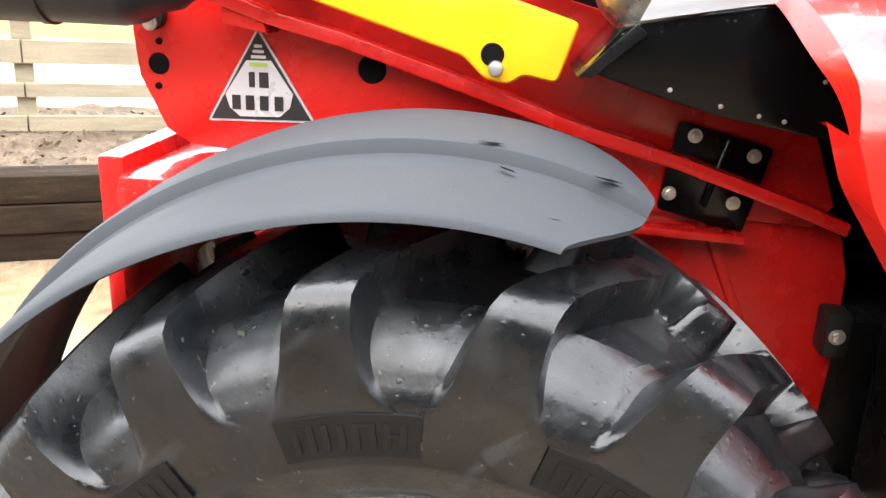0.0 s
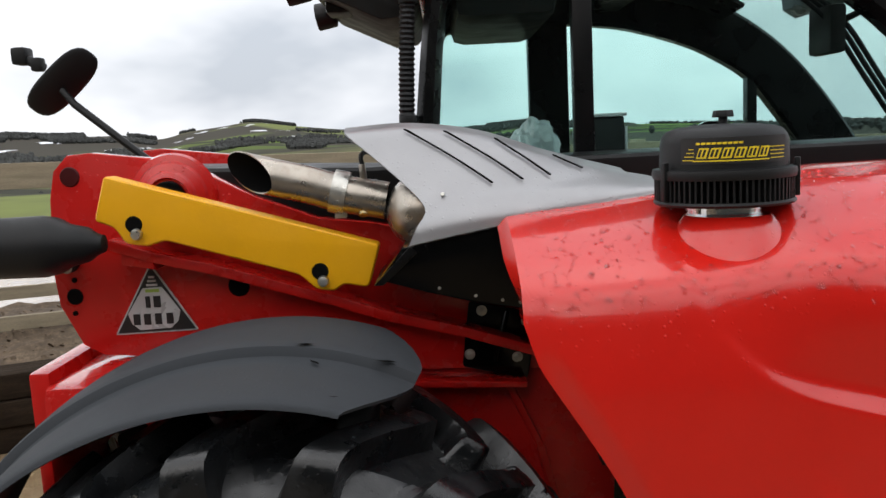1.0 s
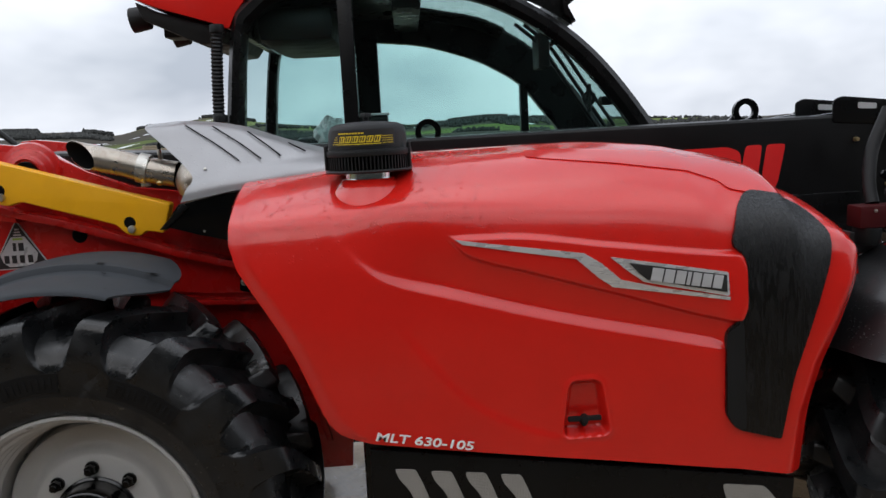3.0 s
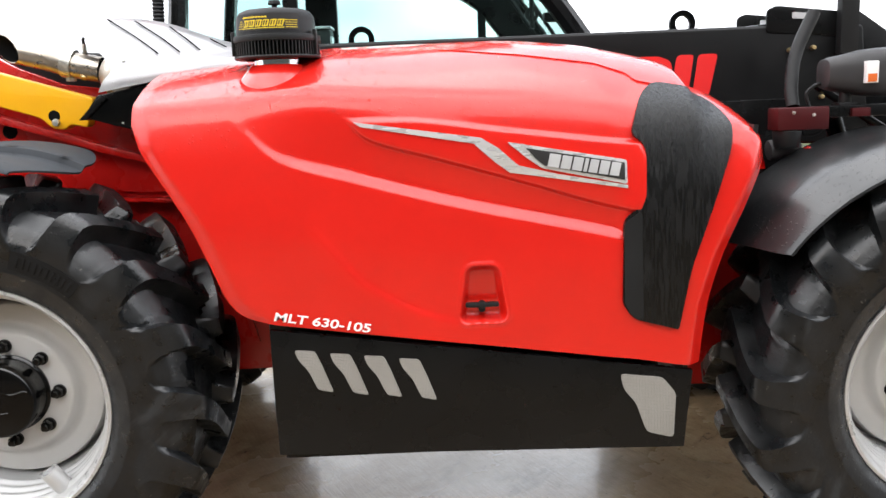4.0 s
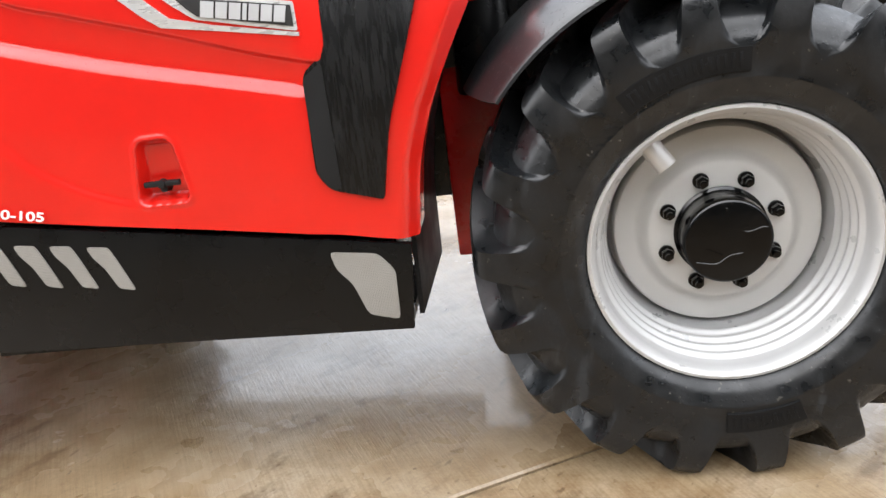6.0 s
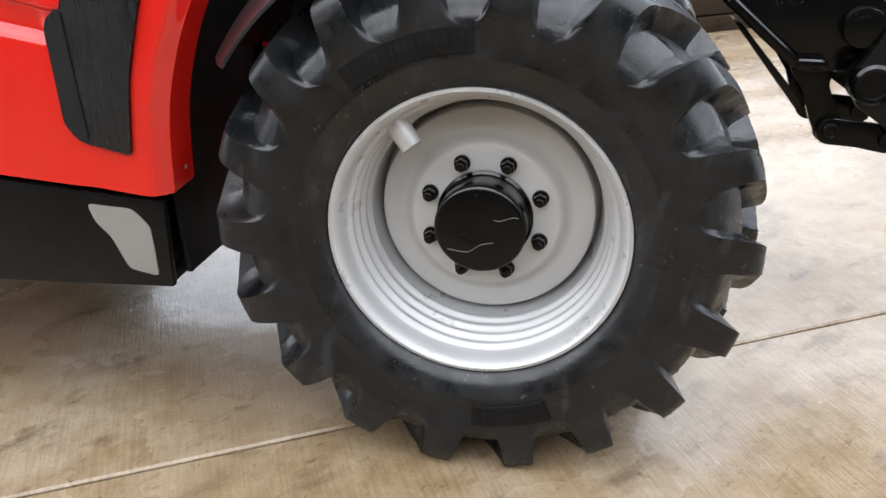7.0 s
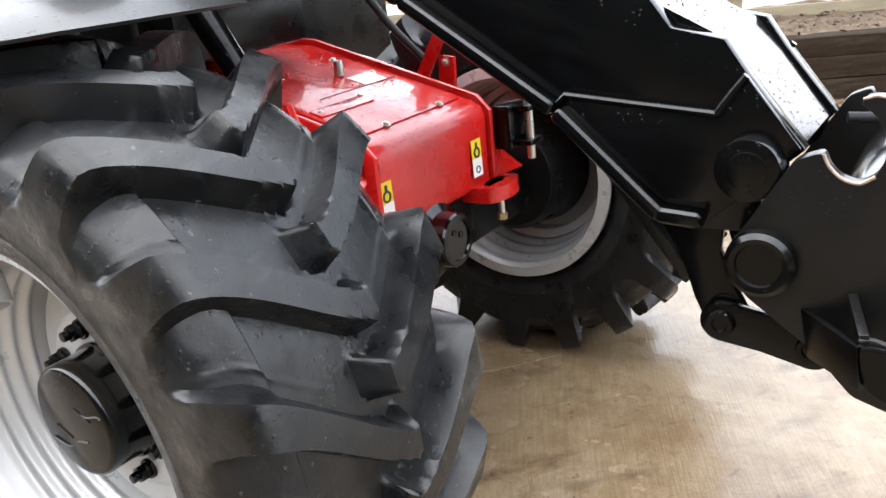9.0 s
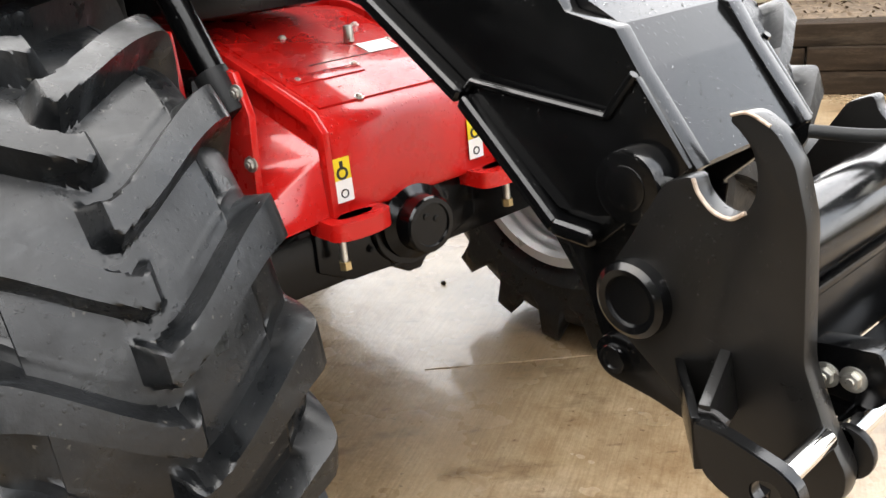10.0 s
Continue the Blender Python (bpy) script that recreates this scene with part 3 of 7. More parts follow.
b = bmesh.new()
for k in range(14):
    p = Vector((SCORE[0][0] + (SCORE[1][0] - SCORE[0][0]) * k / 14, SCORE[0][1] + (SCORE[1][1] - SCORE[0][1]) * k / 14, 0))
    q = Vector((SCORE[0][0] + (SCORE[1][0] - SCORE[0][0]) * (k + 1) / 14, SCORE[0][1] + (SCORE[1][1] - SCORE[0][1]) * (k + 1) / 14, 0))
    rod(p + Vector((0, 0.002 * math.sin(k * 2.1), 0)), q + Vector((0, 0.002 * math.sin(k * 2.1 + 2.1), 0)), 0.0022 + 0.0012 * math.sin(k * 1.3), None, 6, 0, b)
part("score_mark", b, CONCRETE, yard_base, "shallow scored ridge in the concrete")
b = bmesh.new()
bmesh.ops.create_icosphere(b, subdivisions=2, radius=1.0)
for v in b.verts:
    v.co = Vector((PEBBLE[0], PEBBLE[1], 0.004)) + Vector((v.co.x * 0.011, v.co.y * 0.008, v.co.z * 0.009)) * (1 + 0.3 * noise.noise(v.co * 2))
speck = part("clod", b, TIMBER)
speck.matrix_world = SLOPE
tagged(speck, "small dark clod of earth lying on the concrete", "clod")

# retaining wall of old sleepers, the mulch bed on it and the rail fence
WALL = SLOPE @ Matrix.Translation((-2.2, 1.87, 0)) @ Matrix.Rotation(math.atan2(0.463, 0.886), 4, "Z")
wall = new("wall_sleepers")
wall.matrix_world = WALL
tagged(wall, "low retaining wall of stacked old railway sleepers", "wall", kind="structure")
for course in range(3):
    u = -7.0 - 0.7 * (course % 2)
    while u < 12:
        length = random.uniform(2.2, 2.6)
        z0 = course * 0.145
        dy = random.uniform(-0.025, 0.03) + course * 0.015
        b = box(u + 0.006, u + length - 0.006, dy, dy + 0.24, z0, z0 + 0.138 + random.uniform(-0.006, 0.006), 0.012)
        for v in b.verts:
            v.co += Vector((0, 0.012 * noise.noise(v.co * 3), 0.006 * noise.noise(v.co * 2.1)))
        part("sleeper", b, TIMBER, wall, smooth=30)
        u += length
b = bmesh.new()
nx, ny = 120, 26
grid = [[b.verts.new((-7.5 + 20 * i / nx, 0.18 + 1.6 * j / ny, 0.41 + 0.06 * j / ny + 0.05 * noise.noise((i * 0.9, j * 0.9, 1)) + 0.03 * noise.noise((i * 2.3, j * 2.1, 4)))) for i in range(nx + 1)] for j in range(ny + 1)]
for a, c in zip(grid, grid[1:]):
    for k in range(nx):
        b.faces.new((a[k], a[k + 1], c[k + 1], c[k]))
bed = part("mulch_bed", b, SOIL, smooth=60)
bed.matrix_world = WALL
tagged(bed, "bark mulch bed behind the sleeper wall", "flower bed", kind="structure")
b = bmesh.new()
for i in range(5200):
    p = Vector((random.uniform(-7, 12), random.uniform(0.2, 1.6), 0))
    p.z = 0.425 + 0.06 * (p.y - 0.18) / 1.6 + 0.03 * noise.noise((p.x * 5, p.y * 8, 0))
    s = random.uniform(0.006, 0.024)
    d1 = Vector((random.uniform(-1, 1), random.uniform(-1, 1), random.uniform(-0.4, 0.6))).normalized() * s
    d2 = d1.cross(Vector((random.uniform(-1, 1), random.uniform(-1, 1), 1))).normalized() * s * 0.4
    q = [b.verts.new(p + o) for o in (d1 + d2, -d1 + d2, -d1 - d2, d1 - d2)]
    t = b.verts.new(p + Vector((0, 0, s * 0.5)))
    b.faces.new(q)
    for k in range(4):
        b.faces.new((q[k], q[(k + 1) % 4], t))
chips = part("bark_chips", b, SOIL, smooth=None)
chips.matrix_world = WALL
tagged(chips, "loose brown bark chips on the bed", "bark chips", kind="stuff")

fence = thing("fence", (0, 0, 0), "weathered post and board fence above the bed", "fence")
fence.matrix_world = WALL
for z0, z1 in ((0.45, 0.54), (0.65, 0.73), (0.84, 0.97), (1.10, 1.14), (1.34, 1.50)):
    for i in range(-2, 4):
        b = box(i * 3.6 + 0.004, i * 3.6 + 3.596, 1.0, 1.035, z0, z1, 0.004)
        for v in b.verts:
            v.co.z += 0.008 * noise.noise((v.co.x * 0.4, z0 * 3, 0))
        part("board", b, RAIL_WOOD, fence, smooth=None)
for i in range(-4, 8):
    part("post", box(i * 1.8 - 0.05, i * 1.8 + 0.05, 1.037, 1.137, 0.2, 1.52, 0.006), RAIL_WOOD, fence, smooth=None)
road = part("road", box(-9, 14, 1.75, 7.5, 0.2, 0.36), CONCRETE, smooth=None)
road.matrix_world = WALL
tagged(road, "pale wet concrete road beyond the fence", "road", kind="structure")

# added wall out of view: closes the yard, cuts sky light, darkens reflections
unseen_wall = part("wall_unseen", box(-22, 24, -10.4, -10.1, -0.6, 5.6, 0.0), CLADDING, smooth=None)
tagged(unseen_wall, "plain dark clad wall, unseen, added behind the camera", "wall", kind="structure")
for i in range(47):
    rib = box(-21.8 + i, -21.7 + i, -10.1, -10.06, -0.6, 5.6) if i == 0 else None
    if rib:
        first_rib = part("rib", rib, CLADDING, unseen_wall, smooth=None)
    else:
        again(first_rib, Matrix.Translation((i, 0, 0)))


# ---------------------------------------------------------------- telehandler
machine = thing("telehandler", (0, 0, 0), "red and black wet telescopic handler parked on concrete, boom lowered", "telehandler")
AXLE_R, AXLE_F = 0.058, 2.703
AXLE_Z = {AXLE_R: 0.627, AXLE_F: 0.571}

# ---- engine hood
TOP = table([0.49, 0.62, 0.80, 1.00, 1.45, 1.70, 1.82, 1.91, 1.975, 1.995, 2.012, 2.06, 2.105, 2.15, 2.175, 2.19], [1.512, 1.520, 1.537, 1.562, 1.566, 1.546, 1.523, 1.503, 1.482, 1.455, 1.432, 1.411, 1.387, 1.35, 1.31, 1.262])
LOW = table([0.49, 0.498, 0.506, 0.538, 0.58, 0.635, 0.68, 0.72, 0.755, 0.79, 0.80, 1.0, 1.4, 1.8, 1.985, 1.992, 2.008, 2.05, 2.115, 2.165, 2.19],
            [1.36, 1.335, 1.305, 1.25, 1.185, 1.09, 0.985, 0.888, 0.850, 0.835, 0.832, 0.803, 0.746, 0.689, 0.663, 0.72, 0.83, 0.965, 1.10, 1.195, 1.258])
SHOULDER = table([0.49, 0.60, 0.85, 1.20, 1.485, 1.78, 2.0, 2.19], [0.10, 0.102, 0.113, 0.137, 0.160, 0.165, 0.12, 0.055])
SIDE = table([0.0, 0.12, 0.45, 0.85, 1.0, 1.2, 1.6, 2.6, 4.5, 8.0, 12.0], [-0.56, -0.66, -0.785, -0.885, -0.912, -0.928, -0.942, -0.958, -0.970, -0.975, -0.976])


def section(x, z):
    return SIDE(max(0.0, TOP(x) - z) / SHOULDER(x))

LEDGE = table([0.74, 0.793, 0.884, 1.05, 1.329, 1.737, 1.80, 2.2], [1.45, 1.336, 1.255, 1.204, 1.125, 1.029, 1.012, 0.95])
PANEL_TOP = table([1.0, 1.055, 1.2, 1.48, 1.83, 2.2], [1.33, 1.36, 1.358, 1.32, 1.275, 1.25])
PANEL_LOW = table([1.0, 1.055, 1.111, 1.264, 1.475, 1.774, 1.83, 2.2], [1.38, 1.345, 1.295, 1.246, 1.182, 1.09, 1.08, 1.05])
BELLY = table([0.8, 0.93, 0.981, 1.101, 1.313, 1.6, 2.0], [1.25, 1.12, 1.057, 0.919, 0.818, 0.76, 0.72])


def hood_side(x, z):
    """How far out (y) the hood's flank stands at a place along it and a height."""
    y = section(x, z)
    y += 0.025 * max(0, (0.72 - x) / 0.22) ** 2
    y += 0.05 * max(0, (x - 2.07) / 0.12) ** 2
    edge = x - np.interp(z, (0.66, 0.72, 0.83, 0.965, 1.10, 1.195, 1.258), (1.985, 1.992, 2.008, 2.05, 2.115, 2.165, 2.19))
    y += 0.035 * step(-0.045, 0.01, edge)
    left = x - np.interp(z, (0.835, 0.85, 0.888, 0.985, 1.09, 1.185, 1.25, 1.31, 1.4), (0.79, 0.755, 0.72, 0.68, 0.635, 0.58, 0.538, 0.506, 0.49))
    y += 0.012 * (1 - step(-0.005, 0.05, left))
    fade = step(0.74, 1.05, x) * (1 - step(1.74, 1.80, x))
    y += 0.020 * step(-0.008, 0.026, z - LEDGE(x)) * (1 - step(0.0, 0.20, z - LEDGE(x))) * fade - 0.004 * fade
    inside = step(0.0, 0.014, PANEL_TOP(x) - z) * step(0.0, 0.014, z - PANEL_LOW(x)) * step(1.05, 1.10, x) * (1 - step(-0.012, 0.010, x - 1.842 + 0.045 * min(1.3, abs(z - 1.18) / 0.112) ** 4))
    y -= 0.013 * inside
    # pocket of the latch
    u = min(1.0, max(0.0, (z - 0.806) / 0.158))
    half = 0.068 - 0.022 * u
    qx, qz = abs(x - 1.398) - half + 0.026, abs(z - 0.885) - 0.079 + 0.026
    gap = math.hypot(max(qx, 0), max(qz, 0)) + min(0, max(qx, qz)) - 0.026
    y += (0.046 - 0.022 * u) * step(0.0, 0.020, -gap) - 0.0035 * step(-0.014, 0.0, -gap) * (1 - step(0.0, 0.010, -gap))
    # faint lower sweep
    y -= 0.0045 * step(-0.010, 0.012, BELLY(x) - z) * step(0.9, 1.0, x) * (1 - step(1.25, 1.5, x))
    return y


xs = sorted(set([0.49 + 0.31 * (i / 26) ** 1.3 for i in range(27)] + [0.80 + 1.18 * i / 120 for i in range(121)] + [1.96 + 0.06 * i / 20 for i in range(21)] + [2.02 + 0.17 * (i / 22) for i in range(23)]
                + [1.33 + 0.14 * i / 40 for i in range(41)]))
rows = []
for x in xs:
    lo, hi = LOW(x), TOP(x)
    ring = []
    lip = hood_side(x, lo)
    ring.append((x, lip + 0.10, lo + 0.004))
    le, pl, pt = LEDGE(x), PANEL_LOW(x), PANEL_TOP(x)
    knots, counts = [lo, le - 0.005, le + 0.018, pl - 0.002, pl + 0.016, pt - 0.016, pt + 0.002, hi], (90, 7, 14, 6, 14, 6, 34)
    for i in range(1, 7):
        knots[i] = min(max(knots[i], knots[i - 1] + 0.004), hi - 0.06 - 0.004 * (7 - i))
    zs = [lo]
    for k0, k1, c in zip(knots, knots[1:], counts):
        zs += [k0 + (k1 - k0) * ((i + 1) / c if c < 34 or k0 == lo else 1 - (1 - (i + 1) / c) ** 1.7) for i in range(c)]
    # evenly spread at the thin rear end, gathered at the creases further on
    gather = step(0.54, 0.90, x)
    for i, z in enumerate(zs):
        z = z * gather + (lo + (hi - lo) * i / (len(zs) - 1)) * (1 - gather)
        ring.append((x, hood_side(x, z), z))
    yt = ring[-1][1]
    for i in range(1, 9):
        ring.append((x, yt + (-0.30 - yt) * i / 8, hi + 0.006 * math.sin(math.pi * i / 8) - 0.02 * (i / 8) ** 2))
    ring.append((x, -0.30, max(hi - 0.25, 1.2)))
    rows.append(ring)
b = sheet(rows)
ends = [[Vector(p) for p in rows[0]], [Vector(p) for p in rows[-1]]]
for ring, dx0, dx1 in ((ends[0], 0.012, -0.018), (ends[1], -0.05, -0.05)):
    sheet([ring, [p + Vector((dx0 + (dx1 - dx0) * step(1.35, 1.46, p.z), 0.055, -0.008)) for p in ring]], 0, b)
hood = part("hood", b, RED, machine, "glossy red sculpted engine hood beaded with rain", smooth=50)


def on_hood(x, z, off=0.003):
    return Vector((x, hood_side(x, z) - off, z))


def hood_patch(outline, off, thick, bm=None, cell=0.02, follow=None):
    """A thin piece lying on the hood's flank inside an outline in x and z."""
    f = bmesh.new()
    vs = [f.verts.new((x, 0, z)) for x, z in outline]
    f.faces.new(vs)
    xs_, zs_ = [p[0] for p in outline], [p[1] for p in outline]
    for axis, lo, hi in ((0, min(xs_), max(xs_)), (2, min(zs_), max(zs_))):
        k = int((hi - lo) / cell)
        for i in range(1, k + 1):
            co, no = [0, 0, 0], [0, 0, 0]
            co[axis], no[axis] = lo + (hi - lo) * i / (k + 1), 1
            bmesh.ops.bisect_plane(f, geom=f.verts[:] + f.edges[:] + f.faces[:], plane_co=co, plane_no=no)
    for v in f.verts:
        v.co = on_hood(v.co.x, v.co.z, off) if follow is None else follow(v.co.x, v.co.z, off)
    bmesh.ops.recalc_face_normals(f, faces=f.faces)
    if sum(p.normal.y for p in f.faces) > 0:
        bmesh.ops.reverse_faces(f, faces=f.faces)
    bmesh.ops.solidify(f, geom=f.faces[:], thickness=thick)
    return joined(bm, f)


def flank(x, z, off):
    """The hood's flank without its creases, for pieces that lie across them."""
    y = section(x, z) + 0.05 * max(0, (x - 2.07) / 0.12) ** 2
    return Vector((x, y - off, z))


grille_line = rounded([(1.880, 1.428), (1.825, 1.382), (1.797, 1.292), (1.829, 1.267), (1.837, 1.237), (1.833, 1.134), (1.815, 1.098), (1.775, 1.071), (1.770, 0.844), (1.797, 0.802), (1.919, 0.768),
                       (1.953, 0.937), (2.015, 1.109), (2.062, 1.250), (2.070, 1.320), (2.050, 1.372), (1.985, 1.408)], [0.035] * 8 + [0.012, 0.02, 0.008] + [0.035] * 6, 4)
grille = part("grille", hood_patch(grille_line, 0.011, 0.018, follow=flank), GRILLE, hood, "black gauze grille streaked with rain")
part("grille_blank", hood_patch(rounded([(1.774, 1.060), (1.822, 1.092), (1.824, 0.80), (1.797, 0.806), (1.774, 0.846)], 0.012, 2), 0.0125, 0.012, follow=flank), BLACK_PLASTIC, grille, "plain strip of the grille")
part("crown_flap", hood_patch(rounded([(1.30, 1.540), (1.54, 1.513), (1.74, 1.482), (1.82, 1.452), (1.838, 1.430), (1.955, 1.404), (1.928, 1.460), (1.893, 1.488), (1.82, 1.512), (1.70, 1.534), (1.45, 1.554), (1.30, 1.556)], 0.010, 2), 0.008, 0.014), RED, hood, "raised red flap on the crown of the hood")
swoosh = part("trim_strip", hood_patch([(1.075, 1.349), (1.24, 1.323), (1.405, 1.297), (1.450, 1.268), (1.50, 1.222), (1.60, 1.196), (1.785, 1.160), (1.784, 1.152),
                                        (1.60, 1.184), (1.478, 1.204), (1.440, 1.232), (1.385, 1.283), (1.23, 1.311), (1.095, 1.336)], 0.004, 0.006), TRIM, hood, "silver trim strip")
badge = part("badge", hood_patch(rounded([(1.471, 1.284), (1.782, 1.226), (1.783, 1.163), (1.559, 1.213), (1.518, 1.244)], 0.006, 2), 0.005, 0.007), TRIM, hood, "silver framed badge")
part("badge_field", hood_patch([(1.520, 1.266), (1.776, 1.219), (1.776, 1.174), (1.567, 1.219), (1.545, 1.238)], 0.0075, 0.006), INK, badge, "black badge field")
x0 = 1.574
for w in (0.029, 0.025, 0.025, 0.009, 0.022, 0.024, 0.024):
    z0 = 1.2165 - (x0 - 1.574) * 0.172
    part("badge_bar", hood_patch([(x0, z0), (x0 + w, z0 - w * 0.172), (x0 + w + 0.008, z0 + 0.034 - w * 0.172), (x0 + 0.008, z0 + 0.034)], 0.0095, 0.004), PLATE, badge, "plain silver bar")
    x0 += w + 0.0045
latch = rod((1.395, -0.925, 0.838), (1.395, -0.962, 0.842), 0.010, 0.009, 16)
box(1.350, 1.440, -0.972, -0.958, 0.848, 0.862, 0.005, latch)
rod((1.395, -0.955, 0.855), (1.395, -0.976, 0.855), 0.011, 0.010, 16, 0.002, latch)
part("latch_handle", latch, BLACK_PLASTIC, hood, "black T-shaped latch handle")
sl = math.atan2(0.807 - 0.851, 1.093 - 0.837)
writing("model_lettering", "MLT 630-105", 0.0345, Matrix.Translation((0.840, -0.9900, 0.841)) @ Matrix.Rotation(radians(90), 4, "X") @ Matrix.Rotation(sl, 4, "Z") @ Matrix.Diagonal((1.37, 0.95, 1, 1)),
        WHITE, hood, shear=0.10, width=0.0006)

# ---- side skirt under the hood
SK = [(0.823, 0.808), (0.826, 0.452), (1.942, 0.427), (1.964, 0.648)]
skirt = part("side_skirt", prism(SK, -0.965, -0.945, 0.004), BLACK_SATIN, machine, "black steel side skirt with mesh vents")
box(0.84, 1.94, -0.945, -0.60, 0.435, 0.46, 0.0, skirt_in := bmesh.new())
part("skirt_floor", skirt_in, BLACK_SATIN, skirt)
for dx, dz in ((0, 0), (0.094, -0.012), (0.185, -0.022), (0.279, -0.034)):
    line = [(0.886 + dx, 0.750 + dz), (0.941 + dx, 0.745 + dz), (0.957 + dx, 0.708 + dz), (0.986 + dx, 0.628 + dz), (0.944 + dx, 0.637 + dz), (0.921 + dx, 0.690 + dz), (0.896 + dx, 0.722 + dz)]
    part("vent_mesh", prism(rounded(line, 0.008, 2), -0.9680, -0.9640), MESH_GREY, skirt, "grey perforated vent mesh")
part("vent_mesh", prism(rounded([(1.764, 0.646), (1.880, 0.632), (1.917, 0.586), (1.912, 0.457), (1.837, 0.477), (1.808, 0.561), (1.775, 0.60)], 0.012, 2), -0.9680, -0.9640), MESH_GREY, skirt, "grey perforated vent mesh")
part("engine_bay", box(0.80, 1.90, -0.88, -0.35, 0.48, 1.12, 0.03), BLACK_SATIN, machine, "dark underside of the engine bay")
liner = [(1.975, 0.44), (1.98, 0.66), (1.99, 0.75), (2.005, 0.85), (2.045, 0.98), (2.105, 1.11), (2.150, 1.20), (2.16, 1.30)]
part("arch_liner", sheet([[(x - 0.012 * (1 - k), -0.905 + 0.45 * k, z) for x, z in liner] for k in (0.0, 0.25, 0.5, 0.75, 1.0)], 0.012), BLACK_PLASTIC, machine, "black plastic wheel arch liner")
for p in ((1.996, -0.872, 0.82), (1.985, -0.880, 0.708)):
    part("bolt", hexbolt(p, (1, -0.1, 0), 0.007, 0.006), BOLT, machine)


# ---- wheels
PITCHES = 18
WALL = [(0.336, 0.180), (0.339, 0.196), (0.346, 0.210), (0.37, 0.226), (0.396, 0.2322), (0.400, 0.2342), (0.404, 0.2342), (0.408, 0.2334), (0.44, 0.2375), (0.462, 0.2385)]
LUG = [(0.482, 0.2412), (0.50, 0.2420), (0.52, 0.2415), (0.54, 0.2395), (0.558, 0.2370), (0.574, 0.2335), (0.590, 0.2280), (0.6005, 0.2160), (0.605, 0.2010), (0.607, 0.185)]
CUT = [(0.480, 0.2375), (0.492, 0.232), (0.504, 0.226), (0.516, 0.221), (0.527, 0.210), (0.536, 0.198), (0.544, 0.186), (0.551, 0.176), (0.556, 0.168), (0.559, 0.160)]
TURN = table([0.0, 0.03, 0.07, 0.11, 0.15, 0.19, 0.226, 0.25], [15.4, 13.8, 11.2, 8.2, 5.2, 2.6, 0.8, -1.0])
HALF = [0.046, 0.043, 0.040, 0.038, 0.036, 0.035, 0.034, 0.033, 0.032, 0.031]


def tyre_shape(way):
    """A tyre about the y axis with bars that lean to the middle; way: the side on which it stands (-1: right)."""
    ys = [0.17 - 0.01 * i for i in range(12)] + [0.055 - 0.005 * i for i in range(23)] + [-0.06 - 0.01 * i for i in range(12)]
    stations = [(w, w, 0.2) for w in WALL] + [(a, c, h) for a, c, h in zip(LUG, CUT, HALF)]
    crown = [((0.607 + 0.015 * (1 - (y / 0.185) ** 2), y), (0.559 + 0.009 * (1 - (y / 0.16) ** 2), y * 0.93), 0.030 - 0.006 * (1 - abs(y) / 0.17)) for y in ys]
    other = [((a[0], -a[1]), (c[0], -c[1]), h) for a, c, h in reversed(stations)]
    rows_, n = stations + crown + other, PITCHES * 36
    v = np.arange(n) * PITCHES / n
    verts = np.zeros((len(rows_), n, 3))
    for i, ((er, ey), (gr, gy), half) in enumerate(rows_):
        pitch = 2 * math.pi * er / PITCHES
        slope = 0.013
        edges = ([-0.5, -0.25, -1 / 6, 1 / 6, 0.25, 0.5], np.array([-pitch / 2, -min(half + slope, pitch * 0.48), -min(half, pitch * 0.44), min(half, pitch * 0.44), min(half + slope, pitch * 0.48), pitch / 2]))
        k = step(-0.05, 0.05, ey)
        near, far = (v + 0.5) % 1.0 - 0.5, v % 1.0 - 0.5
        pos_a = v - near + np.interp(near, *edges) / pitch
        pos_b = v - far + np.interp(far, *edges) / pitch
        pos = k * pos_a + (1 - k) * pos_b
        mask = np.zeros(n)
        for side, shift in ((1, 0.0), (-1, 0.5)):
            d = np.abs((pos - shift + 0.5) % 1.0 - 0.5) * pitch
            on = np.clip(1 - (d - half) / slope, 0, 1) * min(1, max(0, (ey * side + 0.034) / 0.022))
            mask = np.maximum(mask, on)
        if abs(ey) > 0.2 and er < 0.47:
            mask[:] = 1
        seam = 0.0025 * np.exp(-(((pos + (0.0 if ey > 0 else 0.5)) % 1.0 - 0.66) / 0.012) ** 2) * (1 - mask) * (abs(ey) > 0.03)
        rad = gr + (er - gr) * mask + seam
        yy = gy + (ey - gy) * mask
        ang = 2 * math.pi * pos / PITCHES + radians(TURN(abs(ey)))
        verts[i, :, 0], verts[i, :, 1], verts[i, :, 2] = rad * np.sin(ang), yy * -way * -1, rad * np.cos(ang)
    r, c = np.meshgrid(np.arange(len(rows_)), np.arange(n), indexing="ij")
    r2, c2 = (r + 1) % len(rows_), (c + 1) % n
    faces = np.stack([r * n + c, r * n + c2, r2 * n + c2, r2 * n + c], -1).reshape(-1, 4)
    me = bpy.data.meshes.new("tyre")
    me.from_pydata(verts.reshape(-1, 3).tolist(), [], faces.tolist())
    b_ = bmesh.new()
    b_.from_mesh(me)
    bpy.data.meshes.remove(me)
    return b_


TYRES = {}


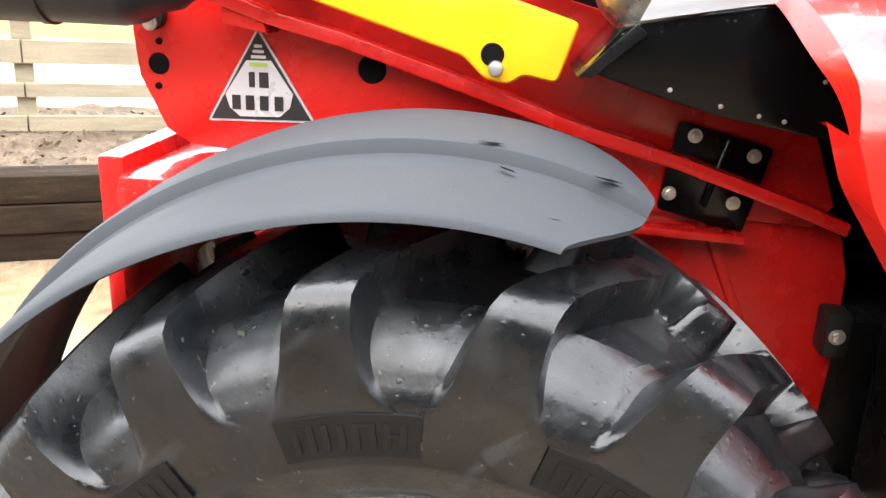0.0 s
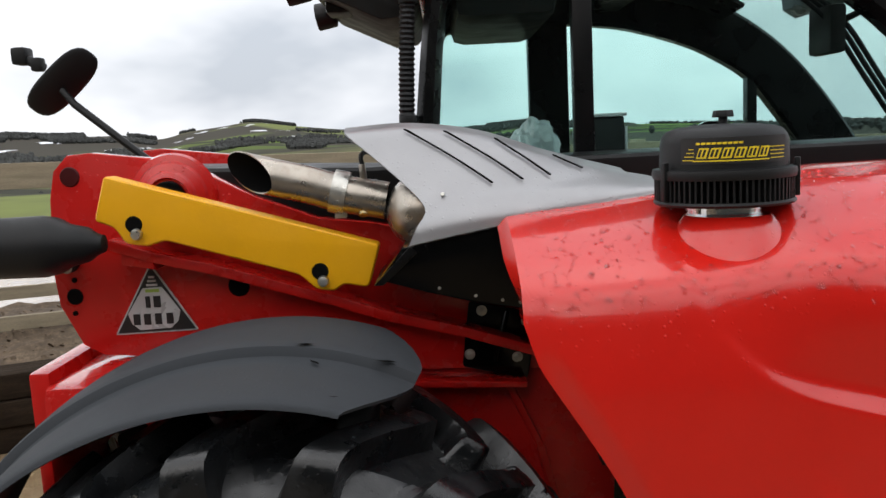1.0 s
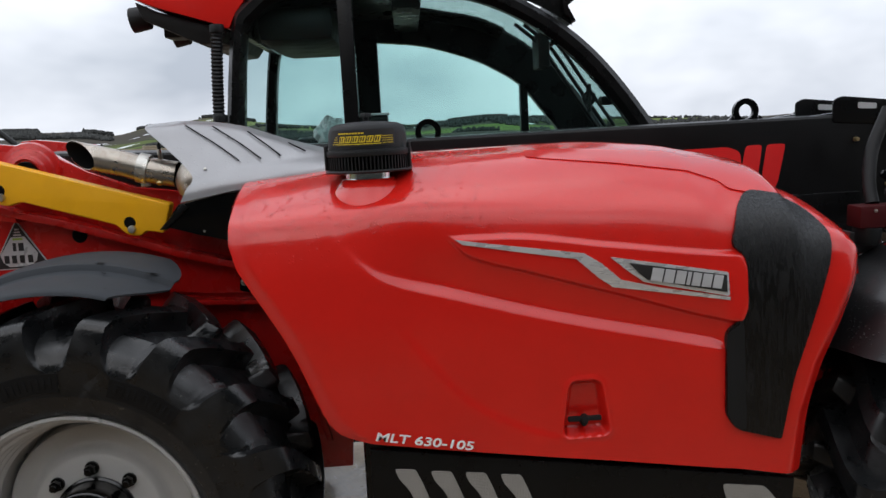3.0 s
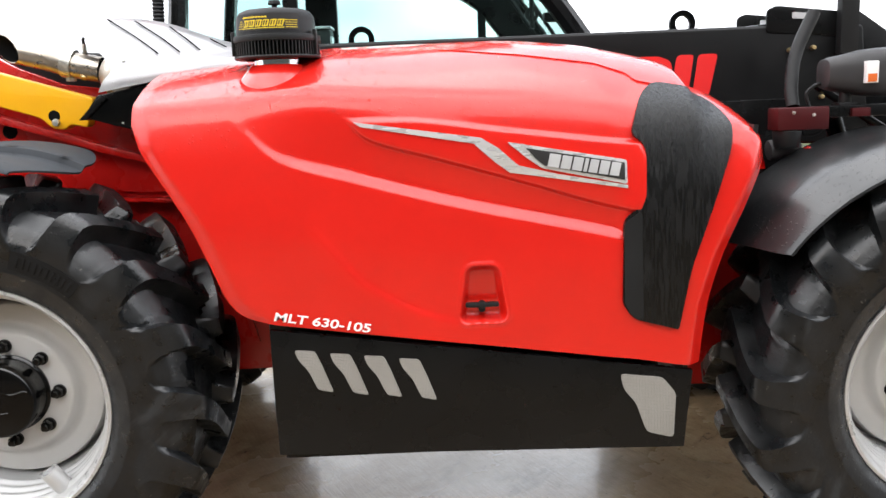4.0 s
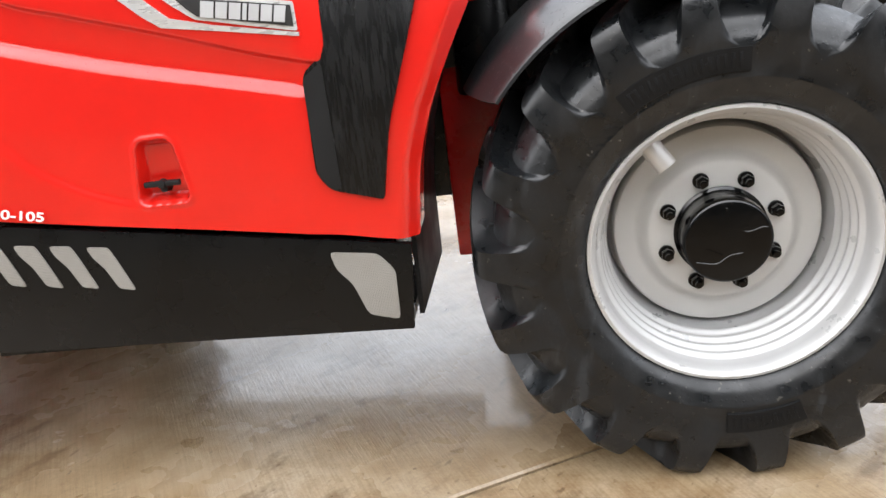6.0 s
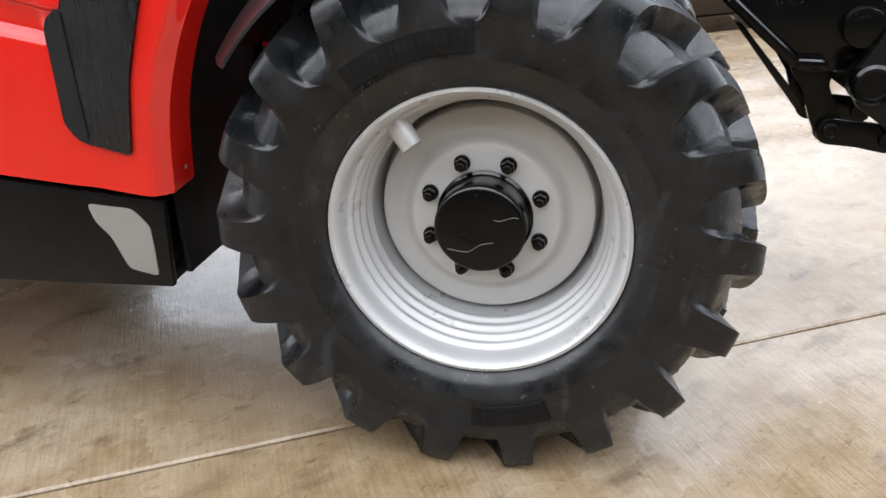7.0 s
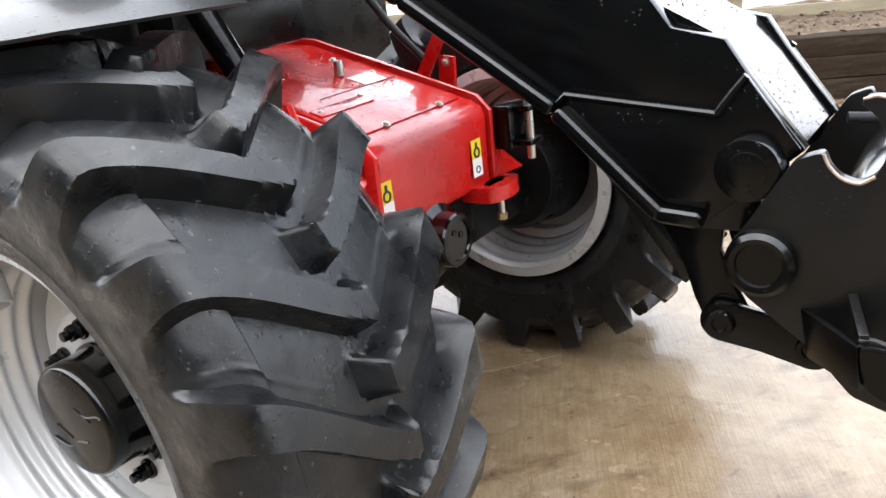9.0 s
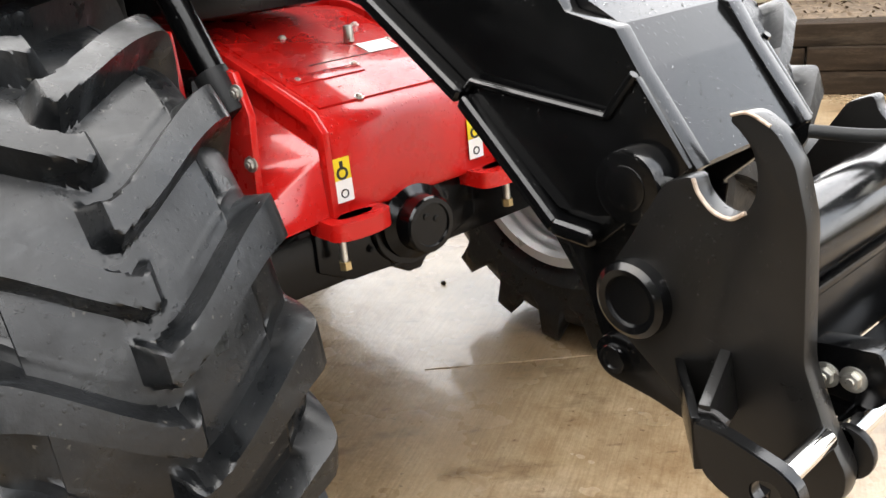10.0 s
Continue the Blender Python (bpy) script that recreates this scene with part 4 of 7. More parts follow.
def sidewall_panel(mid, count, way, rad=0.440):
    """A low moulded panel on the tyre's outer wall, with plain bars in place of its marks."""
    b_ = bmesh.new()
    wide = count * 4.4 + 2.0
    rows2 = []
    for r_, out_ in ((rad - 0.027, 0.2330), (rad - 0.025, 0.2395), (rad + 0.025, 0.2415), (rad + 0.027, 0.2350)):
        rows2.append([(r_ * math.sin(radians(mid - wide / 2 + wide * k / 12)), out_ * way, r_ * math.cos(radians(mid - wide / 2 + wide * k / 12))) for k in range(13)])
    sheet(rows2, 0, b_)
    for i in range(count):
        m_ = Matrix.Rotation(radians(mid + (i - count / 2 + 0.5) * 4.2), 4, "Y") @ Matrix.Translation((0, 0.2411 * way, rad))
        for dx in (-0.0085, 0.0085):
            box(dx - 0.0038, dx + 0.0038, -0.0011, 0.0011, -0.015, 0.015, 0.0006, b_, m_)
        if i % 3 != 1:
            box(-0.008, 0.008, -0.001, 0.001, 0.0095 - 0.012 * (i % 2), 0.0145 - 0.012 * (i % 2), 0.0005, b_, m_)
    return b_


def wheel(x, way, turn, nuts, label):
    """way: -1 right side, 1 left side. Heights along y are those of the right side, mirrored for the left."""
    hold = new("wheel")
    hold.parent = machine
    hold.matrix_basis = Matrix.Translation((x, 0.77 * way, AXLE_Z[x]))
    tagged(hold, label)

    def prof(pairs):
        return [(r, h * way) for r, h in pairs]
    # h counts outward from the wheel's middle
    ridges = [(0.272 + 0.030 * t + 0.0045 * math.cos(2 * math.pi * 4 * t), 0.055 + 0.118 * t) for t in [k / 40 for k in range(41)]]
    outer = [(r + 0.008, h) for r, h in ridges]
    b = lathe(prof([(0.300, -0.215), (0.331, -0.212), (0.334, -0.202), (0.318, -0.190), (0.300, -0.15), (0.290, -0.05), (0.276, 0.02)] + outer
                   + [(0.320, 0.188), (0.326, 0.198), (0.333, 0.205), (0.336, 0.213), (0.333, 0.221), (0.325, 0.223), (0.316, 0.215), (0.310, 0.192)] + ridges[::-1] + [(0.268, 0.03)] + [(0.258 + 0.045 * t + 0.004 * math.cos(2 * math.pi * 4 * t), -0.04 - 0.165 * t) for t in [k / 32 for k in range(33)]]),
              (0, 0, 0), (0, 1, 0), 72, None, True)
    part("rim", b, SILVER, hold, "silver painted steel rim", smooth=50)
    b = lathe(prof([(0.266, -0.03), (0.253, -0.02), (0.253, 0.040), (0.249, 0.048), (0.240, 0.051), (0.206, 0.050), (0.196, 0.053), (0.186, 0.062), (0.176, 0.077), (0.166, 0.082), (0.108, 0.083), (0.10, 0.075), (0.10, 0.06), (0.17, 0.045), (0.235, 0.02), (0.235, -0.03), (0.258, -0.045)]),
              (0, 0, 0), (0, 1, 0), 72, None, True)
    part("disc", b, RIM_DISC, hold, "pale grey wheel disc", smooth=40)
    part("hub_drum", rod((0, -0.23 * way, 0), (0, -0.04 * way, 0), 0.16, 0.20, 40, 0.012), BLACK_SATIN, hold, "black hub drum behind the disc")
    b = lathe(prof([(0.001, 0.02), (0.112, 0.02), (0.112, 0.090), (0.106, 0.094), (0.104, 0.130), (0.1045, 0.133), (0.104, 0.161), (0.100, 0.167), (0.094, 0.169), (0.001, 0.170)]), (0, 0, 0), (0, 1, 0), 48)
    for a in (25, 205):
        box(-0.03, 0.012, 0.1695 * way - 0.002, 0.1695 * way + 0.002, -0.002, 0.002, 0, b, Matrix.Rotation(radians(a), 4, "Y") @ Matrix.Translation((0.03, 0, 0.035)))
    part("hub_cap", b, BLACK_GLOSS, hold, "black round hub cap", smooth=40)
    for line in (((-0.075, -0.045), (-0.03, -0.052), (0.0, -0.035), (0.03, -0.030)), ((0.015, 0.030), (0.045, 0.022), (0.075, 0.030), (0.088, 0.028))):
        part("hub_mark", tube(spline([(x_, 0.1698 * way, z_) for x_, z_ in line], 6), 0.0016, 6), FENDER, hold, "thin raised line on the hub")
    for k in range(8):
        a = radians(nuts + 45 * k)
        p = Vector((0.1375 * math.sin(a), 0.083 * way, 0.1375 * math.cos(a)))
        b = rod(p, p + Vector((0, 0.008 * way, 0)), 0.020, 0.019, 20, 0.002)
        rod(p + Vector((0, 0.007 * way, 0)), p + Vector((0, 0.027 * way, 0)), 0.0165, 0.0160, 6, 0.002, b)
        rod(p + Vector((0, 0.026 * way, 0)), p + Vector((0, 0.040 * way, 0)), 0.0095, 0.0090, 12, 0.001, b)
        part("wheel_nut", b, BLACK_GLOSS, hold, "black wheel nut", smooth=30)
    a = radians(turn)
    out_ = Vector((math.sin(a), 0, math.cos(a)))
    b = lathe([(0.001, 0.0), (0.0255, 0.0), (0.0255, 0.066), (0.0245, 0.068), (0.020, 0.068), (0.019, 0.055), (0.001, 0.055)], out_ * 0.302 + Vector((0, 0.150 * way, 0)), -out_ * 0.93 + Vector((0, 0.22 * way, 0)), 28)
    part("valve_guard", b, SILVER, hold, "silver valve guard tube")
    seat = Matrix.Translation((0, 0.020 * way, 0)) @ Matrix.Rotation(radians(12 if x > 1 else -130), 4, "Y") @ Matrix.Diagonal((0.984, 1.0, 0.984, 1))
    if way not in TYRES:
        TYRES[way] = part("tyre", tyre_shape(way), RUBBER, hold, "wet black lugged tyre with deep bars", smooth=38)
        TYRES[way].matrix_basis = seat
    else:
        tagged(again(TYRES[way], seat, hold), "wet black lugged tyre with deep bars")
    if way < 0:
        for mid, count in ((-27, 8), (160, 5)) if x > 1 else ((-27, 8), (160, 5), (122, 4), (84, 5)):
            panel_ = part("sidewall_panel", sidewall_panel(mid, count, way), PANEL_RUBBER, hold)
            panel_.matrix_basis = seat
            tagged(panel_, "darker moulded panel on the tyre wall", kind="stuff")
    return hold


wheel(AXLE_F, -1, -35, -19, "front wheel with silver rim and black hub")
wheel(AXLE_R, -1, 150, 0, "rear wheel with pale rim and black hub")
wheel(AXLE_F, 1, 60, 10, "far front wheel with silver rim")
wheel(AXLE_R, 1, 60, 10, "far rear wheel with silver rim")


# ---- fenders
def fender(x, a0, a1, ends, profile, label, rad, mat, flat=lambda deg: 1.0):
    """An arched plastic guard over a wheel. profile: across it, (y, drop); rad: its radius by angle; flat: the share of the drop kept, by angle; ends: how far each end is drawn in, by the share across."""
    rows_ = []
    n = 60
    y_in, y_out = profile[0][0], profile[-1][0]
    for i in range(n + 1):
        ring = []
        t = i / n
        for yy, dr in profile:
            f = (yy - y_in) / (y_out - y_in)
            lo, hi = a0 + ends[0](f), a1 + ends[1](f)
            deg = lo + (hi - lo) * t
            a, r_ = radians(deg), rad(deg) + dr * flat(deg)
            ring.append((x + r_ * math.sin(a), yy, AXLE_Z[x] + r_ * math.cos(a)))
        rows_.append(ring)
    return part("fender", sheet(rows_, 0.006), mat, machine, label, smooth=40)


REAR_ACROSS = [(-0.56, -0.022), (-0.566, -0.010), (-0.58, -0.002), (-0.60, 0.0), (-0.64, 0.002), (-0.68, 0.002), (-0.72, 0.0), (-0.76, -0.002), (-0.785, -0.003), (-0.796, -0.006), (-0.801, -0.014), (-0.804, -0.022), (-0.812, -0.026),
               (-0.84, -0.027), (-0.88, -0.029), (-0.92, -0.032), (-0.95, -0.035), (-0.975, -0.039), (-0.988, -0.042), (-0.994, -0.046), (-0.996, -0.052)]
FRONT_ACROSS = [(-0.56, -0.020), (-0.567, -0.008), (-0.59, 0.0), (-0.66, 0.002), (-0.74, 0.002), (-0.82, -0.001), (-0.88, -0.006), (-0.905, -0.010), (-0.925, -0.016), (-0.95, -0.027), (-0.98, -0.041), (-1.005, -0.053), (-1.016, -0.059),
                (-1.021, -0.063), (-1.022, -0.070)]
REAR_RAD = table([-120, -45, -20, -8, 8, 24, 40], [0.712, 0.711, 0.704, 0.701, 0.695, 0.682, 0.66])


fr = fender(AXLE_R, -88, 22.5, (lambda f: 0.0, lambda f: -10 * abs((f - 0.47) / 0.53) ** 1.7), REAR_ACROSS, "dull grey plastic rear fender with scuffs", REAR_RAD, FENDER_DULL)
for x_, y_, long_, turn_ in ((0.258, -0.800, 0.030, 0.5), (0.295, -0.690, 0.010, 0.2), (0.118, -0.790, 0.022, 0.15), (0.140, -0.830, 0.020, -0.85), (0.19, -0.975, 0.010, 0.3)):
    rr = REAR_RAD(math.degrees(math.asin((x_ - AXLE_R) / 0.69))) + 0.001 - (0.027 if y_ < -0.88 else 0.022 if y_ < -0.82 else 0.003)
    a = math.asin((x_ - AXLE_R) / rr)
    long_ *= 1.6
    m_ = Matrix.Translation((AXLE_R, y_, AXLE_Z[AXLE_R])) @ Matrix.Rotation(a, 4, "Y") @ Matrix.Translation((0, 0, rr)) @ Matrix.Rotation(turn_, 4, "Z")
    b = bmesh.new()
    b.faces.new([b.verts.new(p) for p in ((-long_ / 2, 0, 0), (-0.1 * long_, -0.16 * long_, 0), (long_ / 2, -0.03 * long_, 0), (0.15 * long_, 0.12 * long_, 0))])
    bmesh.ops.solidify(b, geom=b.faces[:], thickness=0.001)
    part("scar", joined(None, b, m_), PIT, fr, "dark scuffed slot in the plastic")
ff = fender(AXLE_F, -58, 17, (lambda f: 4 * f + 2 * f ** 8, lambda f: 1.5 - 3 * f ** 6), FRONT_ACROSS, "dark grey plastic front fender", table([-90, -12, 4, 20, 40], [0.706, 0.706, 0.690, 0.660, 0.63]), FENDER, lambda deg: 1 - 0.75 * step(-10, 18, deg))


# rain beads standing on the hood's crown and shoulder
def bead(b_, p, nrm, r):
    side_ = nrm.cross(Vector((0.3, 0.8, 0.5))).normalized()
    other = nrm.cross(side_)
    ring = [b_.verts.new(p + (side_ * math.cos(k * 1.0472) + other * math.sin(k * 1.0472)) * r) for k in range(6)]
    mid = [b_.verts.new(p + (side_ * math.cos(k * 1.0472) + other * math.sin(k * 1.0472)) * r * 0.72 + nrm * r * 0.5) for k in range(6)]
    top_ = b_.verts.new(p + nrm * r * 0.75)
    for k in range(6):
        q = (k + 1) % 6
        b_.faces.new((ring[k], ring[q], mid[q], mid[k])), b_.faces.new((mid[k], mid[q], top_))


def water_material():
    m = bpy.data.materials.new("rain_water")
    m.use_nodes = True
    p = m.node_tree.nodes["Principled BSDF"]
    p.inputs["Base Color"].default_value = (1, 1, 1, 1)
    p.inputs["Roughness"].default_value = 0.02
    p.inputs["IOR"].default_value = 1.36
    p.inputs["Transmission Weight"].default_value = 1.0
    return m


WATER = water_material()
b = bmesh.new()
placed = 0
while placed < 700:
    x = random.uniform(0.52, 1.95)
    d = random.random() ** 1.2 * 1.5 * SHOULDER(x)
    if noise.noise((x * 5, d * 16, 2.0)) < random.uniform(-0.9, 0.1):
        continue
    z = TOP(x) - 0.002 - d
    p = on_hood(x, z, 0.0)
    e = 0.004
    nrm = (on_hood(x + e, z, 0) - p).cross(on_hood(x, z - e, 0) - p).normalized()
    nrm = nrm if nrm.y < 0 else -nrm
    bead(b, p, nrm, random.choice((0.0016, 0.0020, 0.0024, 0.0030)) * random.uniform(0.8, 1.2))
    placed += 1
for i in range(360):
    x = random.uniform(0.52, 1.15)
    z = TOP(x) - 0.004 - random.random() * 1.3 * SHOULDER(x)
    p = on_hood(x, z, 0.0)
    nrm = (on_hood(x + 0.004, z, 0) - p).cross(on_hood(x, z - 0.004, 0) - p).normalized()
    bead(b, p, nrm if nrm.y < 0 else -nrm, random.uniform(0.0024, 0.0046))
beads = part("raindrops", b, WATER, smooth=180)
tagged(beads, "clear raindrops standing on the red hood", "raindrops", kind="stuff")

# ---- rear frame
plate_line = [(-0.518, 1.40), (-0.511, 1.323), (-0.467, 1.23), (-0.424, 1.205), (0.30, 1.135), (0.66, 1.12), (0.69, 1.16), (0.60, 1.38), (0.21, 1.478), (0.084, 1.495), (-0.052, 1.55),
              (-0.138, 1.597), (-0.198, 1.636), (-0.409, 1.664), (-0.459, 1.661), (-0.493, 1.627), (-0.507, 1.565)]
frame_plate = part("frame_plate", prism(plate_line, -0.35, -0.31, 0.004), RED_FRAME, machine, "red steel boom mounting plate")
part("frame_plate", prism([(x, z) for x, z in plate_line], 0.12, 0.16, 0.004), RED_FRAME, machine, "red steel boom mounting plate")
part("chassis_side", prism([(0.18, 1.128), (0.66, 1.175), (0.690, 1.150), (0.722, 1.095), (0.740, 1.030), (0.744, 0.90), (0.738, 0.77), (0.72, 0.50), (0.50, 0.50), (0.42, 0.75)], -0.33, -0.29, 0.004), RED_FRAME, machine, "red chassis side plate")
part("chassis_rib", prism([(0.475, 1.118), (0.505, 1.10), (0.545, 1.004), (0.575, 0.94), (0.66, 0.60), (0.640, 0.60), (0.555, 0.94), (0.528, 1.0), (0.49, 1.085), (0.475, 1.092)], -0.345, -0.33, 0.003), RED_FRAME, machine)
part("chassis_ledge", box(0.16, 0.49, -0.40, -0.33, 1.098, 1.112, 0.003, None, Matrix.Translation((0, 0, 0.15)) @ Matrix.Rotation(radians(2.8), 4, "Y") @ Matrix.Translation((0, 0, -0.128))), RED_FRAME, machine)
LEDGE_LINE = [Vector((x, 0, z - 0.020)) for x, z in ((-0.36, 1.475), (-0.261, 1.441), (-0.142, 1.411), (0.113, 1.330), (0.224, 1.291), (0.407, 1.242), (0.542, 1.198), (0.64, 1.165), (0.69, 1.146))]
b = prism([(p.x, p.z) for p in LEDGE_LINE] + [(p.x + 0.004, p.z + 0.022) for p in reversed(LEDGE_LINE)], -0.425, -0.35, 0.003)
part("welded_rail", b, RED_FRAME, frame_plate, "red welded reinforcing rail")
part("rail_tab", prism([(-0.335, 1.46), (-0.27, 1.435), (-0.26, 1.405), (-0.335, 1.42)], -0.42, -0.35, 0.004), RED_FRAME, frame_plate)
part("pivot_boss", lathe([(0.001, 0), (0.098, 0), (0.094, 0.012), (0.080, 0.016), (0.076, 0.026), (0.060, 0.032), (0.056, 0.042), (0.046, 0.046), (0.042, 0.038), (0.001, 0.038)], (-0.228, -0.35, 1.557), (0, -1, 0), 56), RED_FRAME, frame_plate, "red stepped pivot boss")
part("pivot_pin", rod((-0.228, -0.38, 1.557), (-0.228, -0.396, 1.557), 0.040, 0.038, 32, 0.003), BLACK_GLOSS, frame_plate, "black pivot pin end")
for x, z, r in ((-0.457, 1.613, 0.022), (-0.102, 1.35, 0.024), (-0.475, 1.343, 0.0185), (-0.472, 1.381, 0.006), (-0.478, 1.305, 0.006)):
    # discs on the uncut plate, with the holes' shade painted as dark colour
    m_ = RED_DARK if r == 0.022 else PIT
    part("hole", lathe([(0.001, 0.0035), (r * 0.9, 0.0035), (r, 0.0005), (r * 1.02, 0.0)], (x, -0.35, z), (0, -1, 0), 28), m_, frame_plate, "dark disc for a round hole, shade in its colour")
part("hose_port", rod((-0.478, -0.352, 1.425), (-0.478, -0.37, 1.425), 0.026, 0.024, 24, 0.004), BLACK_PLASTIC, frame_plate)
part("bolt", hexbolt((-0.478, -0.37, 1.412), (0, -1, 0), 0.009, 0.007), BOLT, frame_plate)

# triangular registration plate, its marks as plain bars
tri = [(-0.297, 1.412), (-0.391, 1.250), (-0.200, 1.254)]
tp = part("triangle_plate", prism(rounded(tri, 0.006, 2), -0.3535, -0.350), PLATE, frame_plate, "triangular silver and black marker plate")


def inset(line, f):
    cx, cz = sum(p[0] for p in line) / len(line), sum(p[1] for p in line) / len(line)
    return [(cx + (x - cx) * f, cz + (z - cz) * f) for x, z in line]


part("plate_border", prism(inset(tri, 0.93), -0.3550, -0.3530), INK, tp)
part("plate_face", prism([(-0.318, 1.356), (-0.275, 1.357), (-0.238, 1.302), (-0.244, 1.278), (-0.262, 1.262), (-0.332, 1.260), (-0.350, 1.275), (-0.357, 1.298)], -0.3562, -0.3548), PLATE, tp)
part("plate_band", box(-0.312, -0.281, -0.3575, -0.356, 1.346, 1.353), LIME, tp)
for i in range(3):
    part("plate_mark", box(-0.309 + i * 0.003, -0.284 - i * 0.003, -0.3570, -0.3548, 1.360 + 0.009 * i, 1.365 + 0.009 * i), PLATE, tp)
for x0, x1, z0, z1 in ((-0.314, -0.304, 1.311, 1.337), (-0.296, -0.280, 1.311, 1.337), (-0.345, -0.330, 1.272, 1.297), (-0.321, -0.306, 1.272, 1.297), (-0.296, -0.281, 1.272, 1.297), (-0.270, -0.255, 1.272, 1.297)):
    part("plate_bar", box(x0, x1, -0.3578, -0.356, z0, z1), INK, tp, "plain dark bar")

# yellow safety prop stowed on the frame
ypts = [(-0.331, 1.616), (-0.359, 1.523), (-0.319, 1.507), (-0.298, 1.472), (-0.254, 1.464), (-0.215, 1.475), (0.06, 1.389), (0.094, 1.356), (0.132, 1.350), (0.152, 1.365), (0.204, 1.355), (0.232, 1.445)]
yb = part("safety_prop", prism(rounded(ypts, 0.010, 3), -0.478, -0.425, 0.010, segments=3), YELLOW, machine, "yellow steel safety prop stowed on the frame")
for x, z in ((-0.277, 1.512), (0.104, 1.394)):
    # flat disc on the prop; the hole's shade is painted by PIT
    part("pin_hole", lathe([(0.001, 0.003), (0.0165, 0.003), (0.018, 0.0), (0.0185, -0.001)], (x, -0.478, z), (0, -1, 0), 24), PIT, yb, "dark disc for a pin hole, shade in its colour")
    b = rod((x + 0.006, -0.478, z - 0.020), (x + 0.006, -0.492, z - 0.020), 0.0125, 0.011, 20, 0.003)
    part("pin_head", b, BOLT, yb, "zinc pin head")

# red ballast box and stays at the tail
part("tail_box", box(-0.475, -0.30, -0.56, -0.20, 0.72, 1.195, 0.03), RED_FRAME, machine, "red steel tail box")
part("tail_flange", box(-0.515, -0.47, -0.52, 0.3, 0.80, 1.215, 0.01), RED_FRAME, machine)
part("tail_block", box(-0.50, 0.40, -0.295, 0.90, 0.45, 1.17, 0.04), RED_FRAME, machine, "red chassis block")
part("arch_stay", tube([Vector(p) for p in ((-0.40, -0.60, 0.95), (-0.25, -0.56, 1.10), (-0.10, -0.50, 1.18))], 0.014, 10), RED_FRAME, machine)
b = lathe([(0.001, -0.42), (0.058, -0.42), (0.064, -0.40), (0.064, -0.235), (0.067, -0.234), (0.067, -0.222), (0.063, -0.22), (0.064, -0.11), (0.058, -0.08), (0.044, -0.055), (0.036, -0.02), (0.024, -0.004), (0.018, 0.012), (0.001, 0.016)],
          (-0.345, -0.50, 1.478), (1, 0.0, 0.0), 32)
part("rear_lamp_housing", b, BLACK_PLASTIC, machine, "black tapered plastic lamp housing at the tail")

# ---- exhaust and heat shield
pts = spline([(0.02, -0.44, 1.592), (0.09, -0.435, 1.573), (0.155, -0.43, 1.552), (0.25, -0.43, 1.532)], 8)


def cut_pipe(rr, back):
    b_ = bmesh.new()
    rings_ = []
    for i, p in enumerate(pts):
        d_ = (pts[min(i + 1, len(pts) - 1)] - pts[max(i - 1, 0)]).normalized()
        side_ = Vector((0, 1, 0))
        top_ = d_.cross(side_)
        ring = []
        for k in range(32):
            a_ = 2 * math.pi * k / 32
            q = p + side_ * math.cos(a_) * rr + top_ * math.sin(a_) * rr
            if i == 0:
                q -= d_ * (0.115 * (0.5 + 0.5 * math.cos(a_ - 0.35)) - back)
            ring.append(b_.verts.new(q))
        rings_.append(ring)
    for a_, c_ in zip(rings_, rings_[1:]):
        for k in range(32):
            b_.faces.new((a_[k], a_[(k + 1) % 32], c_[(k + 1) % 32], c_[k]))
    return b_, rings_


b, r_out = cut_pipe(0.040, 0.0)
b2, r_in = cut_pipe(0.0375, 0.0)
rim_a, rim_b = [v.co.copy() for v in r_out[0]], [v.co.copy() for v in r_in[0]]
sheet([rim_a + rim_a[:1], rim_b + rim_b[:1]], 0, b)
exhaust = part("exhaust_pipe", b, STEEL, machine, "heat-stained steel exhaust pipe with slanted mouth")
# inner wall of the pipe, its darkness painted in rather than cast
part("pipe_bore", b2, PIT, exhaust, "black pipe bore, shade put into its colour")
d = Vector((0.96, 0.02, -0.26)).normalized()
c0 = Vector((0.150, -0.43, 1.555))
b = lathe([(0.0395, -0.016), (0.0465, -0.016), (0.0465, 0.016), (0.0395, 0.016)], c0, d, 32, None, True)
box(-0.012, 0.012, -0.010, -0.004, -0.055, -0.030, 0.001, b, Matrix.Translation(c0))
box(-0.012, 0.012, 0.006, 0.012, -0.055, -0.030, 0.001, b, Matrix.Translation(c0))
for a_ in range(0, 360, 40):
    rod(c0 + Vector((0, math.cos(radians(a_)) * 0.046, math.sin(radians(a_)) * 0.046)), c0 + Vector((0, math.cos(radians(a_)) * 0.0485, math.sin(radians(a_)) * 0.0485)), 0.003, 0.003, 8, 0, b)
part("pipe_clamp", b, BOLT, exhaust, "steel band clamp")
part("bolt", hexbolt(c0 + Vector((0, -0.011, -0.045)), (0, -1, 0), 0.006, 0.006), BOLT, exhaust)
b = rod((0.205, -0.43, 1.560), (0.203, -0.43, 1.578), 0.013, 0.013, 6, 0.001)
rod((0.203, -0.43, 1.578), (0.201, -0.43, 1.612), 0.008, 0.007, 14, 0.001, b)
part("sensor", b, STEEL, exhaust, "steel exhaust sensor")
part("sensor_lead", tube(spline([(0.201, -0.43, 1.610), (0.20, -0.425, 1.63), (0.215, -0.40, 1.635), (0.27, -0.36, 1.61)], 8), 0.005, 10), BLACK_PLASTIC, exhaust)
part("drain_boss", rod((0.20, -0.445, 1.52), (0.20, -0.455, 1.505), 0.012, 0.010, 14, 0.002), BRASS, exhaust)
b = bmesh.new()
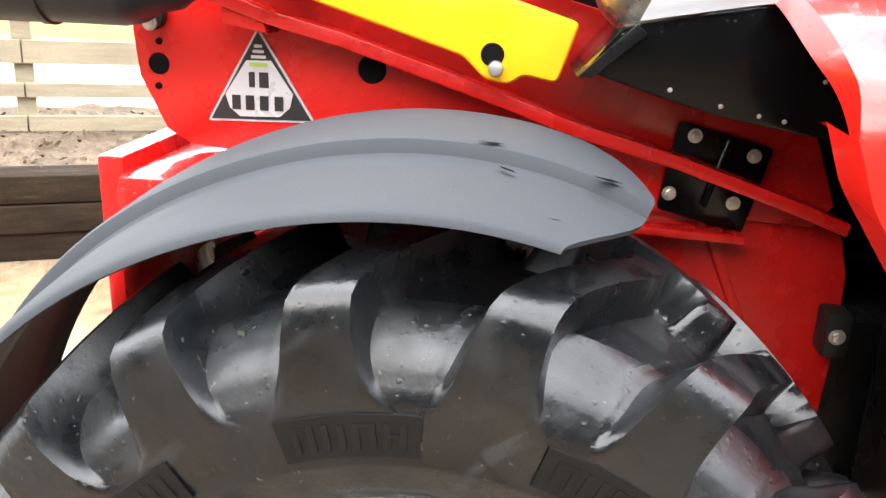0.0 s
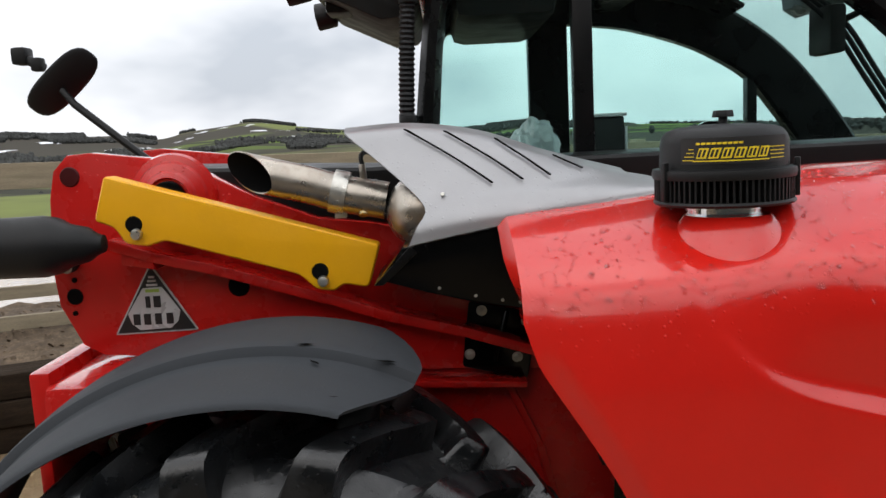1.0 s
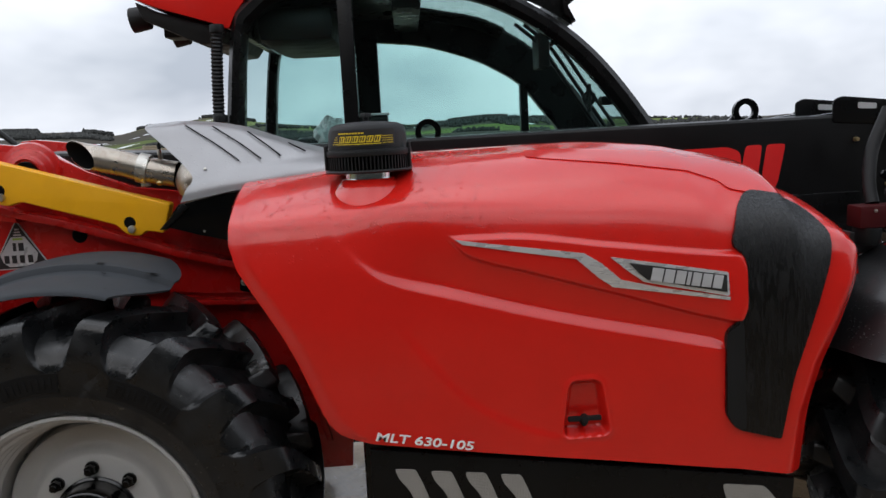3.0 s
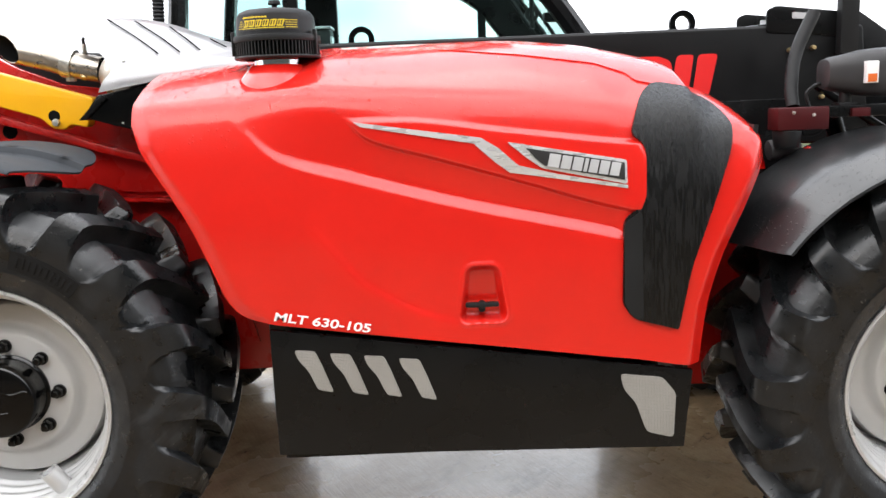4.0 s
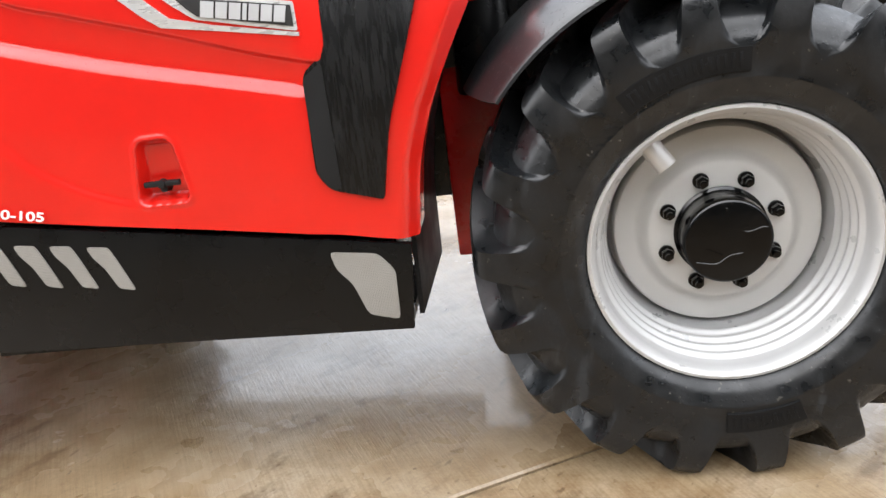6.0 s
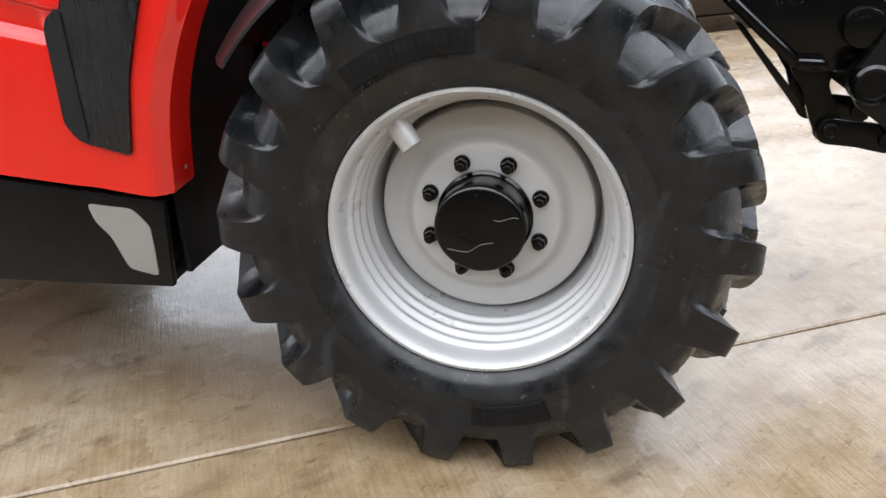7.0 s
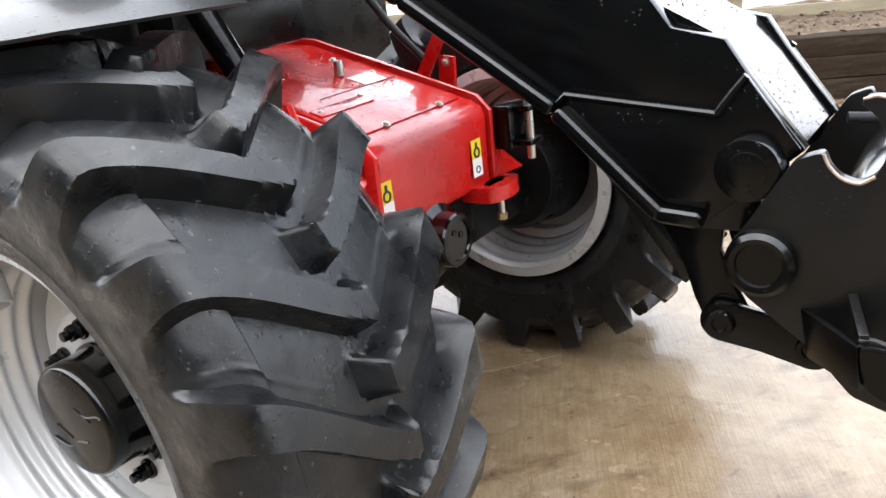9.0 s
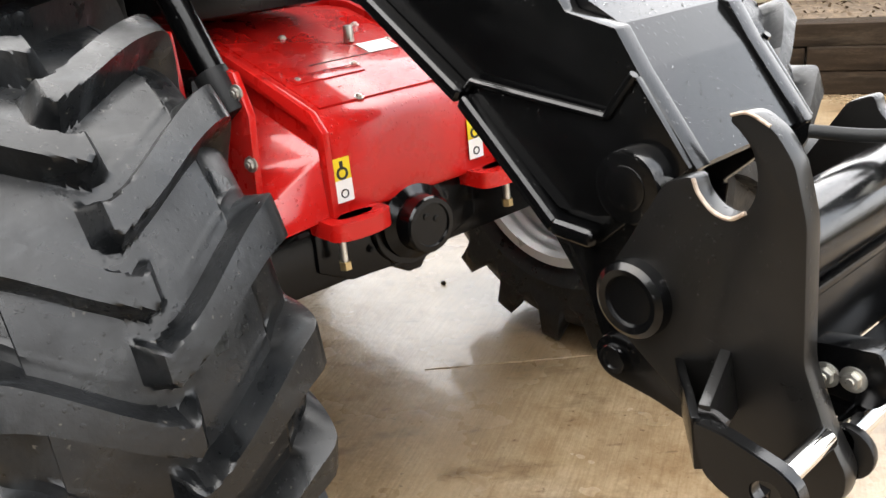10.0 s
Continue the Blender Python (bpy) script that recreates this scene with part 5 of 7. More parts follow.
bmesh.ops.create_uvsphere(b, u_segments=32, v_segments=18, radius=1.0, matrix=Matrix.Translation((0.335, -0.44, 1.508)) @ Matrix.Diagonal((0.088, 0.088, 0.082, 1)))
part("silencer", b, STEEL, exhaust, "rounded stained steel silencer end")

SH_ROWS = [[(0.300, -0.612, 1.457), (0.40, -0.605, 1.474), (0.50, -0.600, 1.490), (0.66, -0.595, 1.515), (0.80, -0.59, 1.535)],
           [(0.316, -0.606, 1.490), (0.405, -0.601, 1.503), (0.51, -0.596, 1.514), (0.66, -0.588, 1.532), (0.80, -0.58, 1.545)],
           [(0.334, -0.582, 1.524), (0.415, -0.578, 1.536), (0.52, -0.570, 1.544), (0.66, -0.560, 1.550), (0.80, -0.55, 1.552)],
           [(0.300, -0.548, 1.566), (0.41, -0.552, 1.566), (0.53, -0.540, 1.566), (0.66, -0.515, 1.566), (0.80, -0.50, 1.559)],
           [(0.235, -0.507, 1.625), (0.36, -0.505, 1.624), (0.50, -0.498, 1.612), (0.64, -0.480, 1.586), (0.78, -0.46, 1.564)],
           [(0.176, -0.462, 1.674), (0.31, -0.458, 1.676), (0.46, -0.455, 1.655), (0.61, -0.447, 1.606), (0.76, -0.43, 1.568)],
           [(0.166, -0.390, 1.690), (0.30, -0.390, 1.694), (0.45, -0.385, 1.672), (0.60, -0.380, 1.620), (0.76, -0.37, 1.574)]]
fine = [spline(r, 8) for r in SH_ROWS]
cols = [spline([row[k] for row in fine], 6) for k in range(len(fine[0]))]
shield = part("heat_shield", sheet(cols, 0.003), SHEET, machine, "folded silver sheet metal heat shield with slits", smooth=55)


def on_shield(u, v, off):
    """A point of the shield: u along it, v up it, from 0 to 1."""
    i, j = min(len(cols) - 2, int(u * (len(cols) - 1))), min(len(cols[0]) - 2, int(v * (len(cols[0]) - 1)))
    fu, fv = u * (len(cols) - 1) - i, v * (len(cols[0]) - 1) - j
    a, c = cols[i][j].lerp(cols[i + 1][j], fu), cols[i][j + 1].lerp(cols[i + 1][j + 1], fu)
    nrm = (cols[i + 1][j] - cols[i][j]).cross(cols[i][j + 1] - cols[i][j]).normalized()
    nrm = nrm if nrm.y < 0 else -nrm
    return a.lerp(c, fv) + nrm * off


for u0, v0, u1, v1 in ((0.225, 0.83, 0.372, 0.49), (0.365, 0.83, 0.500, 0.505), (0.535, 0.825, 0.615, 0.53), (0.735, 0.82, 0.770, 0.63)):
    left, right = [], []
    for k in range(17):
        t = k / 16
        u, v = u0 + (u1 - u0) * t, v0 + (v1 - v0) * t
        left.append(on_shield(u - 0.0042, v, 0.0065)), right.append(on_shield(u + 0.0042, v, 0.0065))
    # the sheet isn't cut: a black strip paints the slit's shade
    part("slit", sheet([left, right], 0.003), PIT, shield, "dark strip laid on as a slit, shade in its colour")
for u, v in ((0.13, 0.42),):
    p = on_shield(u, v, 0.003)
    part("rivet", rod(p, p + Vector((-0.1, -0.9, 0.4)).normalized() * 0.004, 0.005, 0.004, 12, 0.001), BOLT, shield)
part("shield_side", prism([(0.285, 1.450), (0.80, 1.535), (0.80, 1.29), (0.56, 1.310), (0.43, 1.332), (0.333, 1.357), (0.235, 1.387)], -0.583, -0.36, 0.004), BLACK_GLOSS, machine, "black engine side panel below the heat shield")
for x, z in ((0.354, 1.366), (0.425, 1.347), (0.478, 1.336), (0.513, 1.330), (0.558, 1.386)):
    part("bolt", hexbolt((x, -0.583, z), (0, -1, 0), 0.0024, 0.002), BOLT, machine)
part("panel_fin", prism([(0.300, 1.452), (0.225, 1.378), (0.245, 1.378), (0.315, 1.440)], -0.592, -0.40, 0.002), BLACK_SATIN, machine)
hb = part("hinge_plate", prism(rounded([(0.415, 1.292), (0.574, 1.254), (0.541, 1.104), (0.394, 1.140)], 0.008, 2), -0.362, -0.35, 0.002), BLACK_GLOSS, frame_plate, "black bolted hinge plate")
for x, z in ((0.443, 1.268), (0.543, 1.239), (0.412, 1.168), (0.520, 1.157)):
    part("bolt", hexbolt((x, -0.362, z), (0, -1, 0), 0.0085, 0.008), BOLT, hb)
part("knuckle", rod((0.470, -0.366, 1.150), (0.500, -0.366, 1.265), 0.006, 0.006, 12, 0.001), BLACK_GLOSS, hb)
part("rubber_stop", box(0.700, 0.745, -0.39, -0.33, 0.895, 0.98, 0.012), BLACK_PLASTIC, machine)
part("bolt", hexbolt((0.720, -0.39, 0.938), (0, -1, 0), 0.010, 0.008), BOLT, machine)

# ---- air intake pre-cleaner on the hood
PC = Vector((0.860, -0.745, 0))
pre = part("precleaner", lathe([(0.001, 1.662), (0.05, 1.660), (0.085, 1.655), (0.096, 1.650), (0.1035, 1.641), (0.1065, 1.630), (0.108, 1.588), (0.119, 1.586), (0.121, 1.578), (0.119, 1.570), (0.001, 1.570)], PC, (0, 0, 1), 64), BLACK_PLASTIC, machine, "black plastic air pre-cleaner with finned skirt")
part("inner_drum", rod(PC + Vector((0, 0, 1.530)), PC + Vector((0, 0, 1.572)), 0.098, 0.098, 48), PIT, pre)
b = lathe([(0.090, 1.525), (0.116, 1.525), (0.119, 1.529), (0.117, 1.533), (0.090, 1.533)], PC, (0, 0, 1), 64, None, True)
part("skirt_ring", b, BLACK_PLASTIC, pre)
fin = None
for k in range(72):
    a = 2 * math.pi * k / 72
    m = Matrix.Translation(PC) @ Matrix.Rotation(a, 4, "Z")
    if fin is None:
        fin = part("fin", box(0.100, 0.1165, -0.0017, 0.0017, 1.532, 1.572), BLACK_PLASTIC, pre)
        fin.matrix_basis = m
    else:
        again(fin, m)
b = rod(PC + Vector((0, 0, 1.655)), PC + Vector((0, 0, 1.672)), 0.008, 0.008, 12)
rod(PC + Vector((0, 0, 1.672)), PC + Vector((0, 0, 1.684)), 0.019, 0.017, 6, 0.002, b)
part("knob", b, BLACK_PLASTIC, pre, "black wing knob")
part("neck", rod(PC + Vector((0, 0, 1.44)), PC + Vector((0, 0, 1.53)), 0.060, 0.060, 40), RED, pre, "red neck of the hood")
part("hose_clip", lathe([(0.061, 1.508), (0.066, 1.508), (0.066, 1.523), (0.061, 1.523)], PC, (0, 0, 1), 48, None, True), CHROME, pre, "steel hose clip")
part("neck_cone", lathe([(0.150, 1.40), (0.128, 1.440), (0.108, 1.468), (0.086, 1.492), (0.072, 1.508), (0.050, 1.508), (0.050, 1.40)], PC + Vector((0, -0.022, 0)), (0, 0, 1), 56, None, True), RED, pre, "red cone of the hood under the pre-cleaner")
for a in (200, 340):
    p = PC + Vector((0.119 * math.cos(radians(a)), 0.119 * math.sin(radians(a)), 0))
    part("clip", box(-0.005, 0.005, -0.005, 0.005, 1.535, 1.60, 0.002, None, Matrix.Translation(p) @ Matrix.Rotation(radians(a), 4, "Z")), BLACK_PLASTIC, pre)


def round_label(a0, a1, z0, z1, r, mat, name, slant=0.0):
    n = 14
    row0, row1 = [], []
    for k in range(n + 1):
        a = radians(a0 + (a1 - a0) * k / n)
        row0.append(PC + Vector((r * math.cos(a), r * math.sin(a), z0)))
        a += radians(slant)
        row1.append(PC + Vector((r * math.cos(a), r * math.sin(a), z1)))
    return part(name, sheet([row0, row1], 0.0008), mat, pre)


round_label(214, 314, 1.597, 1.640, 0.1092, INK, "label_field")
round_label(226, 292, 1.6015, 1.6035, 0.1098, YELLOW_INK, "label_bar")
for k in range(6):
    a = 229 + k * 10.4
    round_label(a, a + 8.4, 1.6065, 1.6235, 0.1098, YELLOW_INK, "label_bar", 3.0)
    round_label(a + 1.4, a + 7.0, 1.6090, 1.6210, 0.1101, INK, "label_bar", 2.2)
    round_label(a + 3.6, a + 4.9, 1.6085, 1.6215, 0.1103, YELLOW_INK, "label_bar", 2.2)
for k in range(4):
    round_label(294 - k * 0.6, 311, 1.603 + k * 0.006, 1.6043 + k * 0.006, 0.1098, YELLOW_INK, "label_bar")
    round_label(216 + k * 2.0, 227, 1.603 + k * 0.006, 1.6043 + k * 0.006, 0.1098, YELLOW_INK, "label_bar")
for k in range(9):
    round_label(229 + k * 4.4, 232.4 + k * 4.4, 1.6290, 1.6325, 0.1098, YELLOW_INK, "label_bar", 0.5)

# ---- rear mirror on its arm
mir = part("mirror_arm", tube([Vector(p) for p in ((-0.30, -0.10, 1.58), (-0.40, -0.09, 1.662), (-0.565, -0.034, 1.787), (-0.60, -0.02, 1.825))], 0.010, 12), BLACK_SATIN, machine, "black mirror arm")
b = bmesh.new()
bmesh.ops.create_uvsphere(b, u_segments=32, v_segments=16, radius=1.0)
for v in b.verts:
    x, y, z = v.co
    k = 1 / max(1e-6, (abs(x) ** 3 + abs(z) ** 3) ** (1 / 3)) * math.hypot(x, z) if math.hypot(x, z) > 1e-6 else 1
    v.co = Vector((x * k, y, z * k))
bmesh.ops.transform(b, matrix=Matrix.Translation((-0.605, 0.0, 1.848)) @ Matrix.Rotation(radians(-42), 4, "Y") @ Matrix.Rotation(radians(42), 4, "X") @ Matrix.Diagonal((0.108, 0.016, 0.050, 1)), verts=b.verts)
part("mirror_housing", b, BLACK_PLASTIC, mir, "black convex mirror housing")
b = box(-0.72, -0.68, -0.03, 0.02, 1.895, 1.94, 0.01)
rod((-0.69, -0.01, 1.91), (-0.64, -0.02, 1.885), 0.013, 0.012, 14, 0.002, b)
box(-0.665, -0.635, -0.045, -0.015, 1.875, 1.91, 0.008, b)
part("mirror_clamp", b, BLACK_PLASTIC, mir, "black ball clamp")

# ---- boom
BY0, BY1 = -0.245, 0.06
b = bmesh.new()
prism([(-0.30, 1.50), (-0.30, 1.62), (0.20, 1.598), (2.62, 1.606), (2.76, 1.60), (2.80, 1.18), (2.60, 1.20), (0.20, 1.30), (-0.25, 1.42)], BY0, BY1, 0.02, b, segments=3)
boom = part("boom", b, BOOM_BLACK, machine, "black painted telescopic boom, lowered")
NECK = [(2.30, 1.49), (2.61, 1.383), (2.965, 1.148), (3.272, 0.938), (3.462, 0.755), (3.540, 0.750), (3.60, 0.80), (3.70, 0.885), (3.610, 1.006), (3.575, 1.060), (3.490, 1.081), (3.455, 1.130), (3.36, 1.22), (2.76, 1.64), (2.30, 1.60)]
NY = -0.220
for y0, y1, out in ((NY, NY + 0.033, -1), (BY1 - 0.01, BY1 + 0.025, 1)):
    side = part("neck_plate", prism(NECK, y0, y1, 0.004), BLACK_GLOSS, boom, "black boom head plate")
    yo = y0 if out < 0 else y1
    b = bmesh.new()
    foot = [(2.59, 1.390), (2.965, 1.148), (3.272, 0.938), (3.462, 0.755), (3.545, 0.748)]
    for p, q in zip(foot, foot[1:]):
        d_ = Vector((q[0] - p[0], q[1] - p[1])).normalized()
        nrm = Vector((-d_.y, d_.x)) * 0.030
        prism([p, q, (q[0] + nrm.x, q[1] + nrm.y), (p[0] + nrm.x, p[1] + nrm.y)], yo + 0.032 * out, yo - 0.004 * out, 0.013, b, segments=3)
    part("edge_flange", b, BLACK_GLOSS, boom, "rounded lower flange of the boom head")
    part("doubler_plate", prism([(3.292, 0.946), (3.305, 0.972), (3.565, 0.940), (3.614, 1.000), (3.695, 0.888), (3.60, 0.81), (3.535, 0.790), (3.468, 0.795)], yo + 0.010 * out, yo - 0.003 * out, 0.003), BLACK_GLOSS, boom, "welded doubler plate")
    b = tube([Vector((x, yo + 0.013 * out, z)) for x, z in ((3.288, 0.962), (3.302, 0.976), (3.43, 0.960), (3.566, 0.944))], 0.0065, 8)
    tube([Vector((x, yo + 0.013 * out, z)) for x, z in ((3.566, 0.944), (3.59, 0.975), (3.614, 1.004))], 0.0065, 8, b)
    part("weld_bead", b, BLACK_GLOSS, boom)
    part("pin_boss", rod((3.622, yo + 0.048 * out, 0.860), (3.622, yo - 0.01 * out, 0.860), 0.052, 0.054, 40, 0.006), BLACK_GLOSS, boom, "black pivot boss")
    part("pin", rod((3.622, yo + 0.050 * out, 0.860), (3.622, yo + 0.01 * out, 0.860), 0.032, 0.036, 28, 0.003), BLACK_GLOSS, boom)
part("neck_cover", prism([(3.40, 1.160), (3.452, 1.120), (3.560, 1.060), (3.604, 1.003), (3.690, 0.884), (3.668, 0.866), (3.575, 0.985), (3.52, 1.035), (3.40, 1.11)], NY + 0.034, BY1 - 0.011), BLACK_GLOSS, boom, "wet black cover plate between the boom head plates", smooth=None)
part("neck_top", prism([(2.74, 1.63), (3.34, 1.222), (3.40, 1.160), (3.38, 1.13), (2.74, 1.56)], NY + 0.034, BY1 - 0.011), BLACK_GLOSS, boom, smooth=None)
part("neck_end", prism([(3.47, 0.80), (3.50, 0.74), (3.60, 0.74), (3.66, 0.82), (3.66, 0.88), (3.58, 0.88)], NY + 0.004, NY + 0.030, 0.003), BLACK_GLOSS, boom)
part("neck_floor", prism([(2.62, 1.385), (2.97, 1.150), (3.28, 0.940), (3.45, 0.79), (3.46, 0.80), (3.29, 0.955), (2.98, 1.165), (2.62, 1.40)], NY + 0.034, BY1 - 0.011, 0.0), BLACK_SATIN, boom)
# plain red shapes of the boom's lettering
for line in ([(1.70, 1.512), (2.06, 1.516), (2.10, 1.50), (2.108, 1.47), (2.098, 1.43), (2.05, 1.40), (1.70, 1.38)], [(2.123, 1.517), (2.180, 1.518), (2.158, 1.355), (2.118, 1.375), (2.106, 1.42)],
             [(2.196, 1.518), (2.262, 1.518), (2.235, 1.385), (2.215, 1.356), (2.172, 1.353)], [(1.10, 1.515), (1.30, 1.514), (1.29, 1.36), (1.10, 1.36)], [(1.33, 1.514), (1.50, 1.513), (1.48, 1.36), (1.32, 1.36)], [(1.53, 1.513), (1.67, 1.512), (1.65, 1.37), (1.52, 1.36)]):
    part("boom_mark", prism(rounded(line, 0.012, 2), BY0 - 0.0022, BY0 + 0.001), RED_INK, boom, "plain red painted shape on the boom")
for x, z in ((2.185, 1.588), (1.045, 1.574)):
    b = lathe([(0.026, -0.009), (0.046, -0.009), (0.046, 0.009), (0.026, 0.009)], (x, -0.09, z + 0.045), (0, 1, 0), 32, None, True)
    prism([(x - 0.085, z - 0.005), (x + 0.085, z - 0.005), (x + 0.05, z + 0.03), (x + 0.03, z + 0.012), (x - 0.03, z + 0.012), (x - 0.05, z + 0.03)], -0.099, -0.081, 0.002, b)
    part("lifting_eye", b, BLACK_GLOSS, boom, "black ring-shaped lifting eye")
for y in (-0.245, 0.03):
    b = bmesh.new()
    x0 = 2.425
    prism(rounded([(x0, 1.58), (x0, 1.655), (x0 + 0.03, 1.668), (2.70, 1.640), (2.70, 1.56)], 0.012, 3), y - 0.004, y + 0.006, 0.002, b)
    ear = part("hose_bracket", b, BLACK_SATIN, boom, "black slotted hose bracket")
    # solid pale inlay: the brightness seen through the slot is put into its colour
    part("slot", prism(rounded([(2.51, 1.645), (2.575, 1.639), (2.575, 1.62), (2.51, 1.624)], 0.005, 2), y - 0.0055, y + 0.0075), PLATE, ear)
for x, z in ((2.505, 1.52), (2.585, 1.525), (2.62, 1.36)):
    part("grease_fitting", rod((x, BY0, z), (x, BY0 - 0.018, z), 0.009, 0.007, 12, 0.002), BRASS, boom)
part("hose_guard", prism([(2.66, 1.50), (2.66, 1.95), (2.72, 1.95), (2.72, 1.50)], -0.29, -0.25, 0.004), BLACK_PLASTIC, boom)

# ---- carriage at the end of the boom
CP = [(3.736, 0.900), (3.696, 0.886), (3.640, 0.800), (3.600, 0.740), (3.596, 0.715), (3.603, 0.690), (3.625, 0.655), (3.728, 0.575), (3.790, 0.502), (3.855, 0.480), (3.920, 0.495), (3.940, 0.537), (3.942, 0.568), (3.912, 0.621),
      (3.884, 0.692), (3.878, 0.865), (3.861, 0.931), (3.838, 0.964), (3.810, 0.982), (3.788, 0.980), (3.782, 0.971), (3.795, 0.960), (3.811, 0.942), (3.819, 0.912), (3.816, 0.884), (3.803, 0.862), (3.784, 0.853), (3.760, 0.859), (3.742, 0.878)]
carr = part("carriage", prism(rounded(CP, 0.012, 3), -0.285, -0.253, 0.003), CARRIAGE_BLACK, machine, "black steel carriage with hooked attachment plates")
part("hook_plate", prism(rounded(CP, 0.012, 3), 0.20, 0.232, 0.003), CARRIAGE_BLACK, carr)
P_ARM, P_END = (3.574, 0.578), (3.722, 0.552)
arm_line = [(3.468, 0.772), (3.464, 0.745), (3.497, 0.690), (3.520, 0.610)] + [(P_ARM[0] + 0.040 * math.cos(radians(a)), P_ARM[1] + 0.040 * math.sin(radians(a))) for a in range(180, 391, 15)] + [(3.585, 0.645), (3.565, 0.700), (3.575, 0.770)]
link_line = [(P_ARM[0] + 0.037 * math.cos(radians(a)), P_ARM[1] + 0.037 * math.sin(radians(a))) for a in range(80, 261, 15)] + [(3.640, 0.532)] + [(P_END[0] + 0.039 * math.cos(radians(a)), P_END[1] + 0.039 * math.sin(radians(a))) for a in range(-100, 81, 15)] + [(3.650, 0.603)]
for y0, y1, y2 in ((-0.214, -0.192, -0.240), (0.040, 0.066, 0.070)):
    link = part("tilt_link", prism(arm_line, y0, y1, 0.003), BLACK_GLOSS, carr, "black tilt link plate")
    part("link_bar", prism(link_line, y2, y2 + 0.020, 0.004), BLACK_GLOSS, link, "black dogbone link bar")
    for p in (P_ARM, P_END):
        part("link_pin", lathe([(0.001, 0.006), (0.012, 0.006), (0.014, 0.010), (0.022, 0.010), (0.024, 0.006), (0.024, -0.03), (0.001, -0.03)], (p[0], y2, p[1]), (0, -1, 0), 28), BLACK_GLOSS, link, "black link pin")
part("tie_bar", prism([(3.322, 0.862), (3.346, 0.852), (3.512, 0.640), (3.490, 0.628)], -0.190, 0.035, 0.003), BLACK_SATIN, carr, "dark plate joining the tilt links")
for x, z, r in ((3.651, 0.718, 0.056),):
    yy = -0.287 if r > 0.04 else -0.250
    part("pivot_pin", lathe([(0.001, 0.014), (r * 0.62, 0.014), (r * 0.66, 0.020), (r * 0.82, 0.022), (r * 0.97, 0.016), (r, 0.0), (r, -0.05), (0.001, -0.05)], (x, yy, z), (0, -1, 0), 36), BLACK_GLOSS, carr, "black pivot pin")


def ring_plate(outline, hole, y0, y1, bev=0.003):
    """An upright plate in x and z with a hole cut through it; the hole has as many points as the outline."""
    m = bmesh.new()
    loops = [[m.verts.new((x, y, z)) for x, z in line] for y in (y0, y1) for line in (outline, hole)]
    n_ = len(outline)
    for k in range(n_):
        q = (k + 1) % n_
        for i, j in ((0, 1), (1, 3), (3, 2), (2, 0)):
            m.faces.new((loops[i][k], loops[i][q], loops[j][q], loops[j][k]))
    bmesh.ops.recalc_face_normals(m, faces=m.faces)
    rim = [e_ for e_ in m.edges if len(e_.link_faces) == 2 and abs(e_.link_faces[0].normal.dot(e_.link_faces[1].normal)) < 0.3]
    bmesh.ops.bevel(m, geom=rim, offset=bev, segments=2, affect="EDGES", clamp_overlap=True)
    return m


def web_plate(a0, a1, drop, thick):
    """A plate standing across between two plates: its upper edge from a0 to a1, hanging down by drop at either end."""
    a0, a1 = Vector(a0), Vector(a1)
    side = Vector((a1.y - a0.y, a0.x - a1.x, 0)).normalized() * thick / 2
    m = bmesh.new()
    near, far = ([m.verts.new(p + side * k) for p in (a0, a1, a1 + Vector((0.005, 0, -drop[1])), a0 + Vector((0.012, 0, -drop[0])))] for k in (1, -1))
    m.faces.new(near), m.faces.new(far[::-1])
    for k in range(4):
        m.faces.new((near[k], near[(k + 1) % 4], far[(k + 1) % 4], far[k]))
    bmesh.ops.recalc_face_normals(m, faces=m.faces)
    bevel(m, 0.002)
    return m


foot = rounded([(3.812, 0.648), (3.852, 0.646), (3.917, 0.630), (3.938, 0.617), (3.946, 0.597), (3.942, 0.576), (3.929, 0.559), (3.908, 0.552), (3.886, 0.555), (3.846, 0.568), (3.826, 0.581), (3.815, 0.615)], 0.007, 2)
at = [math.atan2(z - 0.590, x - 3.905) for x, z in foot]
part("foot_flange", ring_plate(foot, [(3.905 + 0.018 * math.cos(a), 0.590 + 0.018 * math.sin(a)) for a in at], -0.400, -0.380, 0.002), BLACK_GLOSS, carr, "black lower lug with pin hole")
part("foot_tab", prism([(3.852, 0.565), (3.860, 0.520), (3.882, 0.524), (3.886, 0.560)], -0.378, -0.350, 0.002), BLACK_GLOSS, carr)
part("foot_web", web_plate((3.716, -0.284, 0.647), (3.812, -0.392, 0.648), (0.085, 0.070), 0.012), BLACK_GLOSS, carr, "black web joining lug and plate")
part("gusset", web_plate((3.784, -0.284, 0.682), (3.815, -0.380, 0.660), (0.08, 0.06), 0.014), CARRIAGE_BLACK, carr, "small welded gusset")
part("weld_bead", tube(spline([(3.808, -0.380, 0.651), (3.825, -0.374, 0.651), (3.845, -0.379, 0.648)], 5), 0.004, 8), LAMP_GREY, carr, "grey weld bead")
part("lock_pin", rod((3.915, -0.376, 0.610), (3.915, -0.285, 0.610), 0.014, 0.014, 18, 0.002), CHROME, carr, "bright locking pin")
part("cross_tube", rod((3.80, -0.254, 0.792), (3.80, 0.201, 0.792), 0.058, None, 40), BLACK_GLOSS, carr, "wet black cross tube")
part("cross_beam", box(3.735, 3.835, -0.254, 0.201, 0.60, 0.742, 0.012), BLACK_GLOSS, carr, "black box beam under the tube")
part("beam_rib", box(3.836, 3.850, -0.254, 0.201, 0.735, 0.748, 0.003), BLACK_GLOSS, carr)
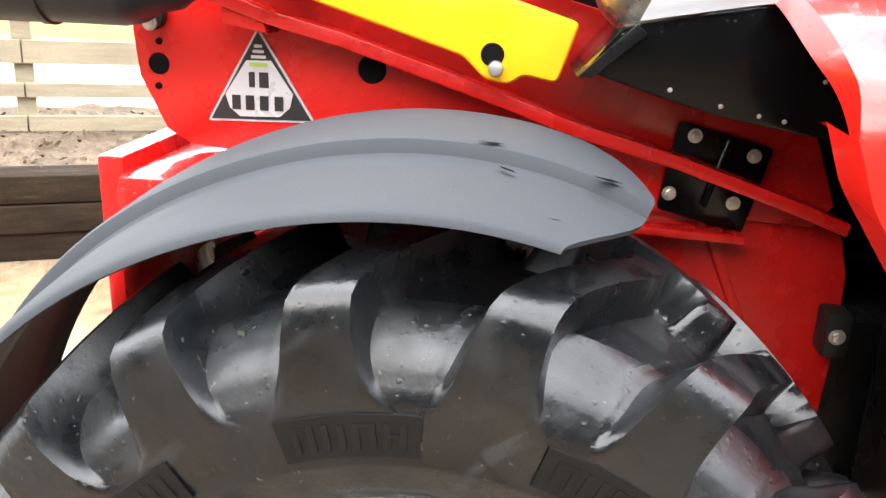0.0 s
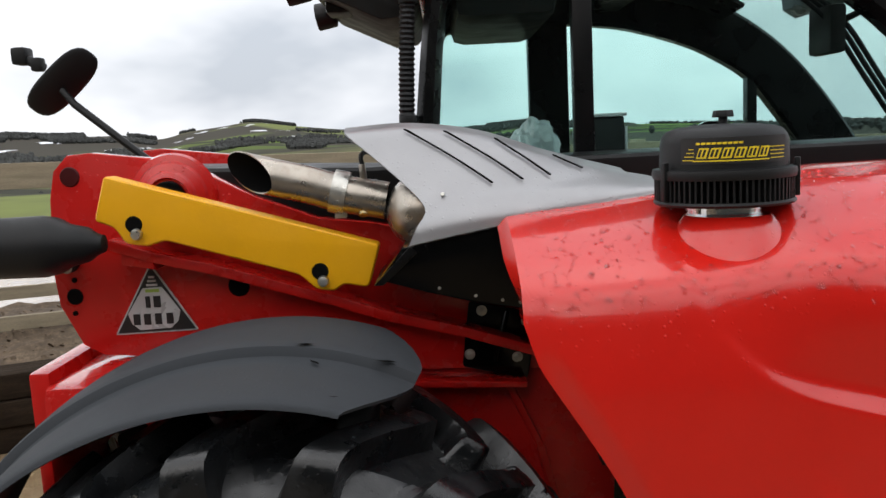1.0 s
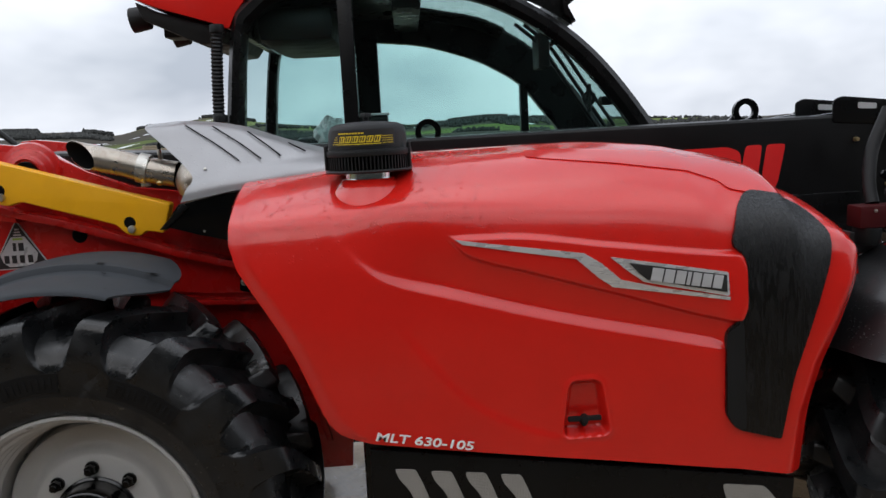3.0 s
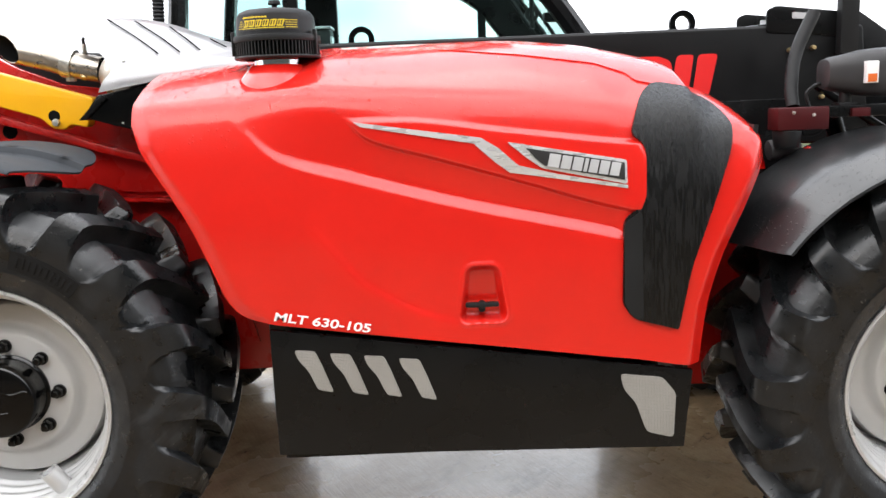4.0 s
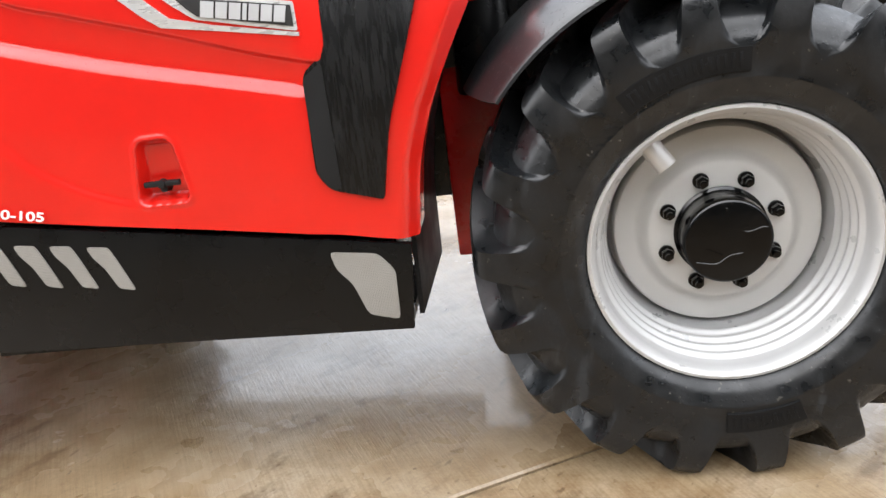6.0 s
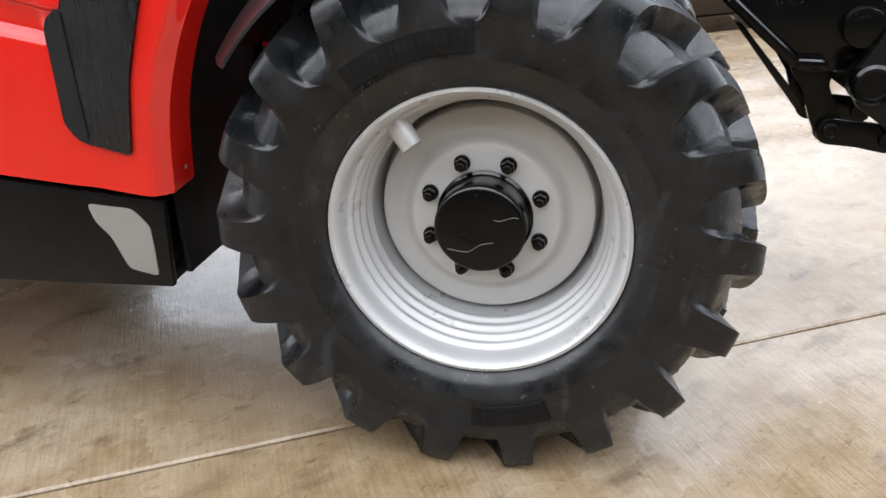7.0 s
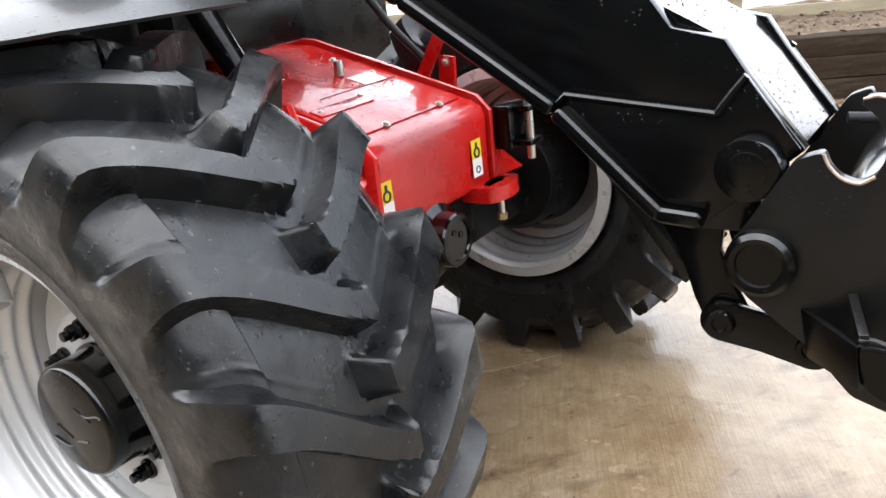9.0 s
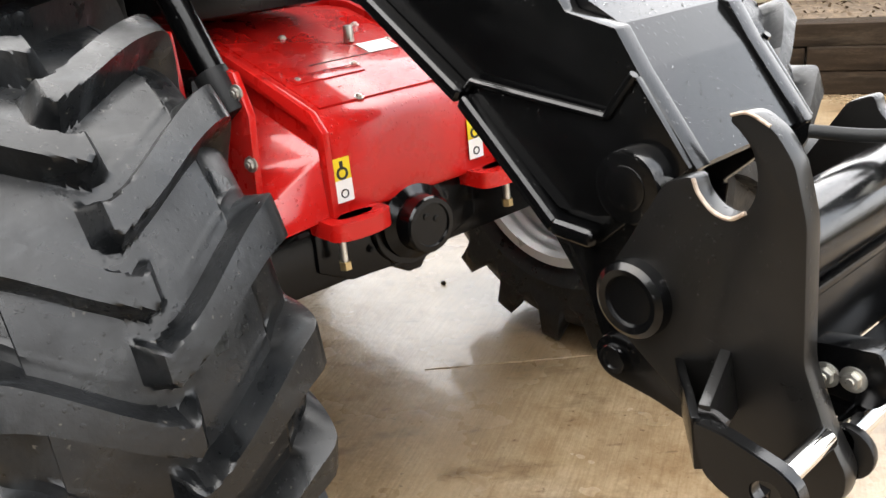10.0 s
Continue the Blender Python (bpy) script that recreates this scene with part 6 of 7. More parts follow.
part("beam_foot", box(3.835, 3.90, -0.20, 0.201, 0.585, 0.605, 0.004), BLACK_GLOSS, carr)
part("cylinder_rod", rod((3.915, -0.252, 0.590), (3.915, 0.08, 0.590), 0.019, None, 24), CHROME, carr, "chromed cylinder rod")
part("cylinder_end", rod((3.922, -0.252, 0.575), (3.922, -0.235, 0.575), 0.036, 0.034, 24, 0.004), BLACK_SATIN, carr)
part("cylinder", rod((3.915, -0.12, 0.590), (3.915, 0.20, 0.590), 0.036, None, 24, 0.004), BLACK_SATIN, carr)
vb = part("valve_bracket", prism(rounded([(3.85, 0.68), (3.935, 0.69), (3.955, 0.635), (3.93, 0.610), (3.85, 0.615)], 0.008, 2), -0.20, -0.16, 0.003), BLACK_GLOSS, carr, "black bolted bracket")
for x in (3.872, 3.905):
    part("bolt", hexbolt((x, -0.20, 0.640 + (x - 3.872) * 0.15), (0, -1, 0), 0.012, 0.010), BOLT, vb)
b = tube(spline([(3.72, 0.03, 0.88), (3.80, 0.06, 0.875), (3.88, 0.10, 0.880), (3.95, 0.15, 0.900), (4.0, 0.2, 0.91)], 8), 0.010, 12)
part("hydraulic_hose", b, BLACK_PLASTIC, carr, "black hydraulic hose")
part("hose_clamp", box(3.865, 3.90, 0.085, 0.125, 0.868, 0.898, 0.004), BOLT, carr)
part("stop_plate", prism([(3.78, 0.90), (3.93, 1.10), (3.99, 1.12), (4.00, 0.95), (3.90, 0.86)], 0.24, 0.262, 0.003), BLACK_GLOSS, carr)

WEAR = material("worn_bare_steel", (0.40, 0.33, 0.27), 0.45, 0.5, vary=0.35, scale=60, dirt=(0.20, 0.075, 0.03), dirt_amount=0.6)
part("worn_edge", tube(spline([(3.806, -0.2860, 0.866), (3.786, -0.2862, 0.855), (3.763, -0.2862, 0.861), (3.745, -0.2862, 0.879), (3.737, -0.2860, 0.897)], 6), 0.0028, 8), WEAR, carr, "rubbed rusty edge of the hook")
part("worn_edge", tube(spline([(3.785, -0.2862, 0.978), (3.806, -0.2862, 0.982), (3.832, -0.2862, 0.970)], 6), 0.0022, 8), WEAR, carr, "rubbed rusty edge of the hook")

# ---- red front frame and axle
fr_line = [(2.842, 0.655), (2.848, 0.835), (2.838, 0.858), (2.815, 0.872), (2.30, 1.030), (1.90, 1.06), (1.90, 0.62), (2.50, 0.60)]
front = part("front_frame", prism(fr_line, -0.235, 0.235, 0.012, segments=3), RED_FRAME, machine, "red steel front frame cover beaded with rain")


def on_top(x, y, off=0.0):
    t = (x - 2.30) / 0.515
    return Vector((x, y, 1.030 - 0.158 * t + off))


tilt = math.atan2(0.158, 0.515)
for x0, x1, y0, y1 in ((2.36, 2.80, -0.205, 0.205),):
    part("cover_plate", box(x0 - 2.58, x1 - 2.58, y0, y1, -0.002, 0.005, 0.002, None, Matrix.Translation(on_top(2.58, 0)) @ Matrix.Rotation(tilt, 4, "Y")), RED_FRAME, front, "red bolted cover plate")
part("cover_tab", box(-0.02, 0.02, -0.19, 0.0, 0.004, 0.009, 0.002, None, Matrix.Translation(on_top(2.66, 0)) @ Matrix.Rotation(tilt, 4, "Y")), RED_FRAME, front)
part("cover_seam", box(-0.0015, 0.0015, -0.15, 0.15, 0.004, 0.0062, 0, None, Matrix.Translation(on_top(2.60, 0.05)) @ Matrix.Rotation(tilt, 4, "Y")), RED_DARK, front)
for x, y in ((2.787, -0.10), (2.787, 0.12), (2.66, -0.17), (2.64, 0.0), (2.55, 0.17), (2.43, -0.06), (2.43, 0.16)):
    part("bolt", hexbolt(on_top(x, y, 0.005), (math.sin(tilt), 0, math.cos(tilt)), 0.008, 0.006), BOLT, front)
part("filler_plug", rod(on_top(2.52, 0.075, 0.004), on_top(2.52, 0.075, 0.045), 0.014, 0.012, 16, 0.003), BOLT, front, "zinc breather plug")
part("white_label", box(-0.03, 0.03, -0.045, 0.045, 0.0055, 0.0068, 0, None, Matrix.Translation(on_top(2.57, 0.12)) @ Matrix.Rotation(tilt, 4, "Y")), WHITE, front, "white label")
for y in (-0.242, 0.242):
    part("side_rim", prism([(2.855, 0.655), (2.860, 0.845), (2.822, 0.885), (2.30, 1.046), (1.90, 1.075), (1.90, 1.04), (2.30, 1.01), (2.80, 0.855), (2.83, 0.83), (2.83, 0.655)], y - 0.008, y + 0.008, 0.004), RED_FRAME, front, "red raised side rim")
    s = 1 if y > 0 else -1
    tow = bmesh.new()
    pts5 = []
    for k in range(13):
        a = radians(-90 + 15 * k)
        pts5.append((2.91 + 0.032 * math.cos(a), 0.185 * s + 0.075 * math.sin(a)))
    outline = [(2.80, 0.11 * s if s > 0 else -0.26), (2.91, 0.11 * s if s > 0 else -0.26)] + pts5[1:-1] + [(2.91, 0.26 if s > 0 else -0.11), (2.80, 0.26 if s > 0 else -0.11)]
    low = [tow.verts.new((x, yy, 0.624)) for x, yy in outline]
    high = [tow.verts.new((x, yy, 0.662)) for x, yy in outline]
    tow.faces.new(low), tow.faces.new(high[::-1])
    for k in range(len(low)):
        q = (k + 1) % len(low)
        tow.faces.new((low[k], low[q], high[q], high[k]))
    bevel(tow, 0.006)
    shift = Matrix.Translation((-0.026, -0.020 if s < 0 else 0.030, 0.002))
    tow.transform(shift)
    te = part("towing_eye", tow, RED_FRAME, front, "red towing eye plate")
    hole = [(2.893 + 0.016 * math.cos(radians(a)), 0.185 * s + 0.045 * math.sin(radians(a))) for a in range(0, 360, 20)]
    hb = bmesh.new()
    hb.faces.new([hb.verts.new((x, yy, 0.6635)) for x, yy in hole])
    bmesh.ops.solidify(hb, geom=hb.faces[:], thickness=0.002)
    hb.transform(shift)
    # dark red face on the solid eye paints the shade of its slot
    part("eye_slot", hb, RED_DARK, te)
    label_y = 0.190 * s - 0.022
    lab = part("warning_label", box(2.8485, 2.8505, label_y - 0.022, label_y + 0.022, 0.738, 0.785), YELLOW_INK, front, "yellow and white lifting label")
    part("label_half", box(2.8485, 2.8507, label_y - 0.022, label_y + 0.022, 0.690, 0.7375), WHITE, lab)
    part("label_hook", lathe([(0.009, -0.0015), (0.014, -0.0015), (0.014, 0.0015), (0.009, 0.0015)], (2.851, label_y, 0.752), (1, 0, 0), 18, None, True), INK, lab)
    part("label_mark", box(2.8500, 2.8518, label_y - 0.004, label_y + 0.004, 0.760, 0.778), INK, lab)
    part("label_mark", lathe([(0.007, -0.0015), (0.010, -0.0015), (0.010, 0.0015), (0.007, 0.0015)], (2.8505, label_y, 0.708), (1, 0, 0), 18, None, True), INK, lab)
    wing = bmesh.new()
    vs = [wing.verts.new(p) for p in ((2.84, 0.235 * s, 0.66), (2.84, 0.43 * s, 0.645), (2.48, 0.45 * s, 0.645), (2.48, 0.235 * s, 0.66),
                                      (2.83, 0.235 * s, 0.80), (2.79, 0.395 * s, 0.70), (2.48, 0.41 * s, 0.72), (2.48, 0.235 * s, 0.90))]
    for f in ((0, 1, 2, 3), (4, 5, 6, 7), (0, 1, 5, 4), (1, 2, 6, 5), (2, 3, 7, 6), (3, 0, 4, 7)):
        wing.faces.new([vs[k] for k in f])
    bmesh.ops.recalc_face_normals(wing, faces=wing.faces)
    bevel(wing, 0.008)
    part("side_wing", wing, RED_FRAME, front, "red sloping side wing")
    if s < 0:
        bp_ = part("stay_bracket", prism([(2.60, 0.72), (2.76, 0.72), (2.79, 0.90), (2.755, 0.985), (2.70, 0.99), (2.62, 0.90)], 0.36 * s - 0.008, 0.36 * s + 0.008, 0.003), RED_FRAME, front, "red stay bracket")
        part("bolt", hexbolt((2.76, 0.36 * s + 0.009 * s, 0.945), (0.3, s, 0), 0.012, 0.010), BOLT, bp_)
        part("bolt", hexbolt((2.765, 0.36 * s + 0.009 * s, 0.80), (0.3, s, 0), 0.012, 0.010), BOLT, bp_)
    part("link_rod", rod((2.862, 0.245 * s, 0.555), (2.862, 0.245 * s, 0.632), 0.009, None, 14), BOLT, front)
    part("link_nut", rod((2.862, 0.245 * s, 0.550), (2.862, 0.245 * s, 0.568), 0.014, None, 6), BRASS, front)
part("stay", rod((2.715, -0.375, 0.945), (2.56, -0.44, 1.32), 0.030, None, 24), BLACK_GLOSS, machine, "black tubular fender stay")
part("stay_clamp", rod((2.74, -0.372, 0.90), (2.695, -0.385, 0.985), 0.038, 0.036, 20, 0.004), BLACK_PLASTIC, machine)
axle = part("axle", box(2.60, 2.80, -0.50, 0.50, 0.485, 0.640, 0.03), BLACK_GLOSS, machine, "black cast front axle")
b = lathe([(0.001, 0.0), (0.095, 0.0), (0.090, 0.04), (0.068, 0.055), (0.066, 0.095), (0.062, 0.10), (0.050, 0.101), (0.048, 0.096), (0.001, 0.096)], (2.80, -0.028, 0.590), (1, 0, 0), 40)
part("diff_cover", b, BLACK_GLOSS, axle, "round black axle cover")
for a in range(20, 380, 45):
    part("bolt", hexbolt((2.812, -0.028 + 0.122 * math.cos(radians(a)), 0.580 + 0.090 * math.sin(radians(a))), (1, 0, 0), 0.009, 0.010), BLACK_GLOSS, axle)
cast = bmesh.new()
line = [(-0.300, 0.655), (-0.305, 0.535), (-0.215, 0.486), (-0.085, 0.480), (-0.045, 0.448), (-0.005, 0.446), (0.022, 0.474), (0.12, 0.505), (0.20, 0.535), (0.20, 0.635), (0.10, 0.682), (-0.12, 0.682)]
back, face = ([cast.verts.new((x, y * k - 0.02 * (1 - k), 0.57 + (z - 0.57) * k)) for y, z in line] for x, k in ((2.66, 1.0), (2.812, 0.92)))
cast.faces.new(back), cast.faces.new(face[::-1])
for k in range(len(line)):
    q = (k + 1) % len(line)
    cast.faces.new((back[k], back[q], face[q], face[k]))
bmesh.ops.recalc_face_normals(cast, faces=cast.faces)
bevel(cast, 0.010)
part("axle_casting", cast, BLACK_GLOSS, axle, "black cast axle housing")
part("cover_flange", lathe([(0.001, 0.0), (0.108, 0.0), (0.110, 0.006), (0.106, 0.014), (0.001, 0.014)], (2.812, -0.028, 0.590), (1, 0, 0), 40), BLACK_GLOSS, axle)
for y, z in ((-0.040, 0.612), (-0.012, 0.600)):
    part("cover_plug", rod((2.892, y, z), (2.899, y, z), 0.008, None, 10, 0.001), BLACK_GLOSS, axle)
part("axle_tie", box(2.66, 2.76, -0.62, -0.30, 0.50, 0.60, 0.02), BLACK_SATIN, axle)
part("knuckle", rod((2.70, -0.62, 0.40), (2.70, -0.62, 0.74), 0.07, 0.06, 24, 0.01), BLACK_SATIN, axle)
part("knuckle", rod((2.70, 0.62, 0.40), (2.70, 0.62, 0.74), 0.07, 0.06, 24, 0.01), BLACK_SATIN, axle)
part("rear_axle", box(0.0, 0.16, -0.60, 0.60, 0.54, 0.70, 0.03), BLACK_SATIN, machine)
for z in (0.74, 0.83):
    part("clevis_plate", box(2.88, 2.945, 0.285, 0.355, z, z + 0.015, 0.004), BLACK_GLOSS, front, "black clevis plate")
part("clevis_block", box(2.85, 2.90, 0.26, 0.36, 0.735, 0.85, 0.006), BLACK_GLOSS, front)
part("clevis_pin", rod((2.925, 0.32, 0.70), (2.925, 0.32, 0.865), 0.011, None, 16, 0.002), BOLT, front, "zinc clevis pin")
part("prop_stay", tube([Vector((2.575, 0.36, 0.91)), Vector((2.690, 0.36, 1.087))], 0.024, 4), RED_FRAME, front, "red leaning stay bar")
part("upright_tab", prism([(2.628, 0.85), (2.682, 0.85), (2.690, 0.965), (2.640, 0.972)], 0.355, 0.367, 0.003), RED_FRAME, front)
part("bolt", hexbolt((2.662, 0.355, 0.952), (0, -1, 0), 0.009, 0.008), BOLT, front)
part("hydraulic_line", tube(spline([(2.2, 0.36, 1.25), (2.35, 0.39, 1.18), (2.45, 0.41, 1.05), (2.55, 0.42, 0.95)], 8), 0.012, 10), BLACK_PLASTIC, machine, "black hydraulic line")
part("belly", box(0.45, 2.38, -0.30, 0.20, 0.56, 0.94, 0.04), BLACK_SATIN, machine, "black chassis underside")
part("boom_cradle", box(1.85, 2.42, -0.33, 0.10, 1.06, 1.22, 0.03), BLACK_SATIN, machine)

# rain beads on the front cover, the boom head and the carriage
b = bmesh.new()
for i in range(420):
    x, y = random.uniform(2.38, 2.79), random.uniform(-0.20, 0.20)
    bead(b, on_top(x, y, 0.0052), Vector((math.sin(tilt), 0, math.cos(tilt))), random.choice((0.0012, 0.0016, 0.0022, 0.0032)) * random.uniform(0.8, 1.2))
for i in range(150):
    x = random.uniform(3.63, 3.86)
    bead(b, Vector((x, -0.285, random.uniform(0.68, 0.85))), Vector((0, -1, 0)), random.uniform(0.0008, 0.0018))
for i in range(200):
    x = random.uniform(2.85, 3.50)
    z = 1.245 - 0.72 * (x - 2.85) + random.uniform(0.0, 0.24)
    bead(b, Vector((x, NY, z)), Vector((0, -1, 0)), random.uniform(0.0008, 0.0018))
for i in range(160):
    t = random.random()
    p = Vector((3.604 + 0.086 * t, random.uniform(NY + 0.04, BY1 - 0.02), 1.003 - 0.119 * t)) if i % 2 else Vector((3.452 + 0.108 * t, random.uniform(NY + 0.04, BY1 - 0.02), 1.120 - 0.060 * t))
    bead(b, p, Vector((0.6, 0, 0.8)), random.uniform(0.0010, 0.0026))
front_beads = part("raindrops", b, WATER, smooth=180)
tagged(front_beads, "clear raindrops standing on the red cover and black boom head", "raindrops", kind="stuff")

# ---- headlamp over the front wheel
lb_ = part("lamp_bracket", box(2.31, 2.465, -0.64, -0.56, 1.268, 1.335, 0.006), RED_DARK, machine, "dull dark red lamp bracket")
part("bracket_arm", box(2.466, 2.74, -0.63, -0.56, 1.302, 1.336, 0.004), BLACK_SATIN, lb_, "black bracket arm")
part("bracket_tab", box(2.53, 2.585, -0.645, -0.631, 1.302, 1.328, 0.002), RED_DARK, lb_)
for x, z in ((2.357, 1.320), (2.417, 1.312)):
    part("bolt", hexbolt((x, -0.641, z), (0, -1, 0), 0.0038, 0.004), BOLT, lb_)
part("rubber_cup", rod((2.355, -0.60, 1.215), (2.355, -0.60, 1.268), 0.036, 0.044, 24, 0.006), BLACK_PLASTIC, lb_, "black rubber cup")
part("grey_canister", rod((2.315, -0.56, 1.205), (2.41, -0.56, 1.215), 0.032, 0.030, 24, 0.008), LAMP_GREY, machine, "grey plastic canister")
part("red_strut", box(-0.09, 0.09, -0.014, 0.014, -0.012, 0.012, 0.003, None, Matrix.Translation((2.355, -0.62, 1.15)) @ Matrix.Rotation(radians(-43), 4, "Y")), RED_FRAME, machine, "red strut beside the fender")
secs = []
for x, hy, hz in ((2.452, 0.001, 0.001), (2.452, 0.034, 0.032), (2.456, 0.043, 0.042), (2.475, 0.049, 0.049), (2.515, 0.054, 0.056), (2.56, 0.062, 0.066), (2.60, 0.067, 0.070), (2.65, 0.069, 0.072), (2.66, 0.066, 0.069), (2.664, 0.055, 0.058), (2.664, 0.001, 0.001)):
    ring = []
    for k in range(37):
        a = 2 * math.pi * k / 36
        c_, s_ = math.cos(a), math.sin(a)
        q = (abs(c_) ** 3.2 + abs(s_) ** 3.2) ** (-1 / 3.2)
        ring.append((x, -0.605 + hy * q * c_, 1.43 + hz * q * s_))
    secs.append(ring)
hl = part("headlamp", sheet(secs), LAMP_GREY, machine, "grey plastic headlamp with clear indicator", smooth=45)
part("indicator_lens", box(2.548, 2.584, -0.682, -0.655, 1.398, 1.462, 0.004), LENS, hl, "clear side indicator lens")
part("amber_bulb", box(2.552, 2.578, -0.6835, -0.680, 1.402, 1.425, 0.0), ORANGE, hl)
part("lamp_post", rod((2.525, -0.605, 1.330), (2.525, -0.605, 1.385), 0.019, 0.017, 20, 0.002), BLACK_PLASTIC, hl)
part("lamp_base", box(2.498, 2.552, -0.63, -0.575, 1.334, 1.344, 0.004), BLACK_PLASTIC, hl)
part("wire_loop", tube(spline([(2.42, -0.60, 1.335), (2.41, -0.60, 1.375), (2.44, -0.60, 1.40), (2.46, -0.60, 1.40)], 6), 0.005, 8), BLACK_PLASTIC, lb_)
part("hose", tube(spline([(2.47, -0.50, 1.62), (2.41, -0.52, 1.50), (2.385, -0.55, 1.40), (2.38, -0.58, 1.335)], 8), 0.020, 12), BLACK_PLASTIC, machine, "black corrugated hose")
part("lamp_wires", tube(spline([(2.40, -0.60, 1.28), (2.41, -0.60, 1.25), (2.45, -0.60, 1.255), (2.47, -0.60, 1.275)], 6), 0.004, 8), BLACK_PLASTIC, lb_)
part("inner_arch", box(2.02, 2.50, -0.40, -0.36, 0.40, 1.06, 0.01), RED_FRAME, machine, "red inner arch panel")
part("bay_wall", box(1.95, 2.42, -0.44, -0.42, 0.98, 1.36, 0.004), BLACK_SATIN, machine, "black inner wall over the front axle")
part("tank", rod((2.16, -0.42, 0.9), (2.16, -0.42, 1.22), 0.085, None, 28, 0.015), BLACK_SATIN, machine, "black filter canister")

# ---- cab
NEAR_OUT = [(0.285, 1.45), (0.302, 1.684), (0.347, 2.029), (0.397, 2.118), (0.509, 2.178), (0.711, 2.201), (0.969, 2.203), (1.154, 2.172), (1.339, 2.129), (1.524, 2.029), (1.673, 1.911), (1.802, 1.765), (1.935, 1.575), (2.0, 1.45)]
NEAR_IN = [(0.345, 1.45), (0.364, 1.645), (0.400, 1.991), (0.449, 2.071), (0.543, 2.131), (0.708, 2.143), (0.966, 2.142), (1.140, 2.117), (1.320, 2.065), (1.484, 1.975), (1.614, 1.867), (1.743, 1.720), (1.845, 1.574), (1.92, 1.45)]
FAR_IN = [(0.335, 1.45), (0.347, 1.632), (0.390, 1.990), (0.45, 2.03), (0.55, 2.048), (0.70, 2.052), (0.95, 2.032), (1.10, 2.008), (1.296, 1.946), (1.42, 1.885), (1.528, 1.812), (1.62, 1.70), (1.756, 1.516), (1.79, 1.45)]


def dense(line, n=6):
    return [(p.x, p.z) for p in spline([(x, 0, z) for x, z in line], n)]


def band(outer, inner, y0, y1, round_=0.012):
    b_ = bmesh.new()
    o, i_ = dense(outer), dense(inner)
    secs = []
    for (ox, oz), (ix, iz) in zip(o, i_):
        mx, mz = (ox + ix) / 2, (oz + iz) / 2
        w = Vector((ox - ix, oz - iz))
        e = min(0.3, round_ / max(0.001, w.length))
        secs.append([b_.verts.new(v) for v in ((ix, y1, iz), (ix, y0 + round_, iz), (ix + w.x * e, y0, iz + w.y * e), (ox - w.x * e, y0, oz - w.y * e), (ox, y0 + round_, oz), (ox, y1, oz))])
    for a, c in zip(secs, secs[1:]):
        for k in range(6):
            b_.faces.new((a[k], a[(k + 1) % 6], c[(k + 1) % 6], c[k]))
    b_.faces.new(secs[0]), b_.faces.new(secs[-1][::-1])
    return b_


cab = part("cab", band(NEAR_OUT, NEAR_IN, 0.09, 0.16, 0.026), BLACK_SATIN, machine, "black framed operator cab with green tinted glass")
part("far_frame", band(NEAR_OUT, FAR_IN, 0.96, 1.03), BLACK_SATIN, cab, "black far side door frame")
part("pillar", box(0.738, 0.795, 0.112, 0.155, 1.45, 2.14, 0.01), BLACK_SATIN, cab, "black middle pillar")
part("pillar", box(0.705, 0.855, 0.97, 1.02, 1.45, 2.10, 0.01), BLACK_SATIN, cab, "black far door pillar")
part("pillar", box(1.524, 1.562, 0.97, 1.02, 1.45, 1.84, 0.006), BLACK_SATIN, cab, "slim far pillar")
gl = part("window", prism(dense(NEAR_IN), 0.120, 0.125), GLASS, cab, "green tinted side glass")
gl.visible_shadow = False
gl = part("window", prism(dense(FAR_IN), 0.992, 0.997), GLASS, cab, "green tinted far door glass")
gl.visible_shadow = False
top_arc = [p for p in dense(NEAR_OUT) if p[0] < 1.0]
b = sheet([[(x, 0.15, z - 0.012) for x, z in top_arc if z > 2.02], [(x, 0.97, z - 0.012) for x, z in top_arc if z > 2.02]], 0.05)
part("roof", b, BLACK_SATIN, cab, "black cab roof")
front_arc = [p for p in dense(NEAR_OUT) if p[0] >= 0.97]
gl = part("windscreen", sheet([[(x, 0.15, z - 0.012) for x, z in front_arc], [(x, 0.97, z - 0.012) for x, z in front_arc]], 0.005), GLASS_THIN, cab, "curved tinted windscreen")
gl.visible_shadow = False
liner_arc = [(x, z) for x, z in front_arc if x < 1.46]
part("roof_liner", sheet([[(x, 0.74, z - 0.030) for x, z in liner_arc], [(x, 0.965, z - 0.045) for x, z in liner_arc]], 0.012), BLACK_SATIN, cab, "black inner roof panel")
for k in range(7):
    x = 1.06 + k * 0.062
    z = min(front_arc, key=lambda q: abs(q[0] - x))[1]
    part("roof_bar", rod((x, 0.15, z + 0.012), (x + 0.02, 0.56, z + 0.012), 0.006, None, 8), BLACK_SATIN, cab)
part("roof_rail", box(0.94, 1.05, 0.15, 0.97, 2.08, 2.19, 0.01), BLACK_SATIN, cab)
part("cab_body", box(0.33, 1.98, 0.10, 1.03, 0.88, 1.46, 0.03), BLACK_SATIN, cab, "black lower cab body")
part("sill", box(0.30, 1.98, 0.09, 0.16, 1.44, 1.58, 0.01), BLACK_SATIN, cab)
part("head_liner", box(0.42, 0.72, 0.2, 0.96, 1.98, 2.12, 0.05), BLACK_PLASTIC, cab)
